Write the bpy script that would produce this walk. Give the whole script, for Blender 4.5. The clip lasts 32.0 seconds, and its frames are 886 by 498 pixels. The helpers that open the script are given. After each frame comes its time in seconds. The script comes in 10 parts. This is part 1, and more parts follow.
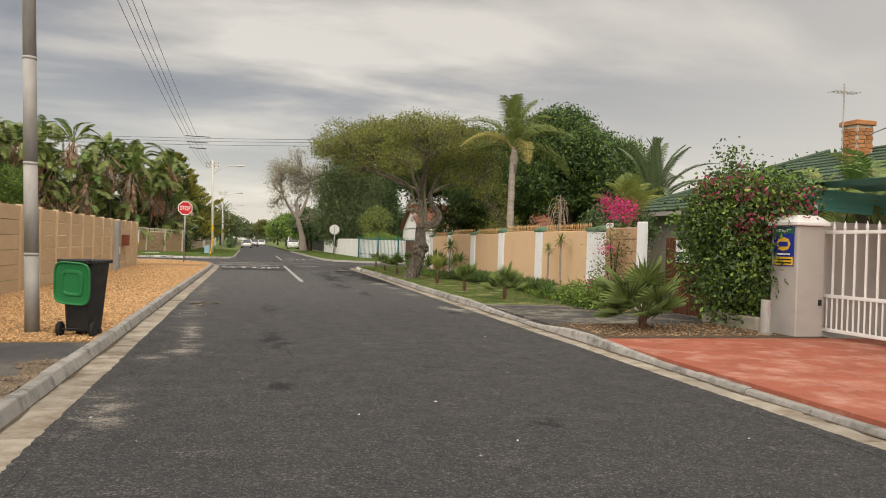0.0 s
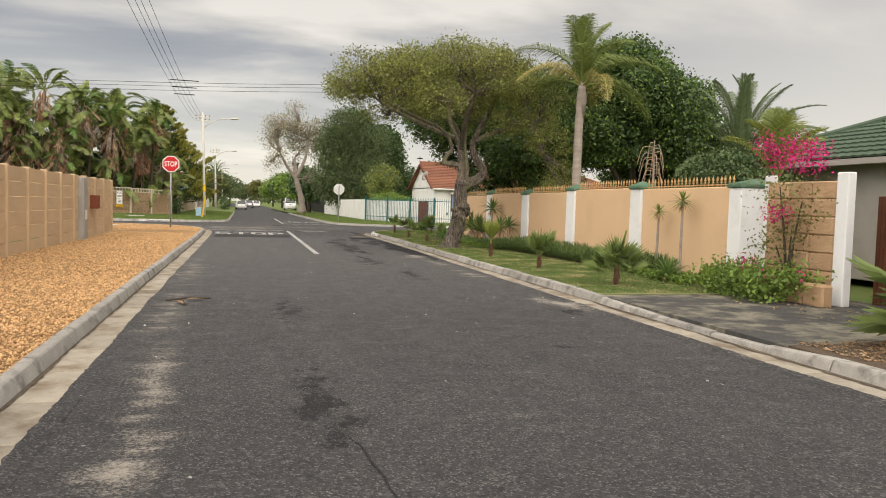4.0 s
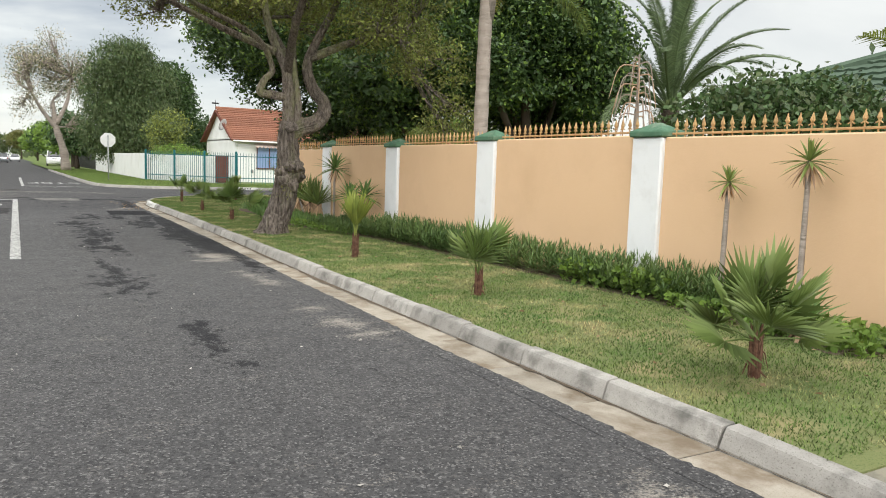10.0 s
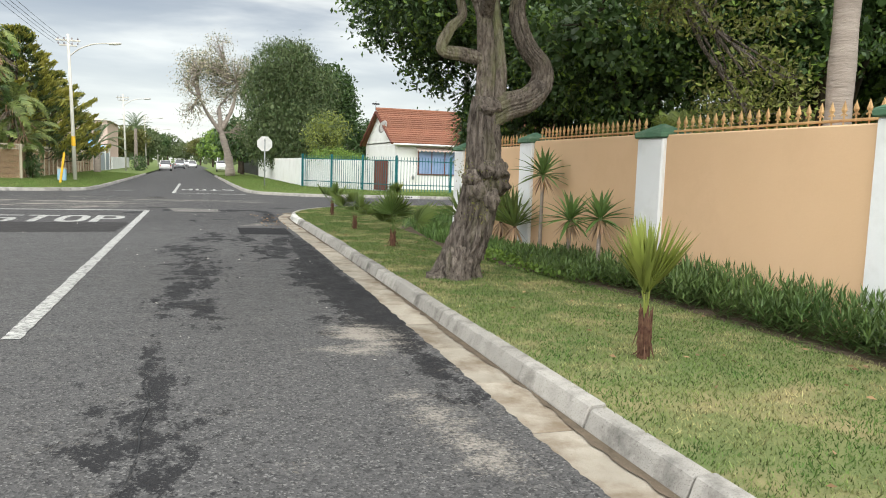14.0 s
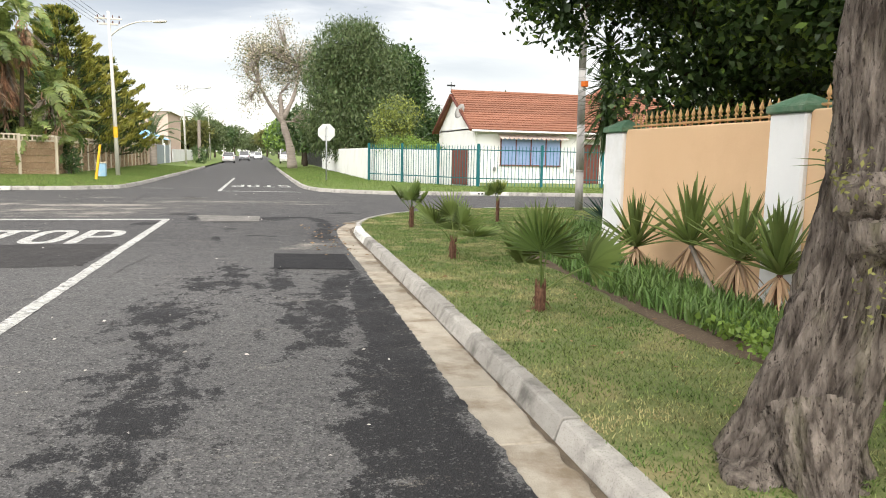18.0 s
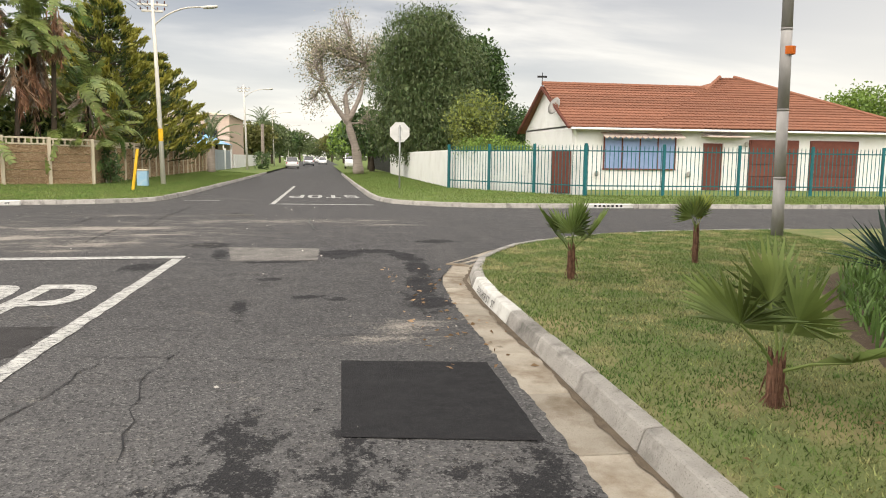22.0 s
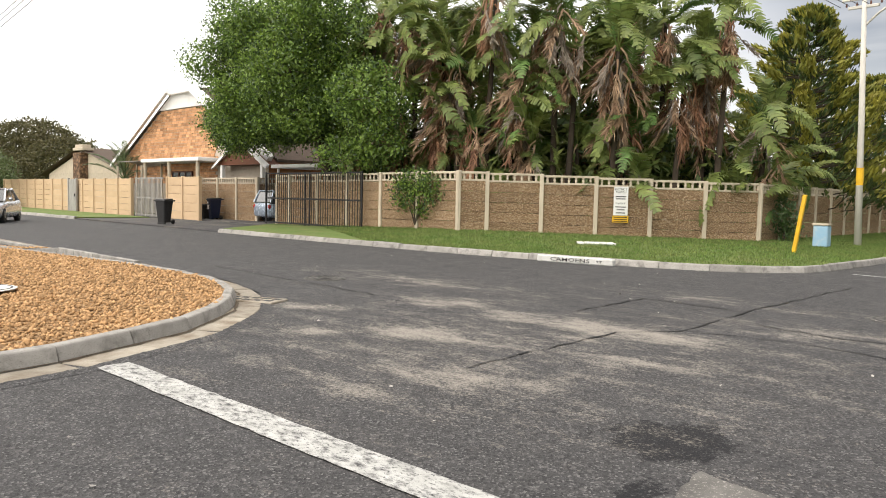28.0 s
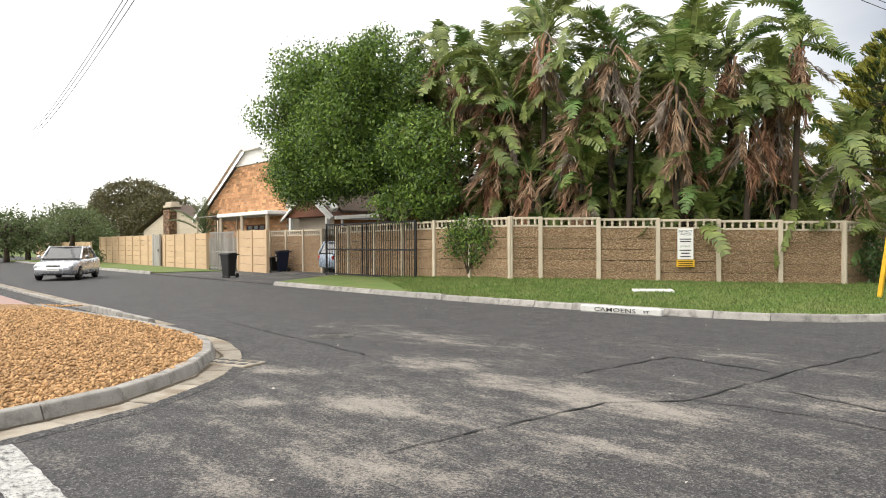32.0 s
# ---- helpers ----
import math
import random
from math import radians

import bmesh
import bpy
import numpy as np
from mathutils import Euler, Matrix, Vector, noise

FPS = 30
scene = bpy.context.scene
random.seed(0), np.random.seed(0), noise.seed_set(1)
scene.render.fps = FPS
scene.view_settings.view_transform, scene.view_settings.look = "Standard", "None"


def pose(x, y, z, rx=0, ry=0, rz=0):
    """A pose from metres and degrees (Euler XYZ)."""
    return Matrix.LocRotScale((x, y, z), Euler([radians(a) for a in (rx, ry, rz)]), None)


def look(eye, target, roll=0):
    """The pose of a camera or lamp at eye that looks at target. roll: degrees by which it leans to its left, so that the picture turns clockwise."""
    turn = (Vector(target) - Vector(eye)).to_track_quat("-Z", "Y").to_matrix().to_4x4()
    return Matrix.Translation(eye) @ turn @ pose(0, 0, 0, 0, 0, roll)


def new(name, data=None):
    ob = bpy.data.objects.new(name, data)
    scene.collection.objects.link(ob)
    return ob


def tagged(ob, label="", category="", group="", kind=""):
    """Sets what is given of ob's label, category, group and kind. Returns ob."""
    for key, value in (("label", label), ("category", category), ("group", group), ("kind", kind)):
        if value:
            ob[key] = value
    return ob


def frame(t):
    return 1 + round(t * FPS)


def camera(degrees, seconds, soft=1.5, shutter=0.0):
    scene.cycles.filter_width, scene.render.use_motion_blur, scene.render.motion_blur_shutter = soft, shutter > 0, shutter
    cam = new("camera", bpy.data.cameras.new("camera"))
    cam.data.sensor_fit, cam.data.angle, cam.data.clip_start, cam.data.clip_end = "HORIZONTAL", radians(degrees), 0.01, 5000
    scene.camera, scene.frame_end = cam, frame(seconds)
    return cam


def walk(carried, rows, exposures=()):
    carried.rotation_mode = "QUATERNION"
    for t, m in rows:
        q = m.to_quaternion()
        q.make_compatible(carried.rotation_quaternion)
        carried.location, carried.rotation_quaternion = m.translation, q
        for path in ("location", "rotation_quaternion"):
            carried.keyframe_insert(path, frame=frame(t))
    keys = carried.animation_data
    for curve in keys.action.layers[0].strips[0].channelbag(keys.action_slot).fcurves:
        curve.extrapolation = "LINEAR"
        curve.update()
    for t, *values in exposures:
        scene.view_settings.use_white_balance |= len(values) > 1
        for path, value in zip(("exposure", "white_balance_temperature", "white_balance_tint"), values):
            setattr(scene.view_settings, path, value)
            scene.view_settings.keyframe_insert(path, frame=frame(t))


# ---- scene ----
cam = camera(61.14, 32.0, 1.0)
PATH = [
    (0.0, 0.000, -0.000, 1.504, -14.99, -0.26, -1.87),
    (0.5, 0.008, 0.729, 1.503, -12.68, -0.11, -1.82),
    (1.0, 0.028, 1.427, 1.513, -5.00, -0.26, -2.09),
    (1.5, -0.043, 2.161, 1.508, 3.11, -1.77, -1.44),
    (2.0, -0.103, 2.857, 1.525, 7.92, -1.71, -1.91),
    (2.5, -0.153, 3.684, 1.506, 4.25, -0.93, -1.29),
    (3.0, -0.094, 4.471, 1.523, -7.50, -1.21, -0.76),
    (3.5, -0.131, 5.298, 1.498, -13.30, -2.45, -1.09),
    (5.5, -0.078, 8.427, 1.496, -19.26, -4.05, -1.90),
    (6.0, 0.009, 9.184, 1.501, -22.28, -4.19, -1.27),
    (6.5, 0.115, 9.900, 1.516, -23.67, -2.94, -1.77),
    (7.0, 0.294, 10.714, 1.527, -24.64, -3.24, -2.44),
    (7.5, 0.570, 11.538, 1.517, -23.18, -4.74, -2.62),
    (8.0, 0.855, 12.328, 1.516, -26.65, -5.41, -1.99),
    (8.5, 1.154, 13.011, 1.551, -30.01, -5.19, -2.73),
    (9.0, 1.409, 13.693, 1.564, -31.39, -6.59, -2.24),
    (9.5, 1.731, 14.448, 1.572, -30.92, -6.23, -2.89),
    (10.0, 2.012, 15.217, 1.578, -30.39, -6.20, -1.87),
    (10.5, 2.298, 15.942, 1.589, -29.33, -5.99, -1.69),
    (11.0, 2.521, 16.668, 1.584, -28.45, -6.40, -2.22),
    (11.5, 2.769, 17.407, 1.570, -27.00, -6.23, -2.24),
    (12.0, 2.965, 18.171, 1.564, -24.86, -4.28, -1.48),
    (12.5, 3.131, 18.910, 1.531, -22.59, -5.73, -2.30),
    (13.0, 3.280, 19.655, 1.528, -21.22, -5.30, -1.34),
    (13.5, 3.417, 20.452, 1.498, -20.94, -5.95, -1.36),
    (14.0, 3.538, 21.247, 1.498, -18.73, -6.12, -1.81),
    (14.5, 3.662, 22.018, 1.492, -17.26, -5.85, -1.84),
    (15.0, 3.799, 22.783, 1.506, -15.27, -5.26, -2.73),
    (15.5, 3.914, 23.544, 1.515, -14.04, -5.46, -3.20),
    (17.5, 4.311, 26.604, 1.538, -13.49, -6.15, -1.55),
    (18.0, 4.378, 27.363, 1.530, -13.83, -7.07, -1.22),
    (18.5, 4.403, 28.113, 1.512, -14.51, -8.60, -1.43),
    (19.0, 4.437, 28.917, 1.494, -14.31, -9.43, -2.30),
    (19.5, 4.444, 29.750, 1.489, -13.67, -7.54, -1.59),
    (20.0, 4.430, 30.450, 1.492, -13.58, -6.56, -0.81),
    (20.5, 4.428, 31.233, 1.481, -12.44, -6.95, -0.54),
    (21.0, 4.465, 32.050, 1.466, -13.16, -7.49, -0.45),
    (21.5, 4.486, 32.749, 1.482, -12.74, -7.29, -0.54),
    (22.0, 4.491, 33.527, 1.489, -9.09, -6.88, -0.69),
    (22.5, 4.518, 34.322, 1.510, -1.81, -7.04, -0.52),
    (23.0, 4.539, 35.109, 1.521, 2.24, -6.89, -0.64),
    (23.5, 4.608, 35.893, 1.518, 8.61, -6.48, -1.39),
    (24.0, 4.660, 36.705, 1.497, 10.95, -6.39, -0.82),
    (24.5, 4.746, 37.462, 1.477, 13.05, -7.51, -1.70),
    (25.0, 4.752, 38.253, 1.455, 18.30, -8.25, -1.16),
    (25.5, 4.753, 39.033, 1.438, 27.55, -7.23, -0.99),
    (26.0, 4.740, 39.731, 1.443, 33.88, -4.23, -1.00),
    (26.5, 4.736, 40.431, 1.410, 39.58, -5.83, -1.80),
    (28.5, 4.689, 42.924, 1.452, 48.18, -2.09, -1.19),
    (29.0, 4.705, 43.464, 1.478, 53.98, -1.97, -2.25),
    (29.5, 4.729, 43.800, 1.468, 50.51, -1.89, -2.88),
    (30.0, 4.866, 43.889, 1.499, 48.67, -2.05, -2.35),
    (30.5, 4.878, 43.990, 1.508, 50.32, -1.45, -1.41),
    (31.0, 4.891, 43.982, 1.509, 51.47, -0.68, -0.43),
    (31.5, 4.891, 43.978, 1.501, 51.73, -0.52, 0.07),
    (32.0, 4.899, 43.974, 1.486, 51.43, -0.43, 0.25),
]
EXPOSURES = [(0.0, 0.05, 7250, 12), (6.0, 0.35, 7000, 12), (9.0, 0.45, 6500, 9), (13.0, 0.57, 6400, 7), (16.0, 0.7, 6500, 8), (18.0, 0.9, 6650, 10), (21.0, 0.68, 6850, 11), (24.0, 0.42, 7200, 13), (28.5, 0.50, 6750, 11), (32.0, 0.50, 6650, 10)]

walk(cam, [(t, pose(x, y, z, 90 + pitch, roll, yaw)) for t, x, y, z, yaw, pitch, roll in PATH], EXPOSURES)

# ---- sky, sun ----
world = bpy.data.worlds.new("sky")
world.use_nodes = True
scene.world = world
SUN_EL, SUN_AZ = 37.0, 169.0


def build_sky(w):
    nt = w.node_tree
    nt.nodes.clear()
    n, l = nt.nodes.new, nt.links.new
    out, bg = n("ShaderNodeOutputWorld"), n("ShaderNodeBackground")
    sky = n("ShaderNodeTexSky")
    sky.sky_type, sky.sun_disc = "NISHITA", False
    sky.sun_elevation, sky.sun_rotation = radians(SUN_EL), radians(SUN_AZ)
    tc, sep = n("ShaderNodeTexCoord"), n("ShaderNodeSeparateXYZ")
    l(tc.outputs["Generated"], sep.inputs[0])
    up = n("ShaderNodeMath"); up.operation = "ADD"; up.inputs[1].default_value = 0.16
    ab = n("ShaderNodeMath"); ab.operation = "MAXIMUM"; ab.inputs[1].default_value = 0.0
    l(sep.outputs["Z"], ab.inputs[0]); l(ab.outputs[0], up.inputs[0])
    dv = n("ShaderNodeVectorMath"); dv.operation = "DIVIDE"
    cmb = n("ShaderNodeCombineXYZ")
    for k in "XYZ":
        l(up.outputs[0], cmb.inputs[k])
    l(tc.outputs["Generated"], dv.inputs[0]); l(cmb.outputs[0], dv.inputs[1])
    mp = n("ShaderNodeMapping"); mp.inputs["Scale"].default_value = (0.5, 1.05, 0.0); mp.inputs["Location"].default_value = (1.7, 0.4, 0)
    mp.inputs["Rotation"].default_value = (0, 0, 0.25)
    l(dv.outputs[0], mp.inputs[0])
    no = n("ShaderNodeTexNoise"); no.inputs["Scale"].default_value = 1.15; no.inputs["Detail"].default_value = 9; no.inputs["Roughness"].default_value = 0.52; no.inputs["Distortion"].default_value = 0.35
    l(mp.outputs[0], no.inputs["Vector"])
    ramp = n("ShaderNodeValToRGB")
    e = ramp.color_ramp.elements
    e[0].position, e[0].color = 0.34, (0.20, 0.23, 0.30, 1)
    e[1].position, e[1].color = 0.64, (1.0, 0.98, 0.93, 1)
    for p, c in ((0.44, (0.30, 0.32, 0.37, 1)), (0.50, (0.46, 0.47, 0.50, 1)), (0.56, (0.70, 0.69, 0.67, 1))):
        x = ramp.color_ramp.elements.new(p); x.color = c
    l(no.outputs["Fac"], ramp.inputs[0])
    # the cloud deck is brightest low down
    hz = n("ShaderNodeMapRange"); hz.inputs[1].default_value, hz.inputs[2].default_value = 0.01, 0.24
    hz.inputs[3].default_value, hz.inputs[4].default_value = 0.78, 0.0
    l(sep.outputs["Z"], hz.inputs[0])
    mh = n("ShaderNodeMixRGB"); mh.inputs[2].default_value = (1.05, 1.05, 1.02, 1)
    l(hz.outputs[0], mh.inputs[0]); l(ramp.outputs[0], mh.inputs[1])
    # and towards the hidden sun
    dot = n("ShaderNodeVectorMath"); dot.operation = "DOT_PRODUCT"
    a = radians(157)
    dot.inputs[1].default_value = (math.cos(a) * 0.97, math.sin(a) * 0.97, 0.24)
    l(tc.outputs["Generated"], dot.inputs[0])
    gl = n("ShaderNodeMapRange"); gl.inputs[1].default_value, gl.inputs[2].default_value = 0.64, 0.97
    gl.inputs[3].default_value, gl.inputs[4].default_value = 0.0, 0.9
    l(dot.outputs["Value"], gl.inputs[0])
    mg = n("ShaderNodeMixRGB"); mg.inputs[2].default_value = (2.0, 2.0, 1.97, 1)
    l(gl.outputs[0], mg.inputs[0]); l(mh.outputs[0], mg.inputs[1])
    # a thinner part of the cloud deck in the north-east
    dt2 = n("ShaderNodeVectorMath"); dt2.operation = "DOT_PRODUCT"
    dt2.inputs[1].default_value = (0.86, 0.46, 0.22)
    l(tc.outputs["Generated"], dt2.inputs[0])
    g2 = n("ShaderNodeMapRange"); g2.inputs[1].default_value, g2.inputs[2].default_value = 0.70, 0.99
    g2.inputs[3].default_value, g2.inputs[4].default_value = 0.0, 0.7
    l(dt2.outputs["Value"], g2.inputs[0])
    m2 = n("ShaderNodeMixRGB"); m2.inputs[2].default_value = (1.02, 1.0, 0.95, 1)
    l(g2.outputs[0], m2.inputs[0]); l(mg.outputs[0], m2.inputs[1]); mg = m2
    add = n("ShaderNodeMixRGB"); add.blend_type = "ADD"; add.inputs[0].default_value = 0.03
    l(mg.outputs[0], add.inputs[1]); l(sky.outputs[0], add.inputs[2])
    l(add.outputs[0], bg.inputs[0]); bg.inputs[1].default_value = 0.62
    l(bg.outputs[0], out.inputs[0])


build_sky(world)
sun = new("sun", bpy.data.lights.new("sun", "SUN"))
sun.data.energy, sun.data.angle, sun.data.color = 4.4, radians(110), (1.0, 0.97, 0.92)
sun.matrix_world = look((-5, -17, 26), (0, 0, 0))

# ---- materials ----
MATS = {}


def shade(name, c1, c2=None, scale=3.0, rough=0.8, bump=0.15, bscale=40.0, metal=0.0, speck=None, sscale=160.0, stain=None, stscale=0.7, stamt=0.4, vary=0.12, island=0.0, spec=0.2, trans=0.0, bdist=0.01, stretch=(1, 1, 1), stlo=0.5, cells=0.0):
    """A two-scale procedural surface: broad variation, fine specks, stains, relief."""
    if name in MATS:
        return MATS[name]
    m = bpy.data.materials.new(name)
    m.use_nodes = True
    nt = m.node_tree
    n, l = nt.nodes.new, nt.links.new
    b = nt.nodes["Principled BSDF"]
    c2 = c2 or tuple(x * 0.75 for x in c1)
    tc, oi = n("ShaderNodeTexCoord"), n("ShaderNodeObjectInfo")
    off = n("ShaderNodeVectorMath"); off.operation = "MULTIPLY_ADD"
    off.inputs[1].default_value = (37.0, 53.0, 71.0)
    l(oi.outputs["Random"], off.inputs[0]); l(tc.outputs["Object"], off.inputs[2])
    st = n("ShaderNodeMapping"); st.inputs["Scale"].default_value = stretch
    l(off.outputs[0], st.inputs[0])

    def noise_at(s, det=6, r=0.55):
        t = n("ShaderNodeTexNoise"); t.inputs["Scale"].default_value = s; t.inputs["Detail"].default_value = det; t.inputs["Roughness"].default_value = r
        l(st.outputs[0], t.inputs["Vector"]); return t.outputs["Fac"]

    def span(v, a, z, lo=0.0, hi=1.0):
        t = n("ShaderNodeMapRange"); t.inputs[1].default_value, t.inputs[2].default_value, t.inputs[3].default_value, t.inputs[4].default_value = a, z, lo, hi
        l(v, t.inputs[0]); return t.outputs[0]

    def mix(f, a, z, mode="MIX"):
        t = n("ShaderNodeMixRGB"); t.blend_type = mode
        for k, v in ((0, f), (1, a), (2, z)):
            if isinstance(v, (int, float)):
                t.inputs[k].default_value = v
            elif isinstance(v, tuple):
                t.inputs[k].default_value = (*v, 1)
            else:
                l(v, t.inputs[k])
        return t.outputs[0]
    col = mix(span(noise_at(scale), 0.32, 0.68), c1, c2)
    if cells:
        vc = n("ShaderNodeTexVoronoi"); vc.inputs["Scale"].default_value = cells; l(st.outputs[0], vc.inputs["Vector"])
        sc = n("ShaderNodeSeparateColor"); l(vc.outputs["Color"], sc.inputs[0])
        col = mix(span(sc.outputs[0], 0.15, 0.85), c2, c1)
        col = mix(span(vc.outputs["Distance"], 0.30, 0.62, 0.0, 0.75), col, tuple(x * 0.35 for x in c2))
    if speck:
        col = mix(span(noise_at(sscale, 3, 0.7), 0.56, 0.66), col, speck)
    if stain:
        col = mix(span(noise_at(stscale, 8, 0.65), stlo, stlo + 0.2, 0.0, stamt), col, stain)
    if vary:
        col = mix(1.0, col, span(oi.outputs["Random"], 0, 1, 1 - vary, 1 + vary), "MULTIPLY")
    if island:
        g = n("ShaderNodeNewGeometry")
        col = mix(1.0, col, span(g.outputs["Random Per Island"], 0, 1, 1 - island, 1 + island), "MULTIPLY")
    l(col, b.inputs["Base Color"])
    l(span(noise_at(scale * 3), 0.3, 0.7, max(rough - 0.1, 0.02), min(rough + 0.1, 1)), b.inputs["Roughness"])
    b.inputs["Metallic"].default_value = metal
    b.inputs["Specular IOR Level"].default_value = spec
    if bump:
        bp = n("ShaderNodeBump"); bp.inputs["Strength"].default_value = bump; bp.inputs["Distance"].default_value = bdist
        l(noise_at(bscale, 5, 0.65), bp.inputs["Height"]); l(bp.outputs[0], b.inputs["Normal"])
    if trans:
        tr = n("ShaderNodeBsdfTranslucent"); ms = n("ShaderNodeMixShader"); ms.inputs[0].default_value = trans
        l(col, tr.inputs[0]); l(b.outputs[0], ms.inputs[1]); l(tr.outputs[0], ms.inputs[2])
        l(ms.outputs[0], nt.nodes["Material Output"].inputs[0])
    MATS[name] = m
    return m


def leafy(name, c1, c2, rough=0.5, island=0.35, trans=0.25):
    return shade(name, c1, c2, scale=1.3, rough=rough, bump=0.0, island=island, trans=trans, vary=0.08, spec=0.35)


def road_surface():
    """Worn asphalt with pale grit, dark tar bleed and sandy wash."""
    m = bpy.data.materials.new("asphalt"); m.use_nodes = True
    nt = m.node_tree; n, l = nt.nodes.new, nt.links.new
    b = nt.nodes["Principled BSDF"]
    tc = n("ShaderNodeTexCoord"); P = tc.outputs["Object"]

    def tex(s, det=6, r=0.55, sx=1.0, sy=1.0):
        t = n("ShaderNodeTexNoise"); t.inputs["Scale"].default_value = s; t.inputs["Detail"].default_value = det; t.inputs["Roughness"].default_value = r
        mp = n("ShaderNodeMapping"); mp.inputs["Scale"].default_value = (sx, sy, 1); l(P, mp.inputs[0]); l(mp.outputs[0], t.inputs["Vector"]); return t.outputs["Fac"]

    def span(v, a, z, lo=0.0, hi=1.0):
        t = n("ShaderNodeMapRange"); t.inputs[1].default_value, t.inputs[2].default_value, t.inputs[3].default_value, t.inputs[4].default_value = a, z, lo, hi
        l(v, t.inputs[0]); return t.outputs[0]

    def mth(op, a, z):
        t = n("ShaderNodeMath"); t.operation = op
        for k, v in ((0, a), (1, z)):
            if isinstance(v, (int, float)):
                t.inputs[k].default_value = v
            else:
                l(v, t.inputs[k])
        return t.outputs[0]

    def mix(f, a, z):
        t = n("ShaderNodeMixRGB")
        for k, v in ((0, f), (1, a), (2, z)):
            if isinstance(v, (int, float)):
                t.inputs[k].default_value = v
            elif isinstance(v, tuple):
                t.inputs[k].default_value = (*v, 1)
            else:
                l(v, t.inputs[k])
        return t.outputs[0]
    fine_edge = tex(9, 5, 0.7)

    def spots(rows):
        total = None
        for x, y, rx, ry, turn, weight in rows:
            mp = n("ShaderNodeMapping"); mp.vector_type = "TEXTURE"
            mp.inputs["Location"].default_value = (x, y, 0); mp.inputs["Rotation"].default_value = (0, 0, radians(turn)); mp.inputs["Scale"].default_value = (rx, ry, 1)
            l(P, mp.inputs[0])
            ln = n("ShaderNodeVectorMath"); ln.operation = "LENGTH"; l(mp.outputs[0], ln.inputs[0])
            s = span(ln.outputs["Value"], 0.1, 1.3, weight, 0.0)
            total = s if total is None else mth("MAXIMUM", total, s)
        return total
    sand = spots(SAND)
    dark = spots(TAR)
    streaks = tex(1.9, 8, 0.7, 0.7, 1.5)
    grit = tex(38, 4, 0.75)
    smask = span(mth("ADD", sand, mth("ADD", mth("MULTIPLY", mth("SUBTRACT", mth("ADD", mth("MULTIPLY", streaks, 0.7), mth("MULTIPLY", fine_edge, 0.3)), 0.5), 4.0), mth("MULTIPLY", mth("SUBTRACT", grit, 0.5), 2.6))), 0.42, 1.15, 0.0, 0.78)
    dmask = span(mth("ADD", dark, mth("ADD", mth("MULTIPLY", mth("SUBTRACT", tex(2.6, 10, 0.74, 1.7, 0.95), 0.5), 4.2), mth("MULTIPLY", mth("SUBTRACT", grit, 0.5), 1.3))), 0.60, 0.72, 0.0, 0.9)
    col = mix(span(tex(0.5, 7, 0.6), 0.3, 0.7), (0.045, 0.044, 0.046), (0.059, 0.058, 0.060))
    col = mix(span(tex(2.2, 6, 0.65, 1.0, 0.35), 0.5, 0.75, 0, 0.5), col, (0.043, 0.042, 0.044))
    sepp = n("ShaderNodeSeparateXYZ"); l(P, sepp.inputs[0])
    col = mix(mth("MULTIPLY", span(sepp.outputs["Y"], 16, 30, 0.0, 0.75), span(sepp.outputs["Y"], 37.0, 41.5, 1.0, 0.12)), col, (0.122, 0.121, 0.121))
    vor = n("ShaderNodeTexVoronoi"); vor.inputs["Scale"].default_value = 85; l(P, vor.inputs["Vector"])
    sepc = n("ShaderNodeSeparateColor"); l(vor.outputs["Color"], sepc.inputs[0])
    col = mix(span(grit, 0.35, 0.7, 0.0, 0.45), col, (0.095, 0.093, 0.091))
    col = mix(span(tex(0.9, 5, 0.6, 2.0, 0.25), 0.5, 0.7, 0.0, 0.4), col, (0.088, 0.085, 0.083))
    coarse = n("ShaderNodeTexVoronoi"); coarse.inputs["Scale"].default_value = 34; l(P, coarse.inputs["Vector"])
    sepd = n("ShaderNodeSeparateColor"); l(coarse.outputs["Color"], sepd.inputs[0])
    col = mix(span(sepd.outputs[0], 0.84, 0.98, 0.0, 0.45), col, (0.15, 0.147, 0.143))
    col = mix(span(sepd.outputs[1], 0.7, 0.95, 0.0, 0.55), col, (0.028, 0.028, 0.030))
    col = mix(span(sepc.outputs[0], 0.80, 0.97, 0.0, 0.6), col, (0.24, 0.235, 0.23))
    col = mix(span(sepc.outputs[1], 0.6, 0.9, 0.0, 0.6), col, (0.026, 0.026, 0.028))
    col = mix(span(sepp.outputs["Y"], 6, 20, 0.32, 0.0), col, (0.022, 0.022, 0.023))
    col = mix(dmask, col, mix(span(sepc.outputs[0], 0.9, 0.98, 0.0, 0.5), (0.020, 0.020, 0.022), (0.12, 0.12, 0.12)))
    col = mix(smask, col, (0.34, 0.31, 0.27))
    l(col, b.inputs["Base Color"])
    b.inputs["Specular IOR Level"].default_value = 0.12
    l(span(tex(3), 0.3, 0.7, 0.68, 0.88), b.inputs["Roughness"])
    bp = n("ShaderNodeBump"); bp.inputs["Strength"].default_value = 0.55; bp.inputs["Distance"].default_value = 0.008
    l(mth("ADD", vor.outputs["Distance"], mth("MULTIPLY", tex(25, 5), 1.5)), bp.inputs["Height"]); l(bp.outputs[0], b.inputs["Normal"])
    return m


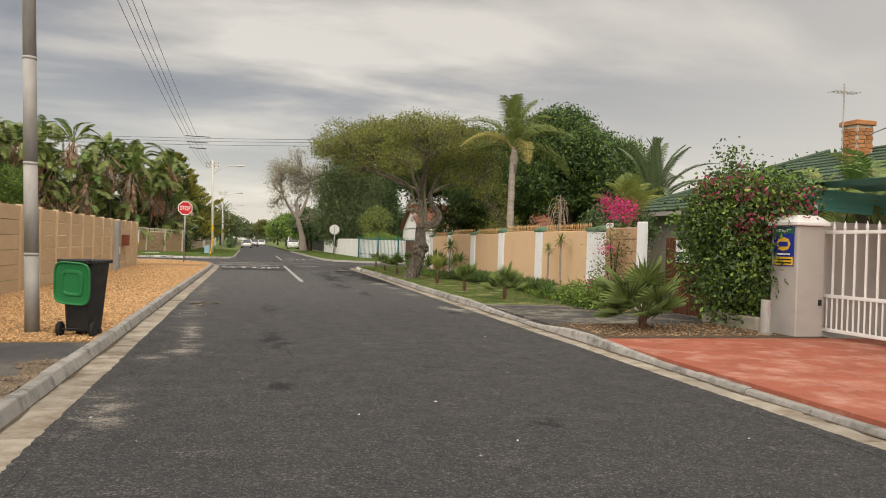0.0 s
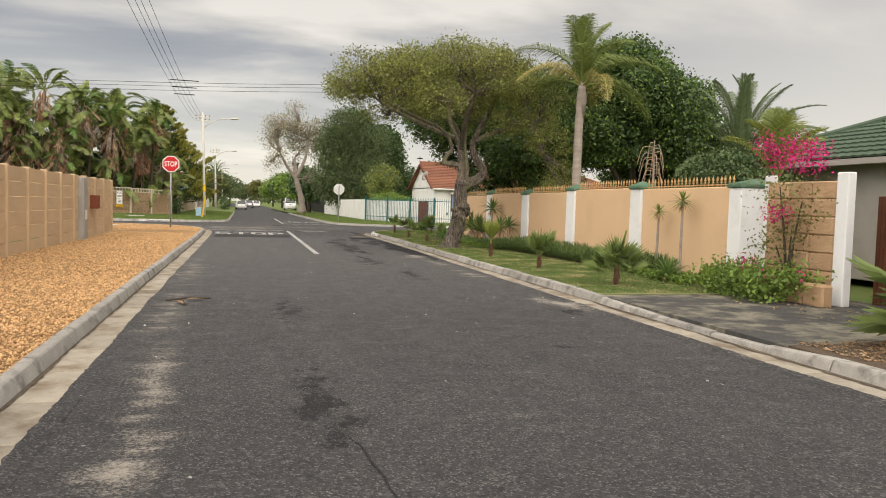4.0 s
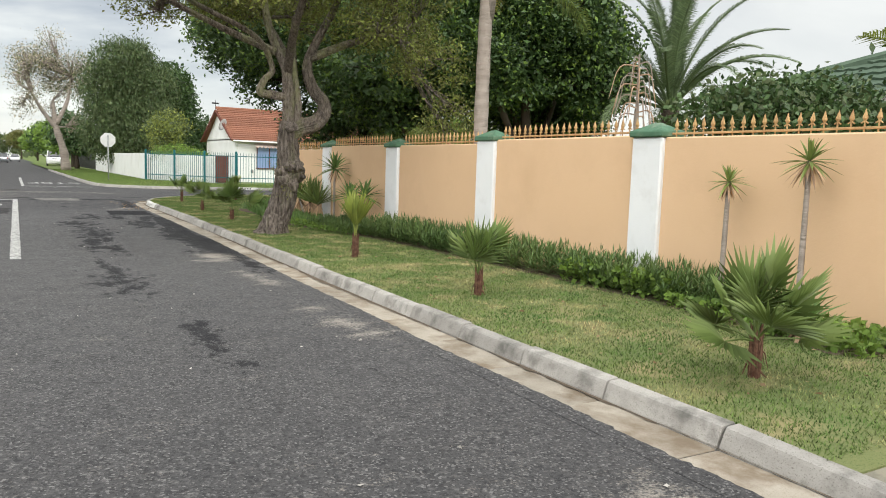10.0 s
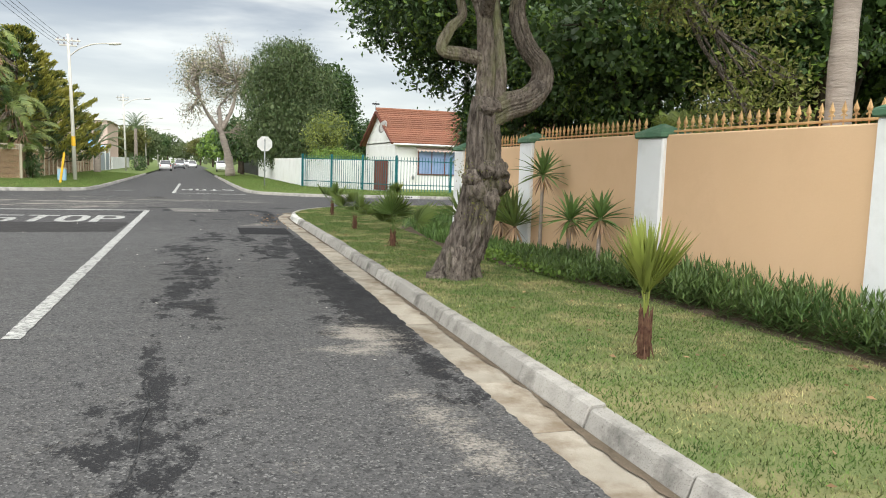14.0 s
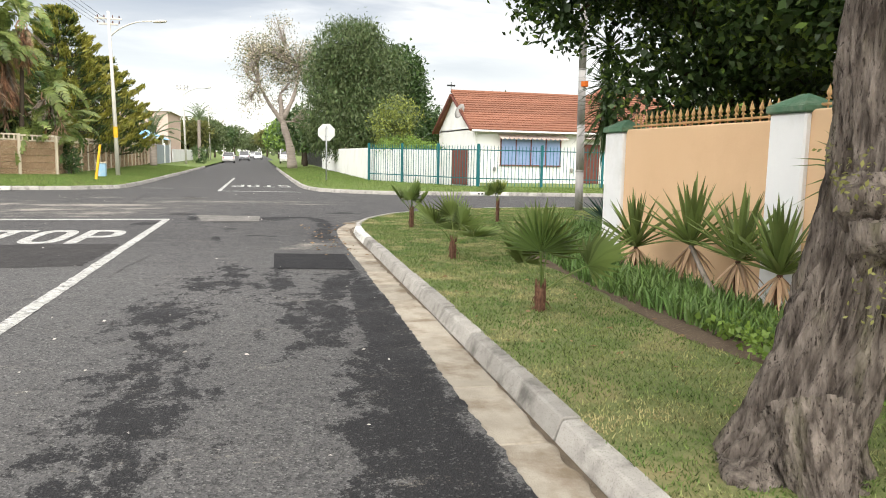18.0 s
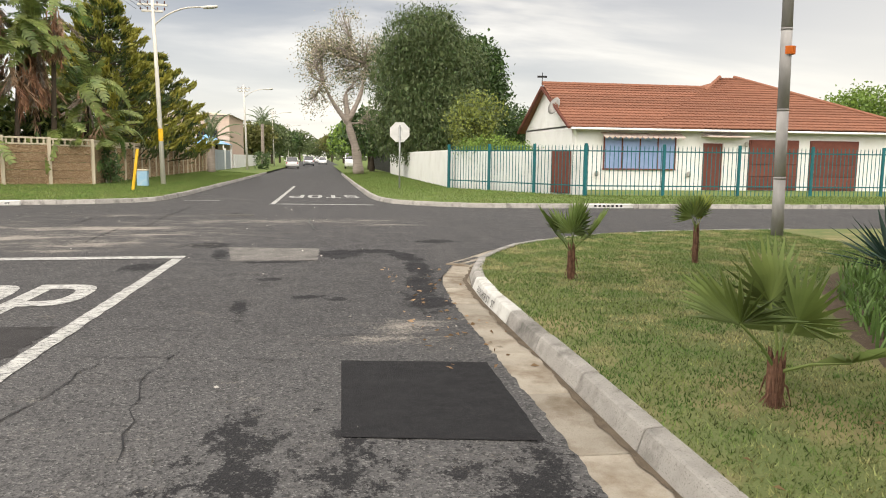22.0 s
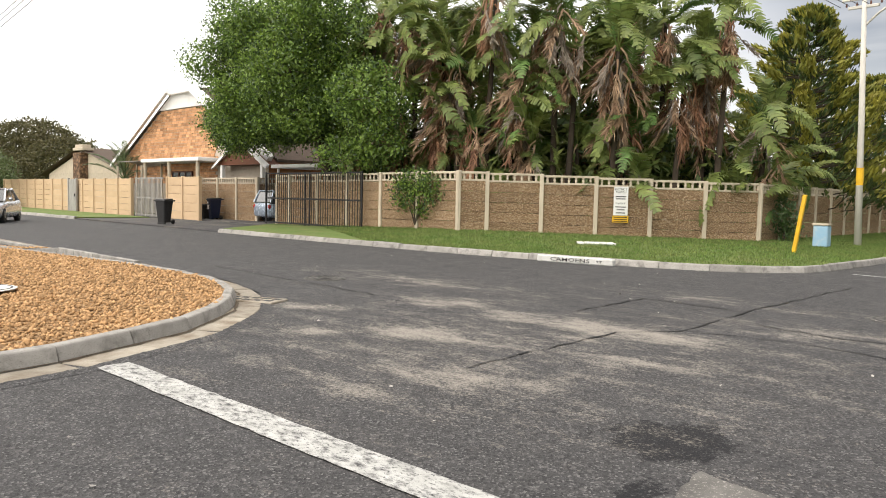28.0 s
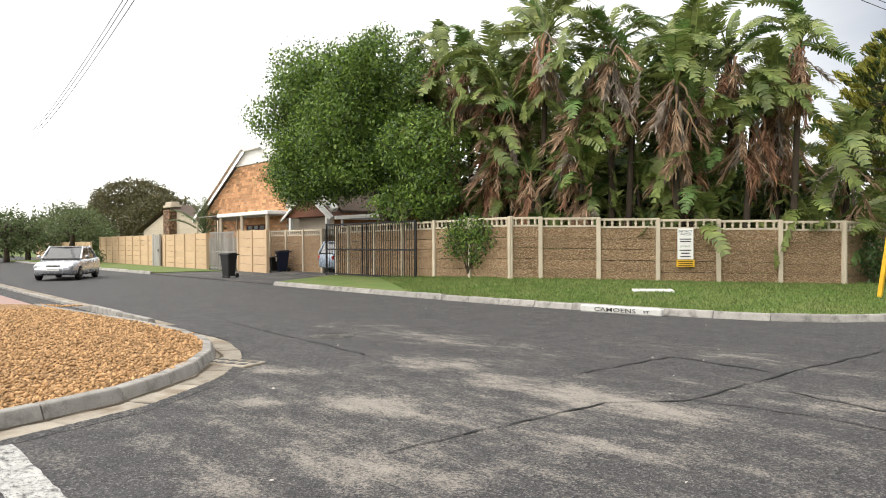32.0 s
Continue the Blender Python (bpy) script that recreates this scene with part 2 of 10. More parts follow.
# x, y, half-length across, along, turn
SAND_LANE = [
    (4.9, 17.1, 0.3, 1.0, 12, 1.0), (4.95, 21.9, 0.3, 1.2, 3, 0.8), (-0.72, 10.5, 0.25, 0.5, -10, 1.0), (-1.05, 9.9, 0.3, 0.25, 0, 0.9), (-0.75, 12.6, 0.22, 2.2, 2, 0.8), (-0.95, 16.5, 0.3, 3.2, 0, 0.6),
    (-1.0, 23, 0.35, 4.0, 0, 0.6), (-1.1, 7.0, 0.3, 1.5, 0, 0.6), (5.2, 12.6, 0.2, 1.0, 0, 0.7)]
SAND_VERGE = [
    (5.0, 25.2, 0.28, 0.9, 5, 0.8), (5.05, 27.7, 0.38, 0.7, 10, 1.1), (4.95, 27.2, 0.5, 0.4, 0, 0.7), (5.2, 40.0, 0.4, 0.5, 0, 0.8), (5.0, 39.6, 0.7, 0.3, 0, 0.7)]
SAND_CROSSING = [
    (-0.8, 47.8, 1.1, 0.5, 15, 1.15), (0.2, 49.6, 2.4, 0.6, 2, 1.15), (-2.4, 49.7, 1.0, 0.7, 30, 1.05), (1.4, 48.3, 0.9, 0.35, 0, 0.8), (0.85, 46.7, 1.0, 0.55, 20, 1.0), (-1.7, 47.0, 0.9, 0.5, 40, 0.9),
    (-3.2, 48.0, 0.9, 0.4, 35, 0.9), (0.0, 48.2, 4.4, 3.0, 5, 0.55), (0.3, 46.6, 2.8, 1.6, 8, 0.6), (3.4, 51.2, 4.0, 1.0, 3, 0.7), (-4.5, 51.2, 3.5, 0.8, 3, 0.65), (5.9, 50.2, 1.2, 0.3, 0, 0.7),
    (1.5, 60.5, 2.0, 0.25, 0, 0.6), (-0.2, 53.0, 3.0, 0.6, 0, 0.55)]
SAND = SAND_LANE + SAND_VERGE + SAND_CROSSING
TAR_LANE = [
    (0.5, 11.7, 0.3, 1.3, 4, 0.95), (0.4, 7.9, 0.16, 0.5, 0, 1.0), (0.6, 16.5, 0.3, 1.6, 0, 0.8), (4.65, 16.2, 0.35, 0.4, 0, 1.1), (3.6, 22.0, 0.25, 1.6, 0, 0.85), (2.6, 6.0, 0.3, 0.25, 0, 0.95),
    (2.3, 9.0, 0.35, 0.15, 0, 0.95), (3.4, 13.6, 0.3, 0.2, 0, 0.9)]
TAR_GUTTER = [
    (5.36, 29.6, 0.24, 3.2, -1, 2.2), (5.46, 33.8, 0.24, 3.4, -2, 2.2), (3.45, 30.4, 0.25, 2.2, -8, 1.1), (3.35, 26.4, 0.16, 1.6, 4, 1.0), (5.25, 31.6, 0.5, 2.6, -4, 1.35),
    (5.3, 29.6, 0.4, 2.2, -3, 1.2), (5.0, 28.2, 0.5, 1.0, 0, 0.9), (5.3, 26.4, 0.25, 1.0, 0, 1.0)]
TAR_VERGE = [
    (4.95, 34.4, 0.55, 1.8, -6, 1.05), (4.6, 36.4, 0.5, 1.5, 0, 0.9), (5.3, 36.0, 0.4, 1.5, -3, 1.15), (3.65, 32.0, 0.5, 2.4, 0, 1.0), (3.5, 34.6, 0.65, 1.4, 0, 0.95),
    (4.05, 36.9, 0.35, 1.6, 0, 0.95), (3.85, 36.3, 0.55, 0.8, 10, 1.0), (3.62, 29.2, 0.4, 1.4, 0, 0.9), (3.3, 25.4, 0.5, 1.8, 0, 0.8)]
TAR_CROSSING = [
    (4.78, 45.2, 0.4, 0.55, 0, 2.0), (5.3, 45.5, 0.42, 0.28, -10, 2.0), (5.72, 44.8, 0.22, 0.75, 12, 1.9), (5.78, 43.6, 0.2, 0.9, 0, 1.8), (5.66, 42.3, 0.2, 0.9, -4, 1.6), (5.55, 41.2, 0.3, 0.8, 0, 1.3),
    (2.62, 46.5, 0.36, 0.42, 10, 2.3), (2.95, 45.2, 0.14, 0.7, 6, 1.7), (3.75, 44.3, 0.55, 0.11, 0, 1.6), (2.15, 44.0, 0.3, 0.5, -20, 1.5), (3.85, 42.8, 0.28, 0.14, 0, 1.5), (4.32, 41.55, 0.3, 0.12, 10, 1.5),
    (4.6, 41.42, 0.16, 0.14, 0, 1.5), (3.66, 41.0, 0.1, 0.6, 6, 1.2), (6.52, 46.85, 0.4, 0.32, 10, 2.0)]
TAR = TAR_LANE + TAR_GUTTER + TAR_VERGE + TAR_CROSSING
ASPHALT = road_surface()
FRESH_TAR = shade("fresh_tar", (0.020, 0.020, 0.022), (0.028, 0.028, 0.030), scale=6, rough=0.85, bump=0.5, bscale=120, speck=(0.07, 0.07, 0.07), sscale=220, spec=0.08)
SMOOTH_TAR = shade("smooth_tar", (0.032, 0.031, 0.032), (0.043, 0.041, 0.041), scale=3, rough=0.85, bump=0.3, bscale=90, speck=(0.10, 0.098, 0.095), sscale=170, spec=0.1)
OLD_PATCH = shade("old_patch", (0.155, 0.148, 0.138), (0.10, 0.096, 0.09), scale=5, rough=0.9, bump=0.7, bscale=45, speck=(0.30, 0.285, 0.26), sscale=60, stain=(0.05, 0.049, 0.048), stscale=2.2, stamt=0.6, stlo=0.52)
DRIVE_TAR = shade("drive_tar", (0.075, 0.073, 0.074), (0.055, 0.054, 0.056), scale=1.3, rough=0.85, bump=0.5, bscale=70, speck=(0.16, 0.155, 0.15), sscale=140, stain=(0.25, 0.22, 0.18), stscale=0.9, stamt=0.45)
DRIVE_MOSSY = shade("drive_mossy", (0.07, 0.068, 0.066), (0.05, 0.05, 0.05), scale=1.3, rough=0.85, bump=0.4, bscale=70, stain=(0.27, 0.25, 0.19), stscale=1.9, stamt=0.85, stlo=0.47, speck=(0.13, 0.13, 0.12))
RED_PAINT = shade("red_paving", (0.34, 0.105, 0.065), (0.27, 0.085, 0.055), scale=2.0, rough=0.7, bump=0.3, bscale=50, stain=(0.48, 0.28, 0.22), stscale=2.4, stamt=0.6, stlo=0.48)
PINK_PAVING = shade("pink_paving", (0.36, 0.24, 0.21), (0.30, 0.21, 0.19), rough=0.8)
PAINT = shade("road_paint", (0.53, 0.53, 0.51), (0.38, 0.38, 0.36), scale=7, rough=0.7, bump=0.5, bscale=60, stain=(0.05, 0.05, 0.052), stscale=17.0, stamt=0.95, stlo=0.475, speck=(0.09, 0.09, 0.09), sscale=48, vary=0.0, stretch=(0.8, 1.25, 1))
KERB = shade("kerb_concrete", (0.36, 0.345, 0.32), (0.28, 0.268, 0.248), scale=6, rough=0.9, bump=0.4, bscale=50, stain=(0.085, 0.082, 0.075), stscale=3.4, stamt=0.8, stlo=0.50, speck=(0.17, 0.16, 0.14), sscale=120, vary=0.14)
GUTTER = shade("gutter_concrete", (0.36, 0.325, 0.27), (0.27, 0.243, 0.20), scale=4, rough=0.9, bump=0.35, bscale=60, stain=(0.15, 0.112, 0.075), stscale=2.2, stamt=0.85, stlo=0.46, speck=(0.24, 0.20, 0.15), vary=0.16)
KERB_WHITE = shade("kerb_white", (0.66, 0.66, 0.63), (0.55, 0.55, 0.52), scale=5, rough=0.8, stain=(0.28, 0.26, 0.23), stscale=6, stamt=0.7)
GRASS_SOIL = shade("grass_soil", (0.115, 0.15, 0.055), (0.17, 0.18, 0.075), scale=1.6, rough=0.95, bump=0.8, bscale=45, stain=(0.30, 0.24, 0.13), stscale=1.3, stamt=0.85, speck=(0.05, 0.078, 0.024), sscale=60, vary=0)
FAR_GRASS = shade("far_grass", (0.09, 0.15, 0.036), (0.135, 0.17, 0.055), scale=0.8, rough=0.95, bump=0.8, bscale=40, stain=(0.19, 0.155, 0.08), stscale=0.9, stamt=0.6, vary=0)
EARTH = shade("bare_earth", (0.11, 0.082, 0.058), (0.075, 0.055, 0.04), scale=4, rough=1.0, bump=0.9, bscale=30, speck=(0.18, 0.14, 0.1), sscale=60)
GRAVEL_BED = shade("gravel_bed", (0.52, 0.325, 0.165), (0.31, 0.18, 0.085), cells=26, scale=14, rough=0.95, bump=0.9, bscale=38, bdist=0.03, speck=(0.60, 0.42, 0.24), sscale=35, stain=(0.60, 0.37, 0.17), stscale=0.5, stamt=0.5, vary=0)
GRAVEL = shade("gravel_stone", (0.52, 0.325, 0.165), (0.37, 0.22, 0.105), scale=9, rough=0.9, bump=0.2, island=0.45)
TAN_WALL = shade("tan_precast", (0.56, 0.41, 0.262), (0.52, 0.375, 0.238), scale=1.1, rough=0.9, bump=0.3, bscale=60, stain=(0.43, 0.305, 0.19), stscale=1.4, stamt=0.35, vary=0.05)
TAN_POST = shade("tan_post", (0.55, 0.405, 0.262), (0.49, 0.36, 0.23), scale=1.5, rough=0.9, bump=0.3, bscale=60, vary=0.05)
PEACH = shade("peach_plaster", (0.66, 0.455, 0.285), (0.63, 0.43, 0.265), scale=0.7, rough=0.85, bump=0.35, bscale=28, bdist=0.006, stain=(0.53, 0.35, 0.215), stscale=0.9, stamt=0.35, vary=0.0)
PILLAR_WHITE = shade("pillar_white", (0.76, 0.77, 0.78), (0.70, 0.71, 0.72), scale=1.0, rough=0.8, bump=0.3, bscale=35, stain=(0.5, 0.5, 0.47), stscale=1.8, stamt=0.4, vary=0.02)
CAP_GREEN = shade("cap_green", (0.085, 0.17, 0.105), (0.065, 0.135, 0.085), scale=6, rough=0.7, bump=0.3, stain=(0.24, 0.27, 0.20), stscale=5, stamt=0.5)
SPIKE = shade("spike_paint", (0.55, 0.36, 0.17), (0.42, 0.27, 0.13), scale=8, rough=0.6, metal=0.1, stain=(0.25, 0.11, 0.05), stscale=7, stamt=0.6)
BRICKY = shade("rough_face_wall", (0.50, 0.34, 0.21), (0.42, 0.27, 0.16), scale=2, rough=0.95, bump=0.8, bscale=22, bdist=0.03, stain=(0.34, 0.21, 0.12), stscale=3, stamt=0.5)
PEBBLE = shade("pebbledash", (0.66, 0.48, 0.30), (0.34, 0.205, 0.11), cells=24, scale=22, rough=0.95, bump=1.0, bscale=30, bdist=0.06, speck=(0.72, 0.58, 0.42), sscale=20, stain=(0.22, 0.145, 0.09), stscale=1.6, stamt=0.4, vary=0.1)
POST_CREAM = shade("post_cream", (0.56, 0.49, 0.38), (0.49, 0.425, 0.33), scale=4, rough=0.9, bump=0.3, stain=(0.33, 0.29, 0.23), stscale=3, stamt=0.45, vary=0.06)
GALV = shade("weathered_steel", (0.40, 0.385, 0.36), (0.28, 0.27, 0.255), scale=5, rough=0.6, metal=0.15, bump=0.1, stain=(0.22, 0.20, 0.18), stscale=4, stamt=0.5, stretch=(1, 1, 0.3))
POLE_PALE = shade("pale_pole", (0.55, 0.53, 0.48), (0.47, 0.45, 0.41), scale=5, rough=0.7, stretch=(1, 1, 0.3))
SIGN_POST = shade("sign_post", (0.36, 0.37, 0.37), (0.28, 0.29, 0.29), rough=0.5, metal=0.5)
BLACK_PLASTIC = shade("black_plastic", (0.012, 0.012, 0.013), (0.018, 0.018, 0.019), rough=0.45, bump=0.08, bscale=120, spec=0.5)
RUBBER = shade("rubber", (0.02, 0.02, 0.02), (0.028, 0.028, 0.028), rough=0.8)
GREEN_LID = shade("green_plastic", (0.012, 0.185, 0.055), (0.01, 0.15, 0.045), rough=0.42, bump=0.05, spec=0.5)
SIGN_RED = shade("sign_red", (0.52, 0.02, 0.025), (0.46, 0.02, 0.025), rough=0.4)
SIGN_WHITE = shade("sign_white", (0.78, 0.78, 0.76), (0.72, 0.72, 0.70), rough=0.45)
SIGN_BACK = shade("sign_back", (0.55, 0.55, 0.54), (0.47, 0.47, 0.46), rough=0.45, metal=0.4)
BLACK = shade("black_paint", (0.015, 0.015, 0.016), (0.022, 0.022, 0.023), rough=0.5)
BLUE_SIGN = shade("blue_sign", (0.015, 0.035, 0.30), (0.012, 0.03, 0.26), rough=0.4)
GREEN_SIGN = shade("green_sign", (0.02, 0.12, 0.05), (0.02, 0.1, 0.04), rough=0.4)
YELLOW = shade("yellow_paint", (0.72, 0.44, 0.03), (0.6, 0.35, 0.03), rough=0.5, stain=(0.4, 0.3, 0.1), stscale=4, stamt=0.4)
GREY_PLASTER = shade("grey_plaster", (0.40, 0.375, 0.35), (0.36, 0.335, 0.31), scale=1.2, rough=0.85, bump=0.3, stain=(0.28, 0.26, 0.24), stscale=2, stamt=0.35)
WHITE_METAL = shade("white_metal", (0.78, 0.77, 0.76), (0.72, 0.71, 0.70), rough=0.45, bump=0.03, vary=0.03)
WHITE_WALL = shade("white_plaster", (0.76, 0.76, 0.75), (0.71, 0.71, 0.70), scale=0.8, rough=0.85, bump=0.25, bscale=30, stain=(0.55, 0.53, 0.49), stscale=1.0, stamt=0.4, vary=0)
TEAL = shade("teal_metal", (0.015, 0.125, 0.14), (0.012, 0.10, 0.115), rough=0.45)
BROWN_WOOD = shade("brown_wood", (0.125, 0.048, 0.025), (0.085, 0.032, 0.018), scale=6, rough=0.6, bump=0.3, bscale=30, stretch=(8, 8, 0.6), vary=0.2)
GARAGE = shade("garage_brown", (0.16, 0.055, 0.04), (0.13, 0.045, 0.033), rough=0.6)
TERRACOTTA = shade("terracotta", (0.235, 0.105, 0.066), (0.175, 0.08, 0.052), scale=6, rough=0.8, bump=0.3, vary=0.14, stain=(0.25, 0.1, 0.06), stscale=3, stamt=0.3)
DARK_TILE = shade("dark_tile", (0.10, 0.072, 0.055), (0.075, 0.055, 0.043), scale=5, rough=0.85, bump=0.3, vary=0.16)
GREEN_TILE = shade("green_tile", (0.078, 0.115, 0.078), (0.055, 0.085, 0.058), scale=3, rough=0.7, bump=0.2, vary=0.1)
HOUSE_TAN = shade("house_tan", (0.58, 0.41, 0.262), (0.53, 0.37, 0.235), rough=0.9)
FASCIA_WOOD = shade("fascia_wood", (0.42, 0.20, 0.055), (0.34, 0.155, 0.04), scale=4, rough=0.6, stretch=(0.6, 8, 8))
GABLE_BRICK = shade("gable_brick", (0.56, 0.33, 0.18), (0.42, 0.215, 0.11), scale=3, rough=0.9, bump=0.4, vary=0.3)
BRICK_ORANGE = shade("brick_orange", (0.46, 0.215, 0.095), (0.38, 0.165, 0.075), scale=5, rough=0.9, bump=0.4, vary=0.22)
MORTAR = shade("mortar", (0.42, 0.37, 0.31), (0.36, 0.32, 0.27), scale=8, rough=0.95, bump=0.3)
GLASS = shade("dark_glass", (0.02, 0.024, 0.03), (0.03, 0.035, 0.04), rough=0.08, bump=0, spec=0.8)
CURTAIN = shade("blue_curtain", (0.25, 0.33, 0.52), (0.2, 0.27, 0.44), rough=0.9)
CAR_SILVER = shade("car_silver", (0.55, 0.57, 0.60), (0.52, 0.54, 0.57), rough=0.22, metal=0.6, bump=0, spec=0.6)
CAR_WHITE = shade("car_white", (0.72, 0.72, 0.72), (0.68, 0.68, 0.68), rough=0.25, bump=0, spec=0.6)
CAR_BLUE = shade("car_pale_blue", (0.40, 0.47, 0.56), (0.37, 0.44, 0.53), rough=0.25, metal=0.3, bump=0)
LAMP_CLEAR = shade("headlamp", (0.75, 0.77, 0.78), (0.6, 0.62, 0.64), rough=0.1, spec=0.7, bump=0)
LAMP_RED = shade("tail_lamp", (0.4, 0.02, 0.015), (0.35, 0.02, 0.02), rough=0.2, bump=0)
BARK = shade("grey_bark", (0.27, 0.232, 0.20), (0.06, 0.048, 0.04), scale=7, rough=0.95, bump=1.0, bscale=8, bdist=0.08, speck=(0.04, 0.032, 0.027), sscale=22, stain=(0.17, 0.18, 0.075), stscale=1.6, stamt=0.5, stlo=0.55, stretch=(2.8, 2.8, 0.6))
BARK_MOSSY = shade("mossy_bark", (0.29, 0.25, 0.21), (0.09, 0.072, 0.058), scale=12, rough=0.95, bump=1.0, bscale=16, bdist=0.06, speck=(0.07, 0.055, 0.042), sscale=26, stain=(0.30, 0.32, 0.15), stscale=1.3, stamt=0.7, stlo=0.5, stretch=(2.2, 2.2, 0.7))
BARK_DARK = shade("dark_bark", (0.075, 0.058, 0.042), (0.05, 0.04, 0.03), scale=6, rough=0.95, bump=0.8, bscale=20, stretch=(1, 1, 0.4))
PALM_BARK = shade("palm_bark", (0.36, 0.31, 0.27), (0.26, 0.22, 0.19), scale=3, rough=0.9, bump=0.9, bscale=9, bdist=0.03, stretch=(0.5, 0.5, 3.0))
FIBRE = shade("palm_fibre", (0.075, 0.034, 0.024), (0.155, 0.088, 0.058), scale=25, rough=0.95, bump=0.9, bscale=40, island=0.3)
LEAF_HEDGE = leafy("leaf_hedge", (0.135, 0.115, 0.05), (0.075, 0.08, 0.032))
LEAF_OLIVE = leafy("leaf_olive", (0.205, 0.205, 0.066), (0.12, 0.132, 0.042), trans=0.3)
LEAF_LIGHT = leafy("leaf_light", (0.27, 0.305, 0.07), (0.19, 0.235, 0.055), trans=0.3)
LEAF_DARK = leafy("leaf_dark", (0.038, 0.072, 0.024), (0.072, 0.125, 0.038), rough=0.4, trans=0.15)
LEAF_BRIGHT = leafy("leaf_bright", (0.21, 0.31, 0.055), (0.095, 0.165, 0.036))
LEAF_GREY = leafy("leaf_grey", (0.115, 0.15, 0.06), (0.085, 0.115, 0.045))
LEAF_FAN = leafy("leaf_fan", (0.10, 0.155, 0.042), (0.175, 0.225, 0.068))
LEAF_FROND = leafy("leaf_frond", (0.20, 0.245, 0.065), (0.14, 0.19, 0.05))
LEAF_GOLD = leafy("leaf_gold", (0.36, 0.29, 0.09), (0.27, 0.25, 0.08))
LEAF_BLUE = leafy("leaf_bluegreen", (0.15, 0.20, 0.095), (0.11, 0.155, 0.075))
LEAF_PADDLE = leafy("leaf_paddle", (0.11, 0.175, 0.05), (0.26, 0.29, 0.09), rough=0.4)
LEAF_DEAD = leafy("leaf_dead", (0.52, 0.37, 0.25), (0.33, 0.21, 0.135), rough=0.9, island=0.5)
LEAF_RUST = leafy("leaf_rust", (0.40, 0.22, 0.13), (0.24, 0.13, 0.085), rough=0.9, island=0.5)
LEAF_ASH = leafy("leaf_ash", (0.40, 0.345, 0.29), (0.26, 0.21, 0.17), rough=0.9, island=0.5)
LEAF_STRAP = leafy("leaf_strap", (0.10, 0.19, 0.05), (0.145, 0.225, 0.065))
LEAF_STEM = leafy("leaf_stem", (0.07, 0.125, 0.036), (0.125, 0.18, 0.055))
LEAF_CONIFER = leafy("leaf_conifer", (0.045, 0.078, 0.024), (0.085, 0.12, 0.034))
CONIFER_TIP = leafy("conifer_tip", (0.34, 0.31, 0.055), (0.17, 0.19, 0.04))
LEAF_BARE = leafy("leaf_sparse", (0.44, 0.39, 0.29), (0.33, 0.30, 0.19))
FLOWER = leafy("magenta_flower", (0.66, 0.03, 0.22), (0.42, 0.02, 0.12), trans=0.3)
FLOWER_RED = leafy("dull_red_flower", (0.36, 0.05, 0.13), (0.26, 0.06, 0.07), trans=0.3)
BLADE = shade("grass_blade", (0.07, 0.145, 0.034), (0.165, 0.205, 0.068), scale=2.2, rough=0.8, bump=0, island=0.65, trans=0.25, vary=0, stain=(0.50, 0.41, 0.23), stscale=1.7, stamt=0.85, stlo=0.50)
BLADE_FAR = leafy("grass_blade_far", (0.10, 0.175, 0.038), (0.165, 0.20, 0.062), rough=0.8, island=0.5)
LITTER = leafy("leaf_litter", (0.26, 0.16, 0.085), (0.36, 0.25, 0.15), rough=0.9, island=0.45)

# ---- mesh tools ----
RNG = np.random.default_rng(7)


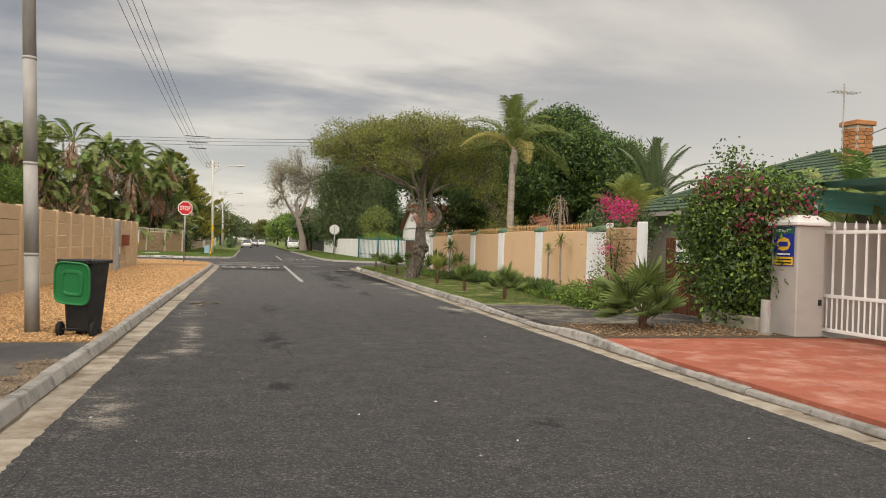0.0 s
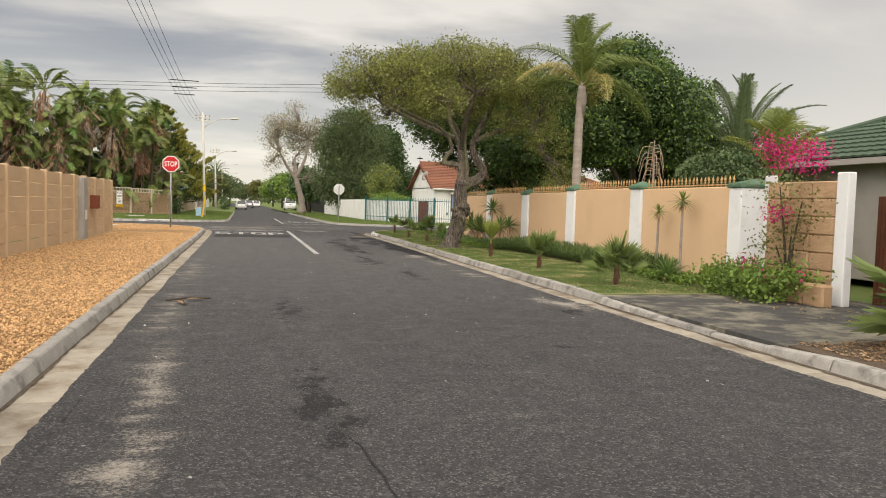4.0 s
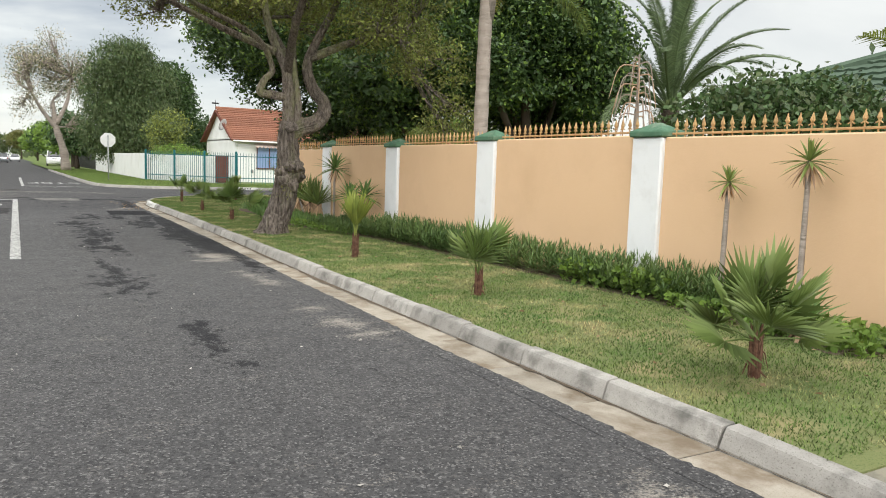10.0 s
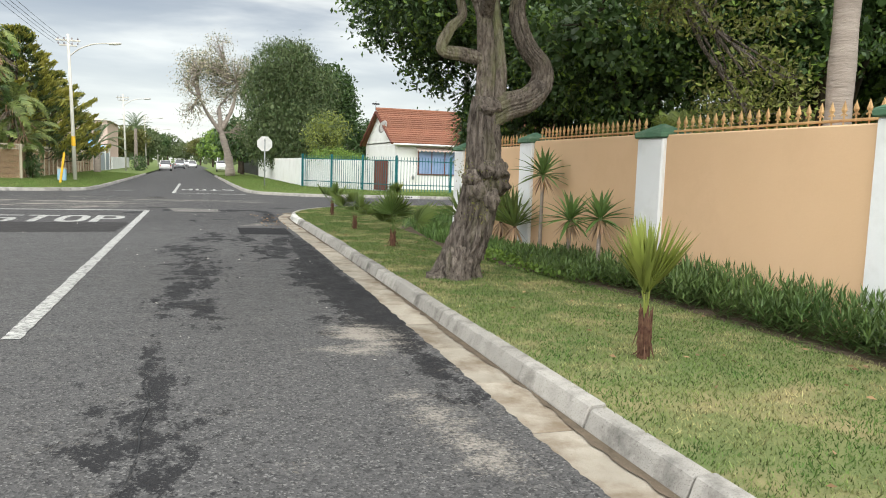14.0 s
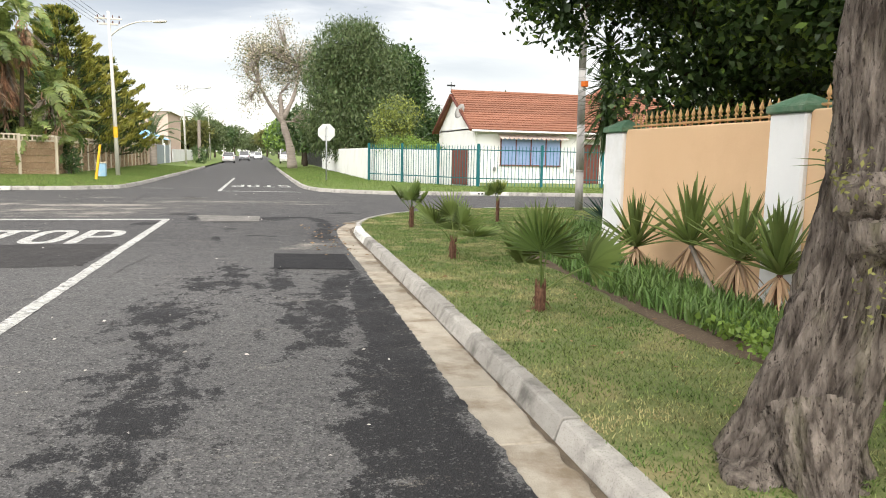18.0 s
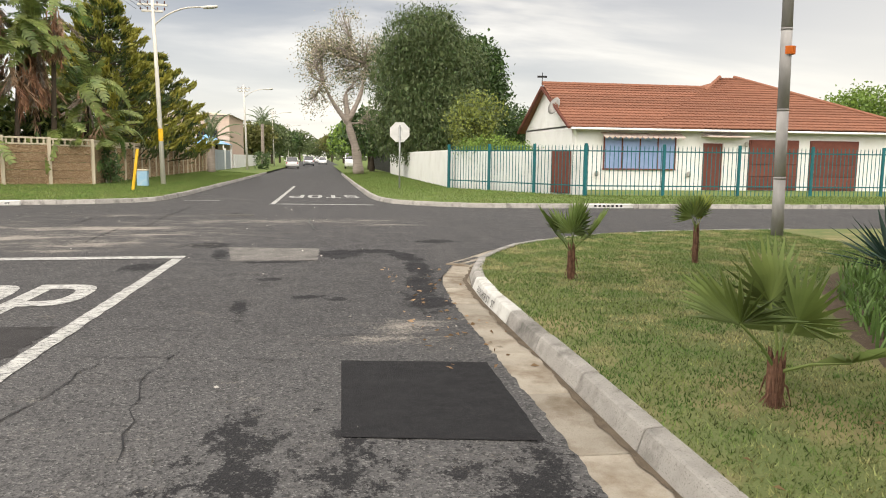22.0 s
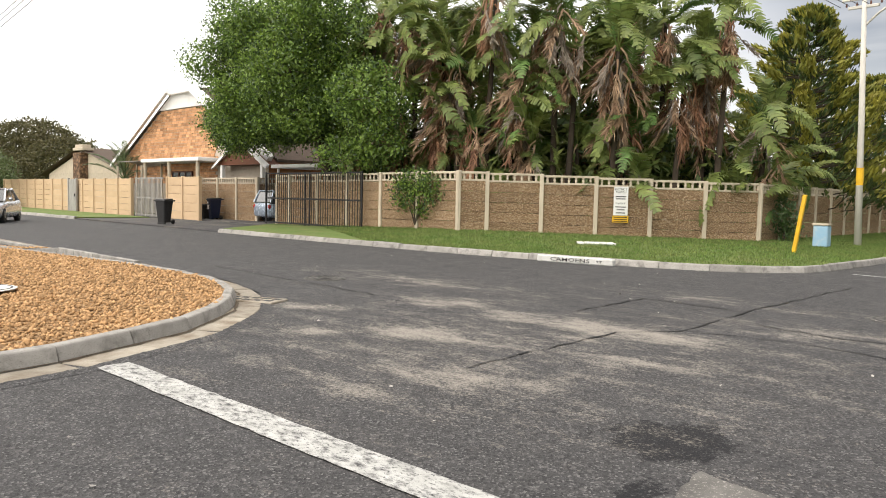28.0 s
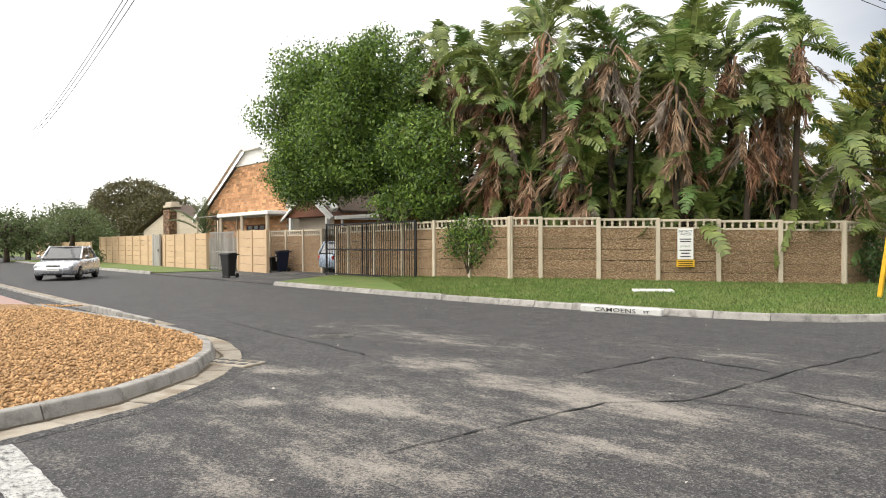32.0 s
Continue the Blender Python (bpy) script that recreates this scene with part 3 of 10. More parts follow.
class Geo:
    """A growing mesh: vertices, faces, and one material index for each face."""

    def __init__(self):
        self.v, self.f, self.mi = [], [], []

    def raw(self, vs, fs, mi=0):
        o = len(self.v)
        self.v.extend(tuple(p) for p in vs)
        self.f.extend(tuple(o + i for i in f) for f in fs)
        self.mi.extend([mi] * len(fs))
        return self

    def box(self, c, s, b=0.0, rz=0.0, mi=0, m=None):
        """A box with chamfered edges, centred at c."""
        hx, hy, hz = (k / 2 for k in s)
        b = min(b, hx * 0.9, hy * 0.9, hz * 0.9)
        m = m or (Matrix.Translation(c) @ Matrix.Rotation(radians(rz), 4, "Z"))
        if b <= 0:
            vs = [(x, y, z) for z in (-hz, hz) for y in (-hy, hy) for x in (-hx, hx)]
            fs = [(0, 2, 3, 1), (4, 5, 7, 6), (0, 1, 5, 4), (2, 6, 7, 3), (0, 4, 6, 2), (1, 3, 7, 5)]
        else:
            vs, ix = [], {}
            for sx in (-1, 1):
                for sy in (-1, 1):
                    for sz in (-1, 1):
                        for a in range(3):
                            d = [b, b, b]; d[a] = 0
                            ix[sx, sy, sz, a] = len(vs)
                            vs.append((sx * (hx - d[0]), sy * (hy - d[1]), sz * (hz - d[2])))
            fs = []
            for a in range(3):
                u, w = [k for k in range(3) if k != a]
                for s0 in (-1, 1):
                    q = []
                    for p in ((-1, -1), (1, -1), (1, 1), (-1, 1)):
                        k = [0, 0, 0]; k[a] = s0; k[u], k[w] = p
                        q.append(ix[(*k, a)])
                    if (s0 > 0) != (a != 1):
                        q.reverse()
                    fs.append(tuple(q))
            for a in range(3):
                u, w = [k for k in range(3) if k != a]
                for su in (-1, 1):
                    for sw in (-1, 1):
                        k0, k1 = [0] * 3, [0] * 3
                        k0[a], k1[a] = -1, 1
                        k0[u] = k1[u] = su; k0[w] = k1[w] = sw
                        fs.append((ix[(*k0, u)], ix[(*k1, u)], ix[(*k1, w)], ix[(*k0, w)]))
            for sx in (-1, 1):
                for sy in (-1, 1):
                    for sz in (-1, 1):
                        fs.append(tuple(ix[sx, sy, sz, a] for a in range(3)))
        return self.raw([m @ Vector(p) for p in vs], fs, mi)

    def tube(self, path, radii, n=8, cap=True, mi=0, squash=1.0):
        """A tube along a path; radii: one or one for each point."""
        P = [Vector(p) for p in path]
        if isinstance(radii, (int, float)):
            radii = [radii] * len(P)
        rings, side = [], None
        for i, p in enumerate(P):
            d = (P[min(i + 1, len(P) - 1)] - P[max(i - 1, 0)]).normalized()
            if side is None:
                side = d.orthogonal().normalized()
            side = (side - d * side.dot(d)).normalized()
            up = d.cross(side)
            rings.append([p + (side * math.cos(2 * math.pi * k / n) + up * math.sin(2 * math.pi * k / n) * squash) * radii[i] for k in range(n)])
        vs = [q for r in rings for q in r]
        fs = [(i * n + k, i * n + (k + 1) % n, (i + 1) * n + (k + 1) % n, (i + 1) * n + k) for i in range(len(P) - 1) for k in range(n)]
        if cap:
            fs += [tuple(range(n - 1, -1, -1)), tuple((len(P) - 1) * n + k for k in range(n))]
        return self.raw(vs, fs, mi)

    def cyl(self, c, r, h, n=16, r2=None, mi=0):
        return self.tube([c, (c[0], c[1], c[2] + h)], [r, r if r2 is None else r2], n, mi=mi)

    def prism(self, poly, z0, z1, mi=0):
        """A flat outline, anticlockwise, raised from z0 to z1 (numbers, or lists with one height for each corner)."""
        k = len(poly)
        a = z0 if isinstance(z0, (list, tuple)) else [z0] * k
        b = z1 if isinstance(z1, (list, tuple)) else [z1] * k
        vs = [(x, y, z) for (x, y), z in zip(poly, a)] + [(x, y, z) for (x, y), z in zip(poly, b)]
        fs = [tuple(range(k - 1, -1, -1)), tuple(range(k, 2 * k))] + [(i, (i + 1) % k, k + (i + 1) % k, k + i) for i in range(k)]
        return self.raw(vs, fs, mi)

    def sweep(self, path, section, mi=0):
        """A section of (sideways, up) points carried along a level path of (x, y, z)."""
        P = [Vector(p) for p in path]
        n, vs = len(section), []
        for i, p in enumerate(P):
            d = P[min(i + 1, len(P) - 1)] - P[max(i - 1, 0)]
            d.z = 0; d.normalize()
            s = Vector((d.y, -d.x, 0))
            vs += [p + s * u + Vector((0, 0, h)) for u, h in section]
        fs = [(i * n + k, (i + 1) * n + k, (i + 1) * n + (k + 1) % n, i * n + (k + 1) % n) for i in range(len(P) - 1) for k in range(n)]
        fs += [tuple(range(n)), tuple(range(len(vs) - 1, len(vs) - n - 1, -1))]
        return self.raw(vs, fs, mi)

    def lathe(self, c, prof, n=16, mi=0):
        vs = [(c[0] + r * math.cos(2 * math.pi * k / n), c[1] + r * math.sin(2 * math.pi * k / n), c[2] + z) for r, z in prof for k in range(n)]
        fs = [(i * n + k, i * n + (k + 1) % n, (i + 1) * n + (k + 1) % n, (i + 1) * n + k) for i in range(len(prof) - 1) for k in range(n)]
        fs += [tuple(range(n - 1, -1, -1)), tuple((len(prof) - 1) * n + k for k in range(n))]
        return self.raw(vs, fs, mi)

    def mesh(self, name, mats, smooth=False):
        me = bpy.data.meshes.new(name)
        me.from_pydata(self.v, [], self.f)
        mats = mats if isinstance(mats, (list, tuple)) else [mats]
        for m in mats:
            me.materials.append(m)
        if len(mats) > 1:
            me.polygons.foreach_set("material_index", self.mi)
        if smooth:
            me.polygons.foreach_set("use_smooth", [True] * len(self.f))
        me.update()
        return me


def part(name, geo, mat, parent=None, label="", smooth=False, at=None):
    """One mesh object, under a thing or a part if a parent is given."""
    me = geo if isinstance(geo, bpy.types.Mesh) else geo.mesh(name, mat, smooth)
    ob = new(name, me)
    if parent is not None:
        ob.parent = parent
    if at is not None:
        ob.matrix_basis = at
    if label:
        ob["label"] = label
    return ob


def thing(name, label, category, at=(0, 0, 0), rz=0.0, group=""):
    ob = new(name)
    ob.empty_display_size = 0.2
    ob.matrix_basis = pose(*at, 0, 0, rz)
    return tagged(ob, label, category, group)


def setting(name, geo, mat, label, category, smooth=False):
    return tagged(part(name, geo, mat, None, "", smooth), label, category, "", "structure")


def numpy_mesh(name, verts, faces, mat, smooth=False):
    """A mesh from arrays: verts (n, 3), faces (m, k)."""
    me = bpy.data.meshes.new(name)
    verts, faces = np.asarray(verts, np.float32), np.asarray(faces, np.int32)
    me.vertices.add(len(verts)); me.vertices.foreach_set("co", verts.ravel())
    me.loops.add(faces.size); me.loops.foreach_set("vertex_index", faces.ravel())
    me.polygons.add(len(faces)); me.polygons.foreach_set("loop_start", np.arange(len(faces), dtype=np.int32) * faces.shape[1])
    for m in (mat if isinstance(mat, (list, tuple)) else [mat]):
        me.materials.append(m)
    if smooth:
        me.polygons.foreach_set("use_smooth", np.ones(len(faces), bool))
    me.update(calc_edges=True)
    me.validate()
    return me


def lettering(text, width, height, mat, name="lettering", depth=0.002, bold=0.0):
    """Built-in font text as a mesh of that width and height, lying in xy, its lower left corner at the origin."""
    cu = bpy.data.curves.new(name, "FONT")
    cu.body, cu.extrude, cu.offset, cu.resolution_u = text, 0.0, bold, 2
    tmp = bpy.data.objects.new(name, cu)
    scene.collection.objects.link(tmp)
    bpy.context.view_layer.update()
    me = bpy.data.meshes.new_from_object(tmp.evaluated_get(bpy.context.evaluated_depsgraph_get()))
    bpy.data.objects.remove(tmp)
    co = np.empty(len(me.vertices) * 3, np.float32)
    me.vertices.foreach_get("co", co)
    co = co.reshape(-1, 3)
    lo, hi = co.min(0), co.max(0)
    co[:, 0] = (co[:, 0] - lo[0]) / (hi[0] - lo[0]) * width
    co[:, 1] = (co[:, 1] - lo[1]) / (hi[1] - lo[1]) * height
    co[:, 2] = depth
    me.vertices.foreach_set("co", co.ravel())
    me.materials.clear(); me.materials.append(mat)
    me.update()
    return me


def bend(pts, steps):
    """A smooth curve (Catmull-Rom) through the points."""
    P = [Vector(p) for p in pts]
    P = [P[0] * 2 - P[1]] + P + [P[-1] * 2 - P[-2]]
    out = []
    for i in range(1, len(P) - 2):
        for k in range(steps):
            t = k / steps
            a, b, c, d = P[i - 1:i + 3]
            out.append(0.5 * (2 * b + (c - a) * t + (2 * a - 5 * b + 4 * c - d) * t * t + (3 * b - a - 3 * c + d) * t ** 3))
    return out + [P[-2]]


def resample(path, step):
    """Points at even distances along a path; returns them with the headings."""
    P = [Vector(p) for p in path]
    acc = [0.0]
    for a, b in zip(P, P[1:]):
        acc.append(acc[-1] + (b - a).length)
    n = max(1, round(acc[-1] / step))
    out, j = [], 0
    for k in range(n + 1):
        s = acc[-1] * k / n
        while j < len(P) - 2 and acc[j + 1] < s:
            j += 1
        t = (s - acc[j]) / max(acc[j + 1] - acc[j], 1e-9)
        out.append(P[j].lerp(P[j + 1], t))
    return out


def inside(poly, pts):
    """Which of the (n, 2) points lie in the outline."""
    x, y = pts[:, 0], pts[:, 1]
    r = np.zeros(len(pts), bool)
    for (x0, y0), (x1, y1) in zip(poly, poly[1:] + poly[:1]):
        c = ((y0 > y) != (y1 > y)) & (x < (x1 - x0) * (y - y0) / ((y1 - y0) or 1e-9) + x0)
        r ^= c
    return r


def scatter(poly, n):
    p = np.array(poly)
    lo, hi = p.min(0), p.max(0)
    q = lo + RNG.random((n, 2)) * (hi - lo)
    return q[inside(poly, q)]

# ---- ground, road, kerbs, verges ----
VZ = 0.13  # top of the verges
setting("ground", Geo().raw([(-2500, -2500, -0.06), (2500, -2500, -0.06), (2500, 2500, -0.06), (-2500, 2500, -0.06)], [(0, 1, 2, 3)]), FAR_GRASS, "flat dull green ground reaching the horizon", "ground")
road = Geo()
for x0, x1, y0, y1 in ((-2.3, 7.6, -40, 40), (-120, 120, 40, 62), (-2.3, 7.6, 62, 420)):
    road.raw([(x0, y0, 0), (x1, y0, 0), (x1, y1, 0), (x0, y1, 0)], [(0, 1, 2, 3)])
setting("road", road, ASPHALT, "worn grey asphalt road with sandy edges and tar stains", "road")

# kerb faces, walked so that the verge lies on the left of the path's left side
R_KERB = [(5.0, -30), (5.12, 0), (5.25, 6), (5.40, 12), (5.52, 17.2), (5.62, 21), (5.72, 25), (5.88, 29.5), (6.0, 34), (6.08, 38), (6.13, 41.0)]
SE_CORNER = [(6.13, 41.0), (6.22, 42.4), (6.62, 43.8), (7.35, 45.1), (8.4, 46.2), (9.8, 47.05), (11.6, 47.5), (14, 47.75)]
L_KERB = [(-1.78, -30), (-1.74, 0), (-1.70, 8), (-1.67, 12), (-1.62, 20), (-1.52, 30), (-1.45, 38), (-1.46, 42.0)]
SW_CORNER = [(-1.46, 42.0), (-1.52, 43.2), (-1.78, 44.5), (-2.40, 45.9), (-3.35, 47.0), (-4.7, 47.85), (-6.3, 48.25), (-9, 48.15), (-12.6, 47.65), (-14.4, 47.5)]
NW_KERB = [(-70, 55.6), (-40, 55.8), (-20, 56.0), (-12, 56.15), (-9, 56.25), (-5.0, 56.75), (-2.6, 57.35), (-1.5, 57.95), (-0.85, 58.9), (-0.6, 60.2), (-0.5, 64), (-0.4, 75), (-0.2, 100), (0.0, 160), (0, 400)]
NE_KERB = [(70, 55.6), (30, 55.65), (16, 55.7), (11, 55.85), (9.0, 56.1), (7.6, 56.9), (6.75, 58.1), (6.35, 59.6), (6.2, 62), (6.12, 74), (6.1, 100), (6.1, 160), (6.1, 400)]


def kerb_stone_mesh(length, h=0.14, w=0.16):
    """A kerb stone along +x with its face towards -y: a sloping face and a rounded nose."""
    sec = [(0.0, -0.05), (0.004, 0.02), (0.036, h - 0.03), (0.046, h - 0.010), (0.062, h), (w - 0.012, h + 0.004), (w, h - 0.008), (w, -0.05)]
    g = Geo()
    n = len(sec)
    e = 0.006
    xs = (0.007, 0.007 + e, length - 0.007 - e, length - 0.007)
    ins = (0.006, 0, 0, 0.006)
    vs = [(x, y + (i if k < 4 else 0), z - (i if k >= 2 and k < 7 else 0)) for x, i in zip(xs, ins) for k, (y, z) in enumerate(sec)]
    fs = [(a * n + k, (a + 1) * n + k, (a + 1) * n + (k + 1) % n, a * n + (k + 1) % n) for a in range(3) for k in range(n)]
    fs += [tuple(range(n)), tuple(range(4 * n - 1, 3 * n - 1, -1))]
    return g.raw(vs, fs)


def lay_kerb(name, path, flip, step=1.0, gutter=True, label="", white=(), lift=0.0, gap=None):
    """Kerb stones along a path (x, y); the verge lies on its right, or on its left if flip. Stones and gutter slabs are pieces of one kerb."""
    base = tagged(new(name), label or "row of weathered grey concrete kerb stones with a gutter strip", "kerb", "", "structure")
    P = resample([(x, y, 0) for x, y in path], step)
    L = (P[1] - P[0]).length
    stone = kerb_stone_mesh(L).mesh("kerb_stone", KERB)
    stone_w = stone.copy(); stone_w.materials.clear(); stone_w.materials.append(KERB_WHITE)
    slab = Geo().box((L / 2, -0.17, -0.02), (L - 0.012, 0.34, 0.06), 0.008).mesh("gutter_slab", GUTTER)
    for i, (a, b) in enumerate(zip(P, P[1:])):
        if not flip:
            a, b = b, a
        d = (b - a)
        ang = math.degrees(math.atan2(d.y, d.x))
        s = d.length / L
        da, db = (gap(a), gap(b)) if gap else (0.0, 0.0)
        m = pose(a.x, a.y, lift - da + RNG.uniform(-0.010, 0.008), RNG.uniform(-1.6, 1.6), math.degrees(math.atan2(db - da, d.length)), ang + RNG.uniform(-0.4, 0.4)) @ Matrix.Diagonal((s, 1, 1, 1))
        part("kerb_stone", stone_w if any(lo <= i < hi for lo, hi in white) else stone, None, base, "", at=m)
        if gutter:
            part("gutter_slab", slab, None, base, "", at=pose(a.x, a.y, RNG.uniform(-0.003, 0.003), 0, 0, ang) @ Matrix.Diagonal((s, 1, 1, 1)))
    return base


def offset(path, d):
    """The path moved sideways to its right by d."""
    P = [Vector((*p, 0)) for p in path]
    out = []
    for i, p in enumerate(P):
        t = (P[min(i + 1, len(P) - 1)] - P[max(i - 1, 0)]).normalized()
        out.append((p.x + t.y * d, p.y - t.x * d))
    return out


# verges: polygons behind the kerbs
rk, lk = offset(R_KERB, 0.14), offset(L_KERB, -0.14)
sec, swc = offset(SE_CORNER, 0.14), offset(SW_CORNER, -0.14)
nwk, nek = offset(NW_KERB, -0.14), offset(NE_KERB, 0.14)


def stretch_of(path, y0, y1):
    """The path's points between two y, with the ends cut in."""
    def at(y):
        for (xa, ya), (xb, yb) in zip(path, path[1:]):
            if min(ya, yb) <= y <= max(ya, yb):
                return (xa + (xb - xa) * (y - ya) / (yb - ya), y)
    return [at(y0)] + [p for p in path if y0 < p[1] < y1] + [at(y1)]


GRASS_POLY = list(reversed(stretch_of(rk, 17.25, 40.9))) + [(9.1, 17.25), (9.5, 36.6), (40, 36.6), (40, 47.9)] + list(reversed(sec))


def ccw(poly):
    a = sum(x0 * y1 - x1 * y0 for (x0, y0), (x1, y1) in zip(poly, poly[1:] + poly[:1]))
    return poly if a > 0 else poly[::-1]


def slab_of(name, poly, z, mat, label, category):
    return setting(name, Geo().prism(ccw(poly), -0.05, z), mat, label, category)


GRASS_POLY = ccw(GRASS_POLY)
slab_of("verge_grass", GRASS_POLY, VZ, GRASS_SOIL, "mown green lawn verge with dry patches beside the kerb", "lawn")
BLACK_DRIVE = ccw(stretch_of(rk, 12.75, 17.25)[::-1] + [(9.9, 12.75), (9.9, 17.25)])
slab_of("driveway_black", BLACK_DRIVE, VZ - 0.012, DRIVE_MOSSY, "dark weathered tar driveway with mossy patches", "driveway")
MULCH = ccw(stretch_of(rk, 10.85, 12.75)[::-1] + [(9.9, 10.85), (9.9, 12.75)])
slab_of("mulch_bed", MULCH, VZ, EARTH, "bare earth strip strewn with dry leaves", "flower bed")
RED_DRIVE = ccw(stretch_of(rk, -20, 10.85)[::-1] + [(30, -20), (30, 10.85)])
slab_of("driveway_red", RED_DRIVE, VZ - 0.02, RED_PAINT, "red painted concrete driveway with worn pale scuffs", "driveway")
GRAVEL_POLY = ccw(stretch_of(lk, 10.45, 41.99) + swc + [(-14.4, 47.36), (-17.0, 45.5), (-22.0, 40.0), (-22.0, 38.0), (-5.2, 37.4), (-5.3, 10.45)])
slab_of("verge_gravel", GRAVEL_POLY, VZ - 0.01, GRAVEL_BED, "orange-brown gravel verge", "gravel")
slab_of("verge_pink", ccw([(-14.42, 47.36), (-17.02, 45.5), (-22.02, 40), (-60, 40), (-60, 46.9)]), VZ - 0.02, PINK_PAVING, "pink paved strip beside the street", "pavement")
LEFT_DRIVE = ccw(stretch_of(lk, -25, 10.45) + [(-5.3, 10.45), (-14, 10.45), (-14, -25)])
slab_of("driveway_left", LEFT_DRIVE, VZ - 0.015, DRIVE_TAR, "grey cracked tar driveway apron", "driveway")
# the far side of the crossing; the ground rises a little towards the walls
# strips between kerb and wall keep every face flat enough
def strip_verge(name, kerb, wall, mat, label):
    g = Geo()
    n = len(kerb)
    vs = [(x, y, VZ) for x, y in kerb] + [(x, y, z) for x, y, z in wall]
    fs = [(i, i + 1, n + i + 1, n + i) for i in range(n - 1)]
    if Vector((kerb[1][0] - kerb[0][0], kerb[1][1] - kerb[0][1], 0)).cross(Vector((wall[0][0] - kerb[0][0], wall[0][1] - kerb[0][1], 0))).z < 0:
        fs = [f[::-1] for f in fs]
    return setting(name, g.raw(vs, fs), mat, label, "lawn")


nk = [tuple(p[:2]) for p in resample([(x, y, 0) for x, y in [q for q in nwk if q[0] > -19.5 and q[1] < 170]], 1.2)]
wl = [(-19.5, 60.1, 0.22), (-12.0, 60.1, 0.42), (-4.9, 66.8, 0.24), (-4.9, 170, 0.24)]
ww = resample(wl, 1.2)


def match(kerb, wall):
    """Wall points, one for each kerb point, by the share of the way along."""
    out = []
    for i in range(len(kerb)):
        s = i / (len(kerb) - 1) * (len(wall) - 1)
        j = min(int(s), len(wall) - 2)
        out.append(wall[j].lerp(wall[j + 1], s - j))
    return [tuple(p) for p in out]


strip_verge("verge_northwest", nk, match(nk, ww), FAR_GRASS, "green mown grass strip in front of a wall")
ek = [tuple(p[:2]) for p in resample([(x, y, 0) for x, y in [q for q in nek if q[0] < 45 and q[1] < 170]], 1.2)]
ew = resample([(45, 60.4, 0.16), (14.2, 60.4, 0.16), (10.1, 66.9, 0.18), (9.9, 170, 0.2)], 1.2)
strip_verge("verge_northeast", ek, match(ek, ew), FAR_GRASS, "green mown grass strip in front of a fence")
slab_of("front_garden", ccw([(14.4, 60.7), (45, 60.7), (45, 67.5), (10.6, 67.5)]), 0.13, FAR_GRASS, "mown front lawn behind a palisade fence", "lawn")
slab_of("apron_northwest", ccw([(-19.6, 56.05), (-19.6, 60.1), (-33.5, 60.4), (-33.5, 55.9)]), 0.06, DRIVE_TAR, "dark tar driveway apron", "driveway")
setting("verge_gate_corner", Geo().prism([(-20.0, 56.14), (-12.0, 56.29), (-19.5, 60.1)], [-0.05] * 3, [VZ, VZ, 0.22]).prism([(-20.0, 56.14), (-19.5, 60.1), (-22.7, 60.08), (-21.3, 57.4)], [-0.05] * 4, [VZ, 0.22, 0.18, 0.11]), FAR_GRASS, "corner of mown grass beside a driveway gate", "lawn")
slab_of("yard_northwest", ccw([(-20.2, 60.2), (-20.2, 70), (-33, 70), (-33, 60.5)]), 0.10, DRIVE_TAR, "tar yard behind an open gate", "driveway")
slab_of("verge_far_west", ccw([(-33.5, 55.9), (-33.5, 59.6), (-75, 60.4), (-75, 55.6)]), 0.1, FAR_GRASS, "green grass strip along a tan wall", "lawn")

# kerbs
def dip(p, drop=0.075):
    """How far the kerb is lowered for the driveways."""
    ease = lambda a, b: min(max((p.y - a) / (b - a), 0.0), 1.0)
    return drop * max(min(ease(11.9, 13.3), 1 - ease(15.2, 17.8)), 1 - ease(8.8, 10.8))



kr = [p for p in R_KERB if p[1] >= 0]
n_right = len(resample([(x, y, 0) for x, y in kr], 1.0)) - 1
lay_kerb("kerb_right", kr, False, 1.0, gap=dip, white=((n_right - 1, n_right),))
lay_kerb("kerb_corner_right", SE_CORNER, False, 0.9, white=((0, 1),))
lay_kerb("kerb_left", [p for p in L_KERB if p[1] >= 0], True, 1.0)
lay_kerb("kerb_corner_left", SW_CORNER, True, 0.85)
lay_kerb("kerb_west", [(-9, 48.4), (-14, 48.4), (-30, 48.3)], True, 1.0, gap=lambda p: 0.075 if p.x < -14 else 0.0)
lay_kerb("kerb_northwest", [p for p in NW_KERB if -21 < p[0] and p[1] < 110], True, 1.05, gutter=False)
lay_kerb("kerb_northeast", [p for p in NE_KERB if p[0] < 31 and p[1] < 110], False, 1.05, gutter=False)
lay_kerb("kerb_far_west", [(-33.5, 55.85), (-70, 55.6)], False, 2.0, gutter=False)

# the tar's ragged edge over the gutter, and dark silt at the foot of the kerb with its shadow line painted in
SILT_SHADE = shade("gutter_silt_shade", (0.085, 0.068, 0.05), (0.14, 0.11, 0.08), scale=8, rough=1.0, bump=0.8, bscale=50, speck=(0.16, 0.13, 0.095), sscale=90)


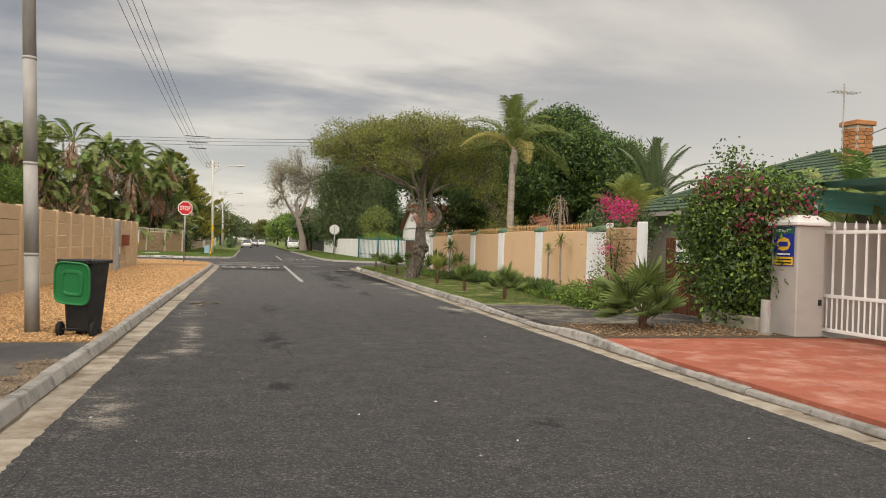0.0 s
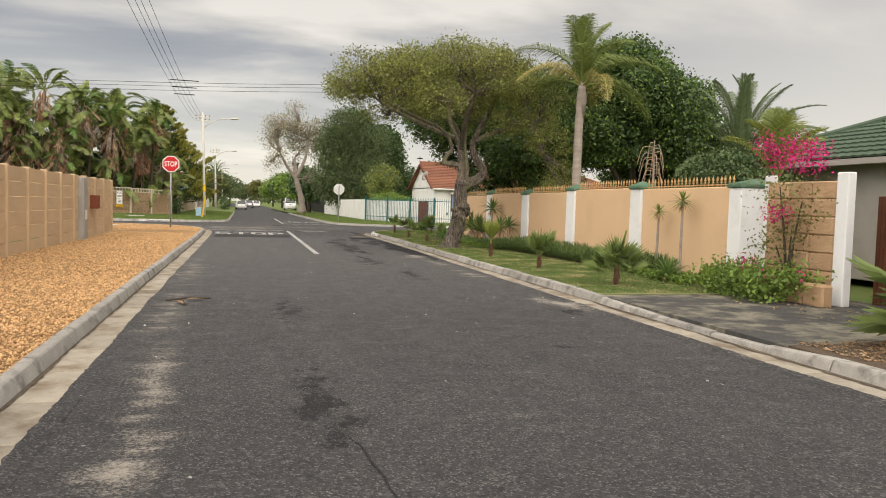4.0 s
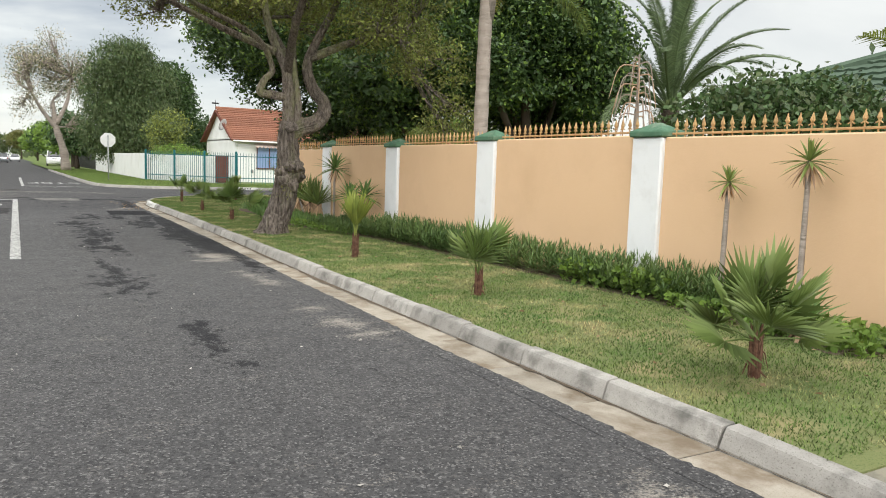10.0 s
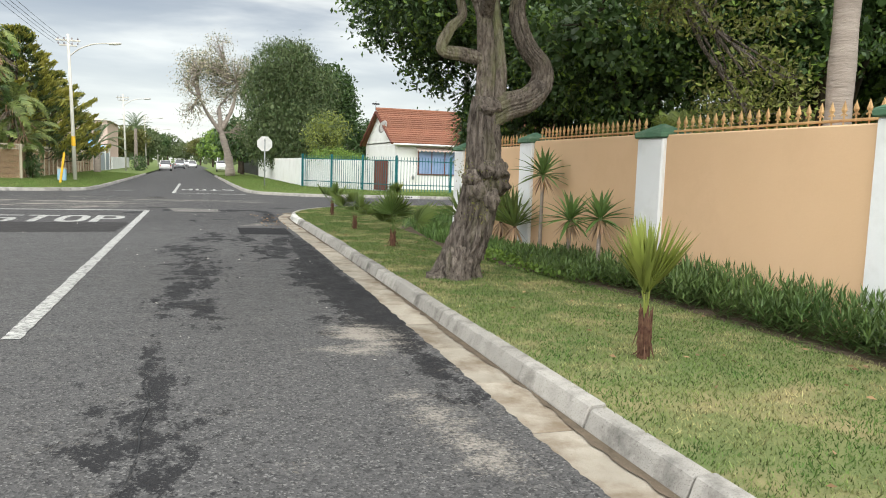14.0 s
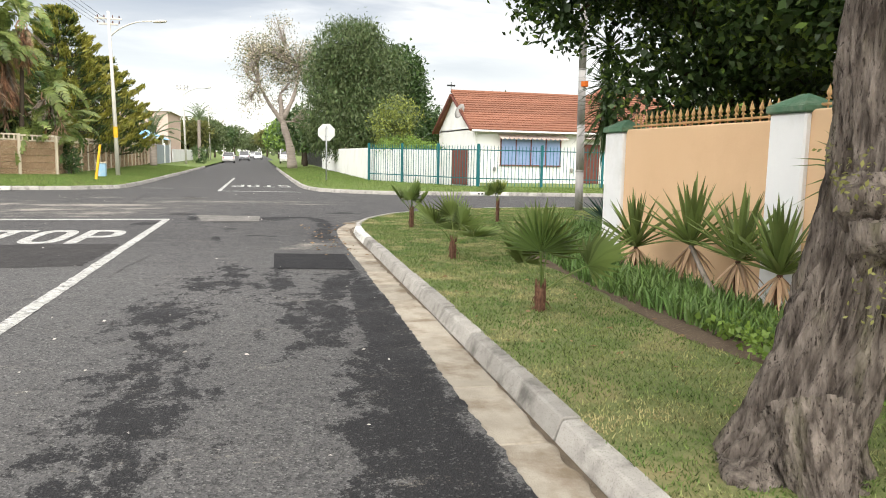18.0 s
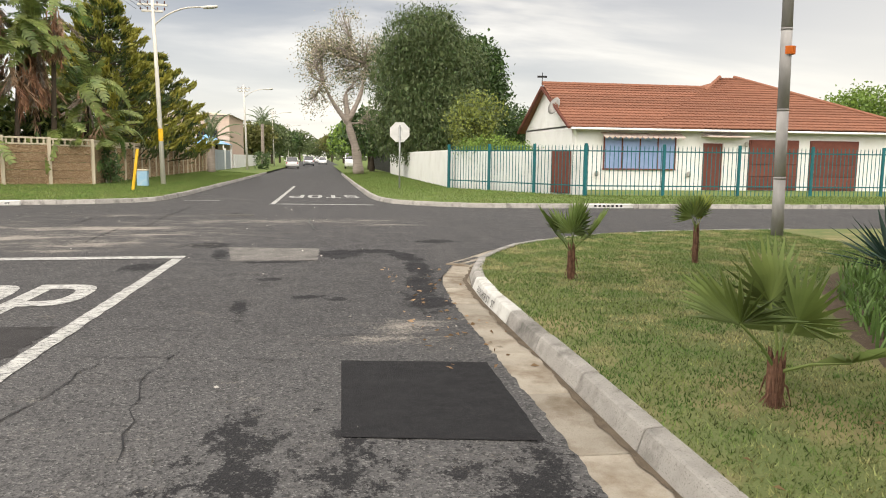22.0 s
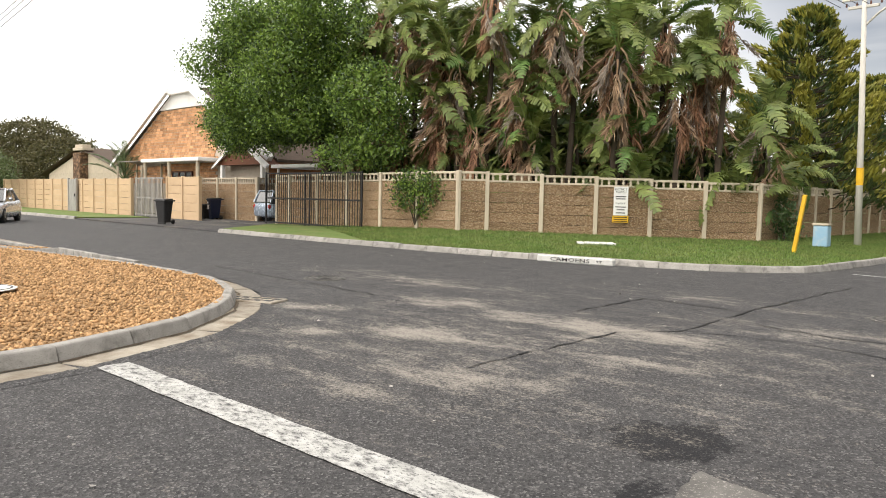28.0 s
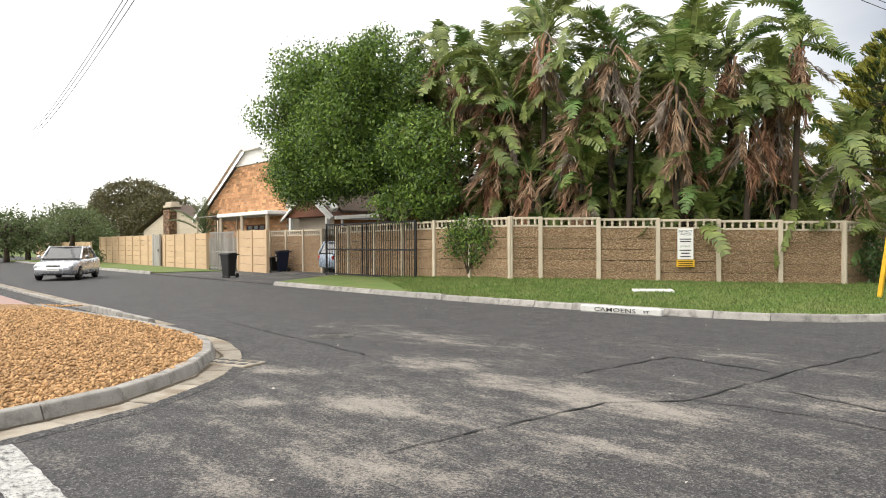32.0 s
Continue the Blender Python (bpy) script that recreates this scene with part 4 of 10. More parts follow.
def along_kerb(name, path, side, near, far, z, mat, label, category, seed, lo, hi, rag=0.35):
    """A strip beside a kerb between two offsets that wander."""
    P = resample([(x, y, 0) for x, y in path], 0.045)
    g, a, b = Geo(), [], []
    for i, p in enumerate(P):
        d = (P[min(i + 1, len(P) - 1)] - P[max(i - 1, 0)]).normalized()
        s = Vector((d.y, -d.x, 0)) * side
        w = 0.5 * noise.noise(Vector((p.x * 0.6, p.y * 0.6, seed))) + 0.3 * noise.noise(Vector((p.x * 6, p.y * 6, seed + 5))) + rag * noise.noise(Vector((p.x * 27, p.y * 27, seed + 9)))
        k = min(max(lo + (hi - lo) * (0.5 + w), 0.004), 0.2)
        a.append(p + s * near + Vector((0, 0, 0.003 if near > far else z))); b.append(p + s * (far + k if far < near else near + k) + Vector((0, 0, z)))
    n = len(P)
    fs = [(i, i + 1, n + i + 1, n + i) for i in range(n - 1)]
    if (a[1] - a[0]).cross(b[0] - a[0]).z < 0:
        fs = [f[::-1] for f in fs]
    return setting(name, g.raw(a + b, fs), mat, label, category)


for nm, path, sd in (("right", stretch_of(R_KERB, 0.5, 41.0) + SE_CORNER[1:], -1), ("left", stretch_of(L_KERB, 0.5, 42.0) + SW_CORNER[1:], 1)):
    along_kerb("tar_edge_" + nm, path, sd, 0.46, 0.20, 0.016, ASPHALT, "ragged edge of the tar along the gutter", "road", 3.0 * sd, 0.09, 0.15)
    # this dark strip stands for silt and for the shadow under the kerb face
    along_kerb("gutter_silt_" + nm, path, sd, 0.0, 0.1, 0.0185, SILT_SHADE, "dark silt and painted shadow line along the foot of the kerb", "silt", 9.0 * sd, -0.02, 0.10 if sd < 0 else 0.08, 0.08)

# painted lines
def flat(poly, z=0.005):
    return Geo().raw([(x, y, z) for x, y in poly], [tuple(range(len(poly)))])


def stripe(a, b, w, z=0.006):
    """A worn stripe with slightly ragged edges."""
    A, B = Vector((*a, 0)), Vector((*b, 0))
    d = (B - A).normalized(); s = Vector((d.y, -d.x, 0))
    n = max(2, int((B - A).length / 0.12))
    lft = [A.lerp(B, i / n) - s * (w / 2 + RNG.uniform(-0.008, 0.008)) for i in range(n + 1)]
    rgt = [A.lerp(B, i / n) + s * (w / 2 + RNG.uniform(-0.008, 0.008)) for i in range(n + 1)]
    g = Geo()
    g.raw([(p.x, p.y, z) for p in lft + rgt], [(i, n + 1 + i, n + 2 + i, i + 1) for i in range(n)])
    return g


setting("line_centre", stripe((2.17, 28.05), (2.42, 44.72), 0.15), PAINT, "worn white centre line painted on the road", "road marking")
setting("line_stop", stripe((-1.45, 44.8), (2.49, 44.9), 0.28, 0.009), PAINT, "worn white stop line painted across the lane", "road marking")
setting("line_stop_far", stripe((2.85, 57.7), (6.1, 57.3), 0.22), PAINT, "white stop line across the far lane", "road marking")
setting("line_centre_far", stripe((2.95, 57.8), (3.1, 72.5), 0.14), PAINT, "white centre line of the far road", "road marking")
setting("line_dash_far", stripe((-0.1, 59.6), (1.1, 59.4), 0.12), PAINT, "short white dash on the road", "road marking")


def ragged(poly, amp, step=0.09):
    """The outline with its sides broken up a little."""
    out = []
    for a, b in zip(poly, poly[1:] + poly[:1]):
        k = max(1, int(math.dist(a, b) / step))
        out += [(a[0] + (b[0] - a[0]) * i / k + RNG.uniform(-amp, amp), a[1] + (b[1] - a[1]) * i / k + RNG.uniform(-amp, amp)) for i in range(k)]
    return out


def stencil(ch, w, h, sx, sy):
    """A road letter cut from straight strokes with clipped corners; lower left corner at the origin."""
    g, c = Geo(), 0.16

    def bar(x0, y0, x1, y1):
        n = max(1, int((y1 - y0) / 0.25))
        for k in range(n):
            ya, yb = y0 + (y1 - y0) * k / n, y0 + (y1 - y0) * (k + 1) / n
            g.raw([(x0, ya, 0), (x1, ya, 0), (x1, yb, 0), (x0, yb, 0)], [(0, 1, 2, 3)])

    def ring(y0, y1):
        def oval(inset_x, inset_y, k=28, e=0.62):
            a, b = w / 2 - inset_x, (y1 - y0) / 2 - inset_y
            out = []
            for i in range(k):
                t = 2 * math.pi * (i + 0.5) / k
                ct, st = math.cos(t), math.sin(t)
                out.append((w / 2 + a * math.copysign(abs(ct) ** e, ct), (y0 + y1) / 2 + b * math.copysign(abs(st) ** e, st), 0))
            return out
        g.raw(oval(0, 0) + oval(sx, sy), [(k, (k + 1) % 28, 28 + (k + 1) % 28, 28 + k) for k in range(28)])
    if ch == "O":
        ring(0, h)
    elif ch == "P":
        bar(0, 0, sx, h)
        yc, b = h * 0.70, h * 0.30
        arc = [(math.cos(t), math.sin(t)) for t in [math.pi * (k / 18 - 0.5) for k in range(19)]]
        o = [(sx + (w - sx) * abs(x) ** 0.55, yc + b * math.copysign(abs(y) ** 0.7, y), 0) for x, y in arc]
        q = [(sx + (w - 2 * sx) * abs(x) ** 0.55, yc + (b - sy) * math.copysign(abs(y) ** 0.7, y), 0) for x, y in arc]
        g.raw(o + q, [(k, k + 1, 20 + k, 19 + k) for k in range(18)])
    elif ch == "T":
        bar(0, h - sy, w, h); bar(w / 2 - sx / 2, 0, w / 2 + sx / 2, h - sy)
    else:
        bar(0.05, 0, w - 0.05, sy); bar(0.05, h - sy, w - 0.05, h); bar(0.05, h / 2 - sy / 2, w - 0.05, h / 2 + sy / 2); bar(w - sx, sy, w, h / 2 - sy / 2); bar(0, h / 2 + sy / 2, sx, h - sy)
    return g


stop_word = tagged(new("road_word_stop"), "worn white word stop painted on the asphalt", "road marking", "", "structure")
for ch, x0, x1 in (("S", -1.02, -0.30), ("T", -0.22, 0.47), ("O", 0.55, 1.24), ("P", 1.34, 2.03)):
    part("letter", stencil(ch, x1 - x0, 2.15, 0.19, 0.27), PAINT, stop_word, at=pose(x0, 40.42, 0.006))
far_word = tagged(new("road_word_stop_far"), "worn white word stop painted on the far lane", "road marking", "", "structure")
for k, ch in enumerate("STOP"):
    part("letter", stencil(ch, 0.55, 2.0, 0.15, 0.26), PAINT, far_word, at=pose(5.85 - k * 0.68, 63.4, 0.006, 0, 0, 180))
setting("road_patch_dark", flat([(4.58, 37.42), (5.68, 37.22), (5.7, 38.78), (4.62, 38.95)], 0.007), FRESH_TAR, "rectangular patch of fresh black tar", "road patch")
setting("road_patch_grey", flat(ragged([(3.18, 44.46), (4.42, 44.43), (4.44, 45.85), (2.98, 46.1)], 0.02), 0.007), OLD_PATCH, "pale grey square patch in the asphalt", "road patch")


setting("road_patch_smooth", flat(ragged([(-1.0, 37.6), (2.14, 37.9), (2.24, 40.36), (-0.9, 40.34)], 0.03), 0.0035), SMOOTH_TAR, "smooth dark patch across the lane below the road word", "road patch")


def crack(pts, w=0.018, name="road_crack", z=0.008):
    """A jagged thin crack filled with dirt."""
    P = []
    for a, b in zip(pts, pts[1:]):
        k = max(2, int(math.dist(a, b) / 0.18))
        P += [(a[0] + (b[0] - a[0]) * i / k + RNG.uniform(-0.03, 0.03), a[1] + (b[1] - a[1]) * i / k + RNG.uniform(-0.03, 0.03)) for i in range(k)]
    P.append(pts[-1])
    lf, rt = [], []
    for i, p in enumerate(P):
        q0, q1 = P[max(i - 1, 0)], P[min(i + 1, len(P) - 1)]
        dx, dy = q1[0] - q0[0], q1[1] - q0[1]
        L = math.hypot(dx, dy) or 1
        k = w * RNG.uniform(0.08, 0.62) * (0.25 if i in (0, len(P) - 1) else 1.0)
        lf.append((p[0] - dy / L * k, p[1] + dx / L * k, z)); rt.append((p[0] + dy / L * k, p[1] - dx / L * k, z))
    n = len(P)
    return setting(name, Geo().raw(lf + rt, [(n + i, n + i + 1, i + 1, i) for i in range(n - 1)]), BLACK, "thin dark crack in the tar", "crack")


for pts in ([(1.8, 40.3), (3.1, 40.15), (4.48, 39.8), (5.7, 39.66)], [(2.6, 39.3), (3.6, 39.15), (4.5, 38.95)], [(2.75, 38.65), (4.25, 38.55)], [(1.22, 51.24), (2.13, 51.06), (3.4, 51.3)], [(3.25, 26.7), (3.3, 25.6), (3.2, 24.4)], [(3.5, 40.1), (3.3, 38.6), (3.5, 37.2)], [(0.5, 46.85), (0.45, 48.2), (0.4, 49.45), (0.85, 50.15), (0.7, 52.2), (0.7, 56.7)],
            [(-0.8, 50.4), (-0.85, 52.35), (0.7, 52.2)], [(0.85, 50.2), (2.0, 50.4), (3.6, 50.2)], [(2.9, 39.2), (2.6, 37.0)], [(4.34, 49.1), (4.22, 50.6), (4.17, 52.2)], [(-3.5, 49.4), (-9, 49.7)], [(3.4, 33.5), (3.9, 34.8)], [(0.6, 11.0), (0.7, 9.7)]):
    crack(pts, 0.010 if pts[0][1] < 45 else 0.030)
for pts in ([(-3.0, 9.95), (-2.9, 6.8), (-2.6, 3.0)], [(-5.0, 8.3), (-2.9, 7.6), (-1.9, 7.3)], [(-2.9, 6.8), (-2.0, 6.2)]):
    crack(pts, 0.011, "drive_crack", VZ - 0.008)

# worn earth edge of the left apron
edge = [(-2.15, 6.5), (-1.88, 6.4), (-1.86, 9.0), (-1.95, 9.05), (-2.25, 8.75), (-2.05, 8.1), (-2.4, 7.7), (-2.12, 7.1)]
rag = []
for a, b in zip(edge, edge[1:] + edge[:1]):
    k = max(1, int(math.dist(a, b) / 0.12))
    rag += [(a[0] + (b[0] - a[0]) * i / k + RNG.uniform(-0.04, 0.04), a[1] + (b[1] - a[1]) * i / k + RNG.uniform(-0.04, 0.04)) for i in range(k)]
setting("broken_edge", flat(ccw(rag), VZ - 0.007), shade("sandy_earth", (0.19, 0.145, 0.10), (0.075, 0.056, 0.043), scale=4, rough=1.0, bump=0.9, bscale=30, speck=(0.42, 0.32, 0.22), sscale=50), "broken tar edge with bare earth and stones", "bare ground")


def manhole(name, x, y, r, z, label, rings=3, mat=None):
    t = thing(name, label, "manhole cover", (x, y, z))
    part("cover", Geo().lathe((0, 0, 0), [(r, 0.0), (r, 0.010), (r - 0.012, 0.014)], 28), mat or OLD_PATCH, t)
    for k in range(rings):
        q = r * (0.9 - 0.27 * k)
        part("ring", Geo().lathe((0, 0, 0), [(q, 0.012), (q, 0.018), (q - 0.025, 0.018), (q - 0.025, 0.012)], 24), BLACK, t)
    return t


manhole("manhole_cover", 2.36, 53.1, 0.42, 0.0, "round iron manhole cover set in the road")
manhole("manhole_cover", -5.68, 50.1, 0.36, 0.0, "round iron grate set in the road", 4)
manhole("manhole_cover", -6.0, 44.95, 0.45, VZ + 0.028, "round pale concrete manhole cover in the gravel", 1, KERB_WHITE)


def drain(x, y, rz):
    """A gutter inlet: a concrete block with two rows of dark slots."""
    t = thing("storm_drain", "concrete gutter drain with rows of slots", "drain", (x, y, 0.0), rz)
    part("slab", Geo().box((0, 0, 0.004), (0.9, 0.42, 0.05), 0.012), GUTTER, t)
    for i in range(5):
        for j in (-0.09, 0.09):
            part("slot", Geo().box((-0.32 + i * 0.16 + (0.03 if j > 0 else 0), j, 0.0265), (0.115, 0.10, 0.012), 0.004), BLACK, t)


drain(-4.08, 47.68, 26)
drain(6.62, 44.05, 54)

# kerb names
wn = thing("kerb_name_panel", "white painted kerb face with a black street name", "kerb sign", (-5.95, 56.43, 0.0), 8.0)
part("panel", Geo().box((0.95, 0.05, 0.075), (1.9, 0.14, 0.15), 0.02), KERB_WHITE, wn)
part("text", lettering("CAMOENS", 0.98, 0.085, BLACK, "text", bold=0.004), None, wn, at=pose(0.36, -0.0235, 0.035, 90, 0, 0))
part("small_text", lettering("ST", 0.14, 0.05, BLACK, "text", bold=0.014), None, wn, at=pose(1.5, -0.0235, 0.05, 90, 0, 0))
w2 = thing("kerb_name_panel", "white painted kerb face with worn dark lettering", "kerb sign", (12.5, 55.78, 0.0), 0)
part("panel", Geo().box((0.8, 0.03, 0.075), (1.6, 0.14, 0.15), 0.02), KERB_WHITE, w2)
for k in range(7):
    part("mark", Geo().box((0.35 + k * 0.14, -0.042, 0.085), (0.08, 0.006, 0.06), 0.002), BLACK, w2)

# worn street name on the corner kerb, read from the road; one letter for each step along the bend
w3 = tagged(new("kerb_name_marks"), "worn black street name lettering on a white kerb", "lettering")
corner = resample([(x, y, 0) for x, y in stretch_of(R_KERB, 40.3, 41.0) + SE_CORNER[1:3]], 0.01)
for k, ch in enumerate("BORGHORST ST"):
    if ch != " ":
        q0, q1 = corner[int(30 + (11 - k) * 8.2)], corner[int(31 + (11 - k) * 8.2)]
        d = (q0 - q1).normalized()
        s_ = Vector((-d.y, d.x, 0)) * -1.0
        up = (Vector((0, 0, 1)) - s_ * 0.27).normalized()
        m = Matrix((d, up, d.cross(up))).transposed().to_4x4()
        m.translation = q0 - s_ * 0.02 - d.cross(up) * 0.0 + Vector((0, 0, 0.03)) + d.cross(up) * 0.022
        part("letter", lettering(ch, 0.062, 0.075, BLACK, "letter", bold=0.007), None, w3, at=m)
# ---- walls ----
def along(a, b, s):
    return (a[0] + (b[0] - a[0]) * s, a[1] + (b[1] - a[1]) * s)


def heading(a, b):
    return math.degrees(math.atan2(b[1] - a[1], b[0] - a[0]))


def wall_base(name, label):
    return tagged(new(name), label, "wall", "", "structure")


def panel_wall(name, a, b, bays, zb, zt, courses, post_mat, panel_mat, label, post_w=0.13, top_gap=0.0, baluster=None, side=1, zb2=None, zt2=None, first=None):
    """A precast wall from a to b: posts, and panels stacked in courses between them, with an open baluster course on top if one is given."""
    base = wall_base(name, label)
    L = math.dist(a, b)
    ang = heading(a, b)
    zb2, zt2 = (zb if zb2 is None else zb2), (zt if zt2 is None else zt2)
    cuts = [i / bays for i in range(bays + 1)] if first is None else [0.0] + [first + (1 - first) * i / (bays - 1) for i in range(bays)]
    meshes = {}
    for s in cuts:
        x, y = along(a, b, s)
        lo, hi = zb + (zb2 - zb) * s - 0.1, zt + (zt2 - zt) * s
        if ("p",) not in meshes:
            meshes["p",] = Geo().box((0, 0, 0.5), (post_w, 0.17, 1.0), 0.012).mesh("post", post_mat)
        part("post", meshes["p",], None, base, at=pose(x, y, lo, 0, 0, ang) @ Matrix.Diagonal((1, 1, hi - lo + 0.02, 1)))
    for s0, s1 in zip(cuts, cuts[1:]):
        sm = (s0 + s1) / 2
        x, y = along(a, b, sm)
        w = (s1 - s0) * L - post_w
        lo, hi = zb + (zb2 - zb) * sm - 0.05, zt + (zt2 - zt) * sm
        top = hi - (0.30 if baluster else 0.0)
        h = (top - lo) / courses
        key = ("q", round(w, 2))
        if key not in meshes:
            meshes[key] = Geo().box((0, 0, 0), (w + 0.02, 0.05, 1.0), 0.014).mesh("panel", panel_mat)
        for k in range(courses):
            part("panel", meshes[key], None, base, at=pose(x, y, lo + h * (k + 0.5), RNG.uniform(-0.25, 0.25), 0, ang) @ Matrix.Diagonal((1, 1, h - 0.014, 1)))
        if baluster:
            for nm, z, hh in (("rail", top + 0.03, 0.06), ("rail", hi - 0.035, 0.07)):
                kk = ("r", round(w, 2), hh)
                if kk not in meshes:
                    meshes[kk] = Geo().box((0, 0, 0), (w + 0.01, 0.075, hh), 0.01).mesh("rail", post_mat)
                part(nm, meshes[kk], None, base, at=pose(x, y, z, 0, 0, ang))
            nb = max(3, round(w / 0.22))
            if ("b",) not in meshes:
                meshes["b",] = Geo().lathe((0, 0, 0), [(0.045, 0), (0.045, 0.02), (0.028, 0.035), (0.05, 0.085), (0.03, 0.135), (0.045, 0.15), (0.045, 0.17)], 7).mesh("baluster", post_mat, True)
            for i in range(nb):
                t = s0 + (s1 - s0) * ((i + 0.5) / nb * (w / (w + post_w)) + post_w / 2 / (w + post_w))
                bx, by = along(a, b, t)
                part("baluster", meshes["b",], None, base, at=pose(bx, by, top + 0.06, 0, 0, 0))
    return base


panel_wall("wall_left", (-5.1, 11.08), (-4.8, 37.5), 16, 0.12, 2.12, 6, TAN_POST, TAN_WALL, "tan painted precast concrete panel wall")
panel_wall("wall_left_return", (-4.85, 37.6), (-9.5, 41.8), 4, 0.12, 2.12, 6, TAN_POST, TAN_WALL, "tan painted precast concrete panel wall")
panel_wall("wall_splay", (-11.94, 60.08), (-4.9, 66.7), 6, 0.42, 2.30, 5, POST_CREAM, PEBBLE, "brown pebbled precast wall with a cream baluster top", baluster=True, zb2=0.22, zt2=2.08, first=0.095)
panel_wall("wall_far_street", (-4.9, 66.7), (-4.9, 97.3), 18, 0.22, 2.08, 5, POST_CREAM, PEBBLE, "brown pebbled precast wall with a cream baluster top", baluster=True)
panel_wall("wall_street_west", (-22.45, 60.13), (-11.94, 60.08), 6, 0.16, 2.22, 5, POST_CREAM, PEBBLE, "brown pebbled precast wall with a cream baluster top", baluster=True, zb2=0.42, zt2=2.30, first=0.09)
panel_wall("wall_yard_front", (-34.4, 61.95), (-26.95, 61.95), 4, 0.1, 2.2, 5, POST_CREAM, PEBBLE, "brown pebbled precast wall along the front of a yard", baluster=True)
panel_wall("wall_yard_side", (-26.95, 61.95), (-26.95, 67.5), 3, 0.1, 2.2, 5, POST_CREAM, PEBBLE, "brown pebbled precast wall beside a yard", baluster=True)
panel_wall("wall_yard_back", (-26.95, 67.5), (-19.5, 67.5), 4, 0.1, 2.2, 5, POST_CREAM, PEBBLE, "brown pebbled precast wall at the back of a yard", baluster=True)
panel_wall("wall_gate_pier", (-32.9, 60.3), (-29.4, 60.25), 2, 0.08, 2.2, 5, TAN_POST, TAN_WALL, "tan precast wall beside a driveway gate")
panel_wall("wall_tan_west", (-60.0, 60.2), (-36.6, 60.0), 13, 0.05, 2.12, 6, TAN_POST, TAN_WALL, "long tan precast concrete panel wall")
panel_wall("wall_tan_far", (-88, 60.6), (-63.5, 60.3), 14, 0.0, 1.75, 6, TAN_POST, TAN_WALL, "far tan precast concrete panel wall")

# peach plaster wall with white pillars
W0, W1 = (8.98, 18.2), (9.36, 37.3)
wall_ang = heading(W0, W1)


def wall_x(y):
    return W0[0] + (W1[0] - W0[0]) * (y - W0[1]) / (W1[1] - W0[1])


right_wall = wall_base("wall_right", "peach plastered garden wall with painted spikes")
PILLARS = [(18.14, 18.54, 2.10), (21.88, 22.42, 2.13), (25.65, 26.22, 2.14), (29.34, 29.94, 2.06), (33.32, 33.86, 2.09), (37.03, 37.60, 2.0)]
spike = Geo()
spike.box((0, 0, 0.05), (0.012, 0.012, 0.13), 0.0)
spike.tube([(0, 0, 0.10), (0, 0, 0.125), (0, 0, 0.15), (0, 0, 0.215)], [0.012, 0.026, 0.020, 0.001], 4)
spike.tube([(-0.035, 0, 0.075), (0, 0, 0.10), (0.035, 0, 0.075)], 0.008, 4)
spike_me = spike.mesh("spike", SPIKE)
for (a0, a1, _), (b0, b1, _) in zip(PILLARS, PILLARS[1:]):
    y0, y1 = a1, b0
    m = (y0 + y1) / 2
    top = (2.04, 2.07, 2.01, 2.03, 1.95)[[p[1] for p in PILLARS].index(a1)]
    part("bay", Geo().box((0, 0, 0), (y1 - y0 + 0.05, 0.2, top - 0.05), 0.015), PEACH, right_wall, at=pose(wall_x(m) + 0.14, m, (top + 0.05) / 2, 0, 0, wall_ang))
    part("spike_rail", Geo().box((0, 0, 0), (y1 - y0, 0.035, 0.025), 0.004), SPIKE, right_wall, at=pose(wall_x(m) + 0.14, m, top + 0.045, 0, 0, wall_ang))
    n = round((y1 - y0) / 0.142)
    for i in range(n):
        y = y0 + (y1 - y0) * (i + 0.5) / n
        part("spike", spike_me, None, right_wall, at=pose(wall_x(y) + 0.14, y, top + 0.035 - 0.02, RNG.uniform(-3, 3), RNG.uniform(-3, 3), wall_ang))
for y0, y1, zt in PILLARS:
    m, w = (y0 + y1) / 2, y1 - y0
    pil = thing("wall_pillar", "white plastered wall pillar with a green pyramid cap", "pillar", (wall_x(m) + (0.16 if y0 > 19 else 0.42), m, 0.05), wall_ang, "pillars of the garden wall")
    dpt = 0.36 if y0 > 19 else 0.88
    part("shaft", Geo().box((0, 0, (zt - 0.14) / 2), (w - 0.02, dpt, zt - 0.14), 0.02), PILLAR_WHITE, pil)
    cap = Geo().box((0, 0, zt - 0.10), (w + 0.03, dpt + 0.08, 0.075), 0.015)
    hx, hy = (w + 0.01) / 2, dpt / 2 + 0.03
    cap.raw([(-hx, -hy, zt - 0.0625), (hx, -hy, zt - 0.0625), (hx, hy, zt - 0.0625), (-hx, hy, zt - 0.0625), (-0.06, 0, zt + 0.05), (0.06, 0, zt + 0.05)], [(0, 1, 5, 4), (1, 2, 5), (2, 3, 4, 5), (3, 0, 4)])
    part("cap", cap, CAP_GREEN, pil)
# the wall turns away behind the last pillar
part("return_wall", Geo().box((0, 0, 0), (22, 0.2, 1.9), 0.01), PEACH, right_wall, at=pose(20.6, 37.2, 1.0, 0, 0, 0))

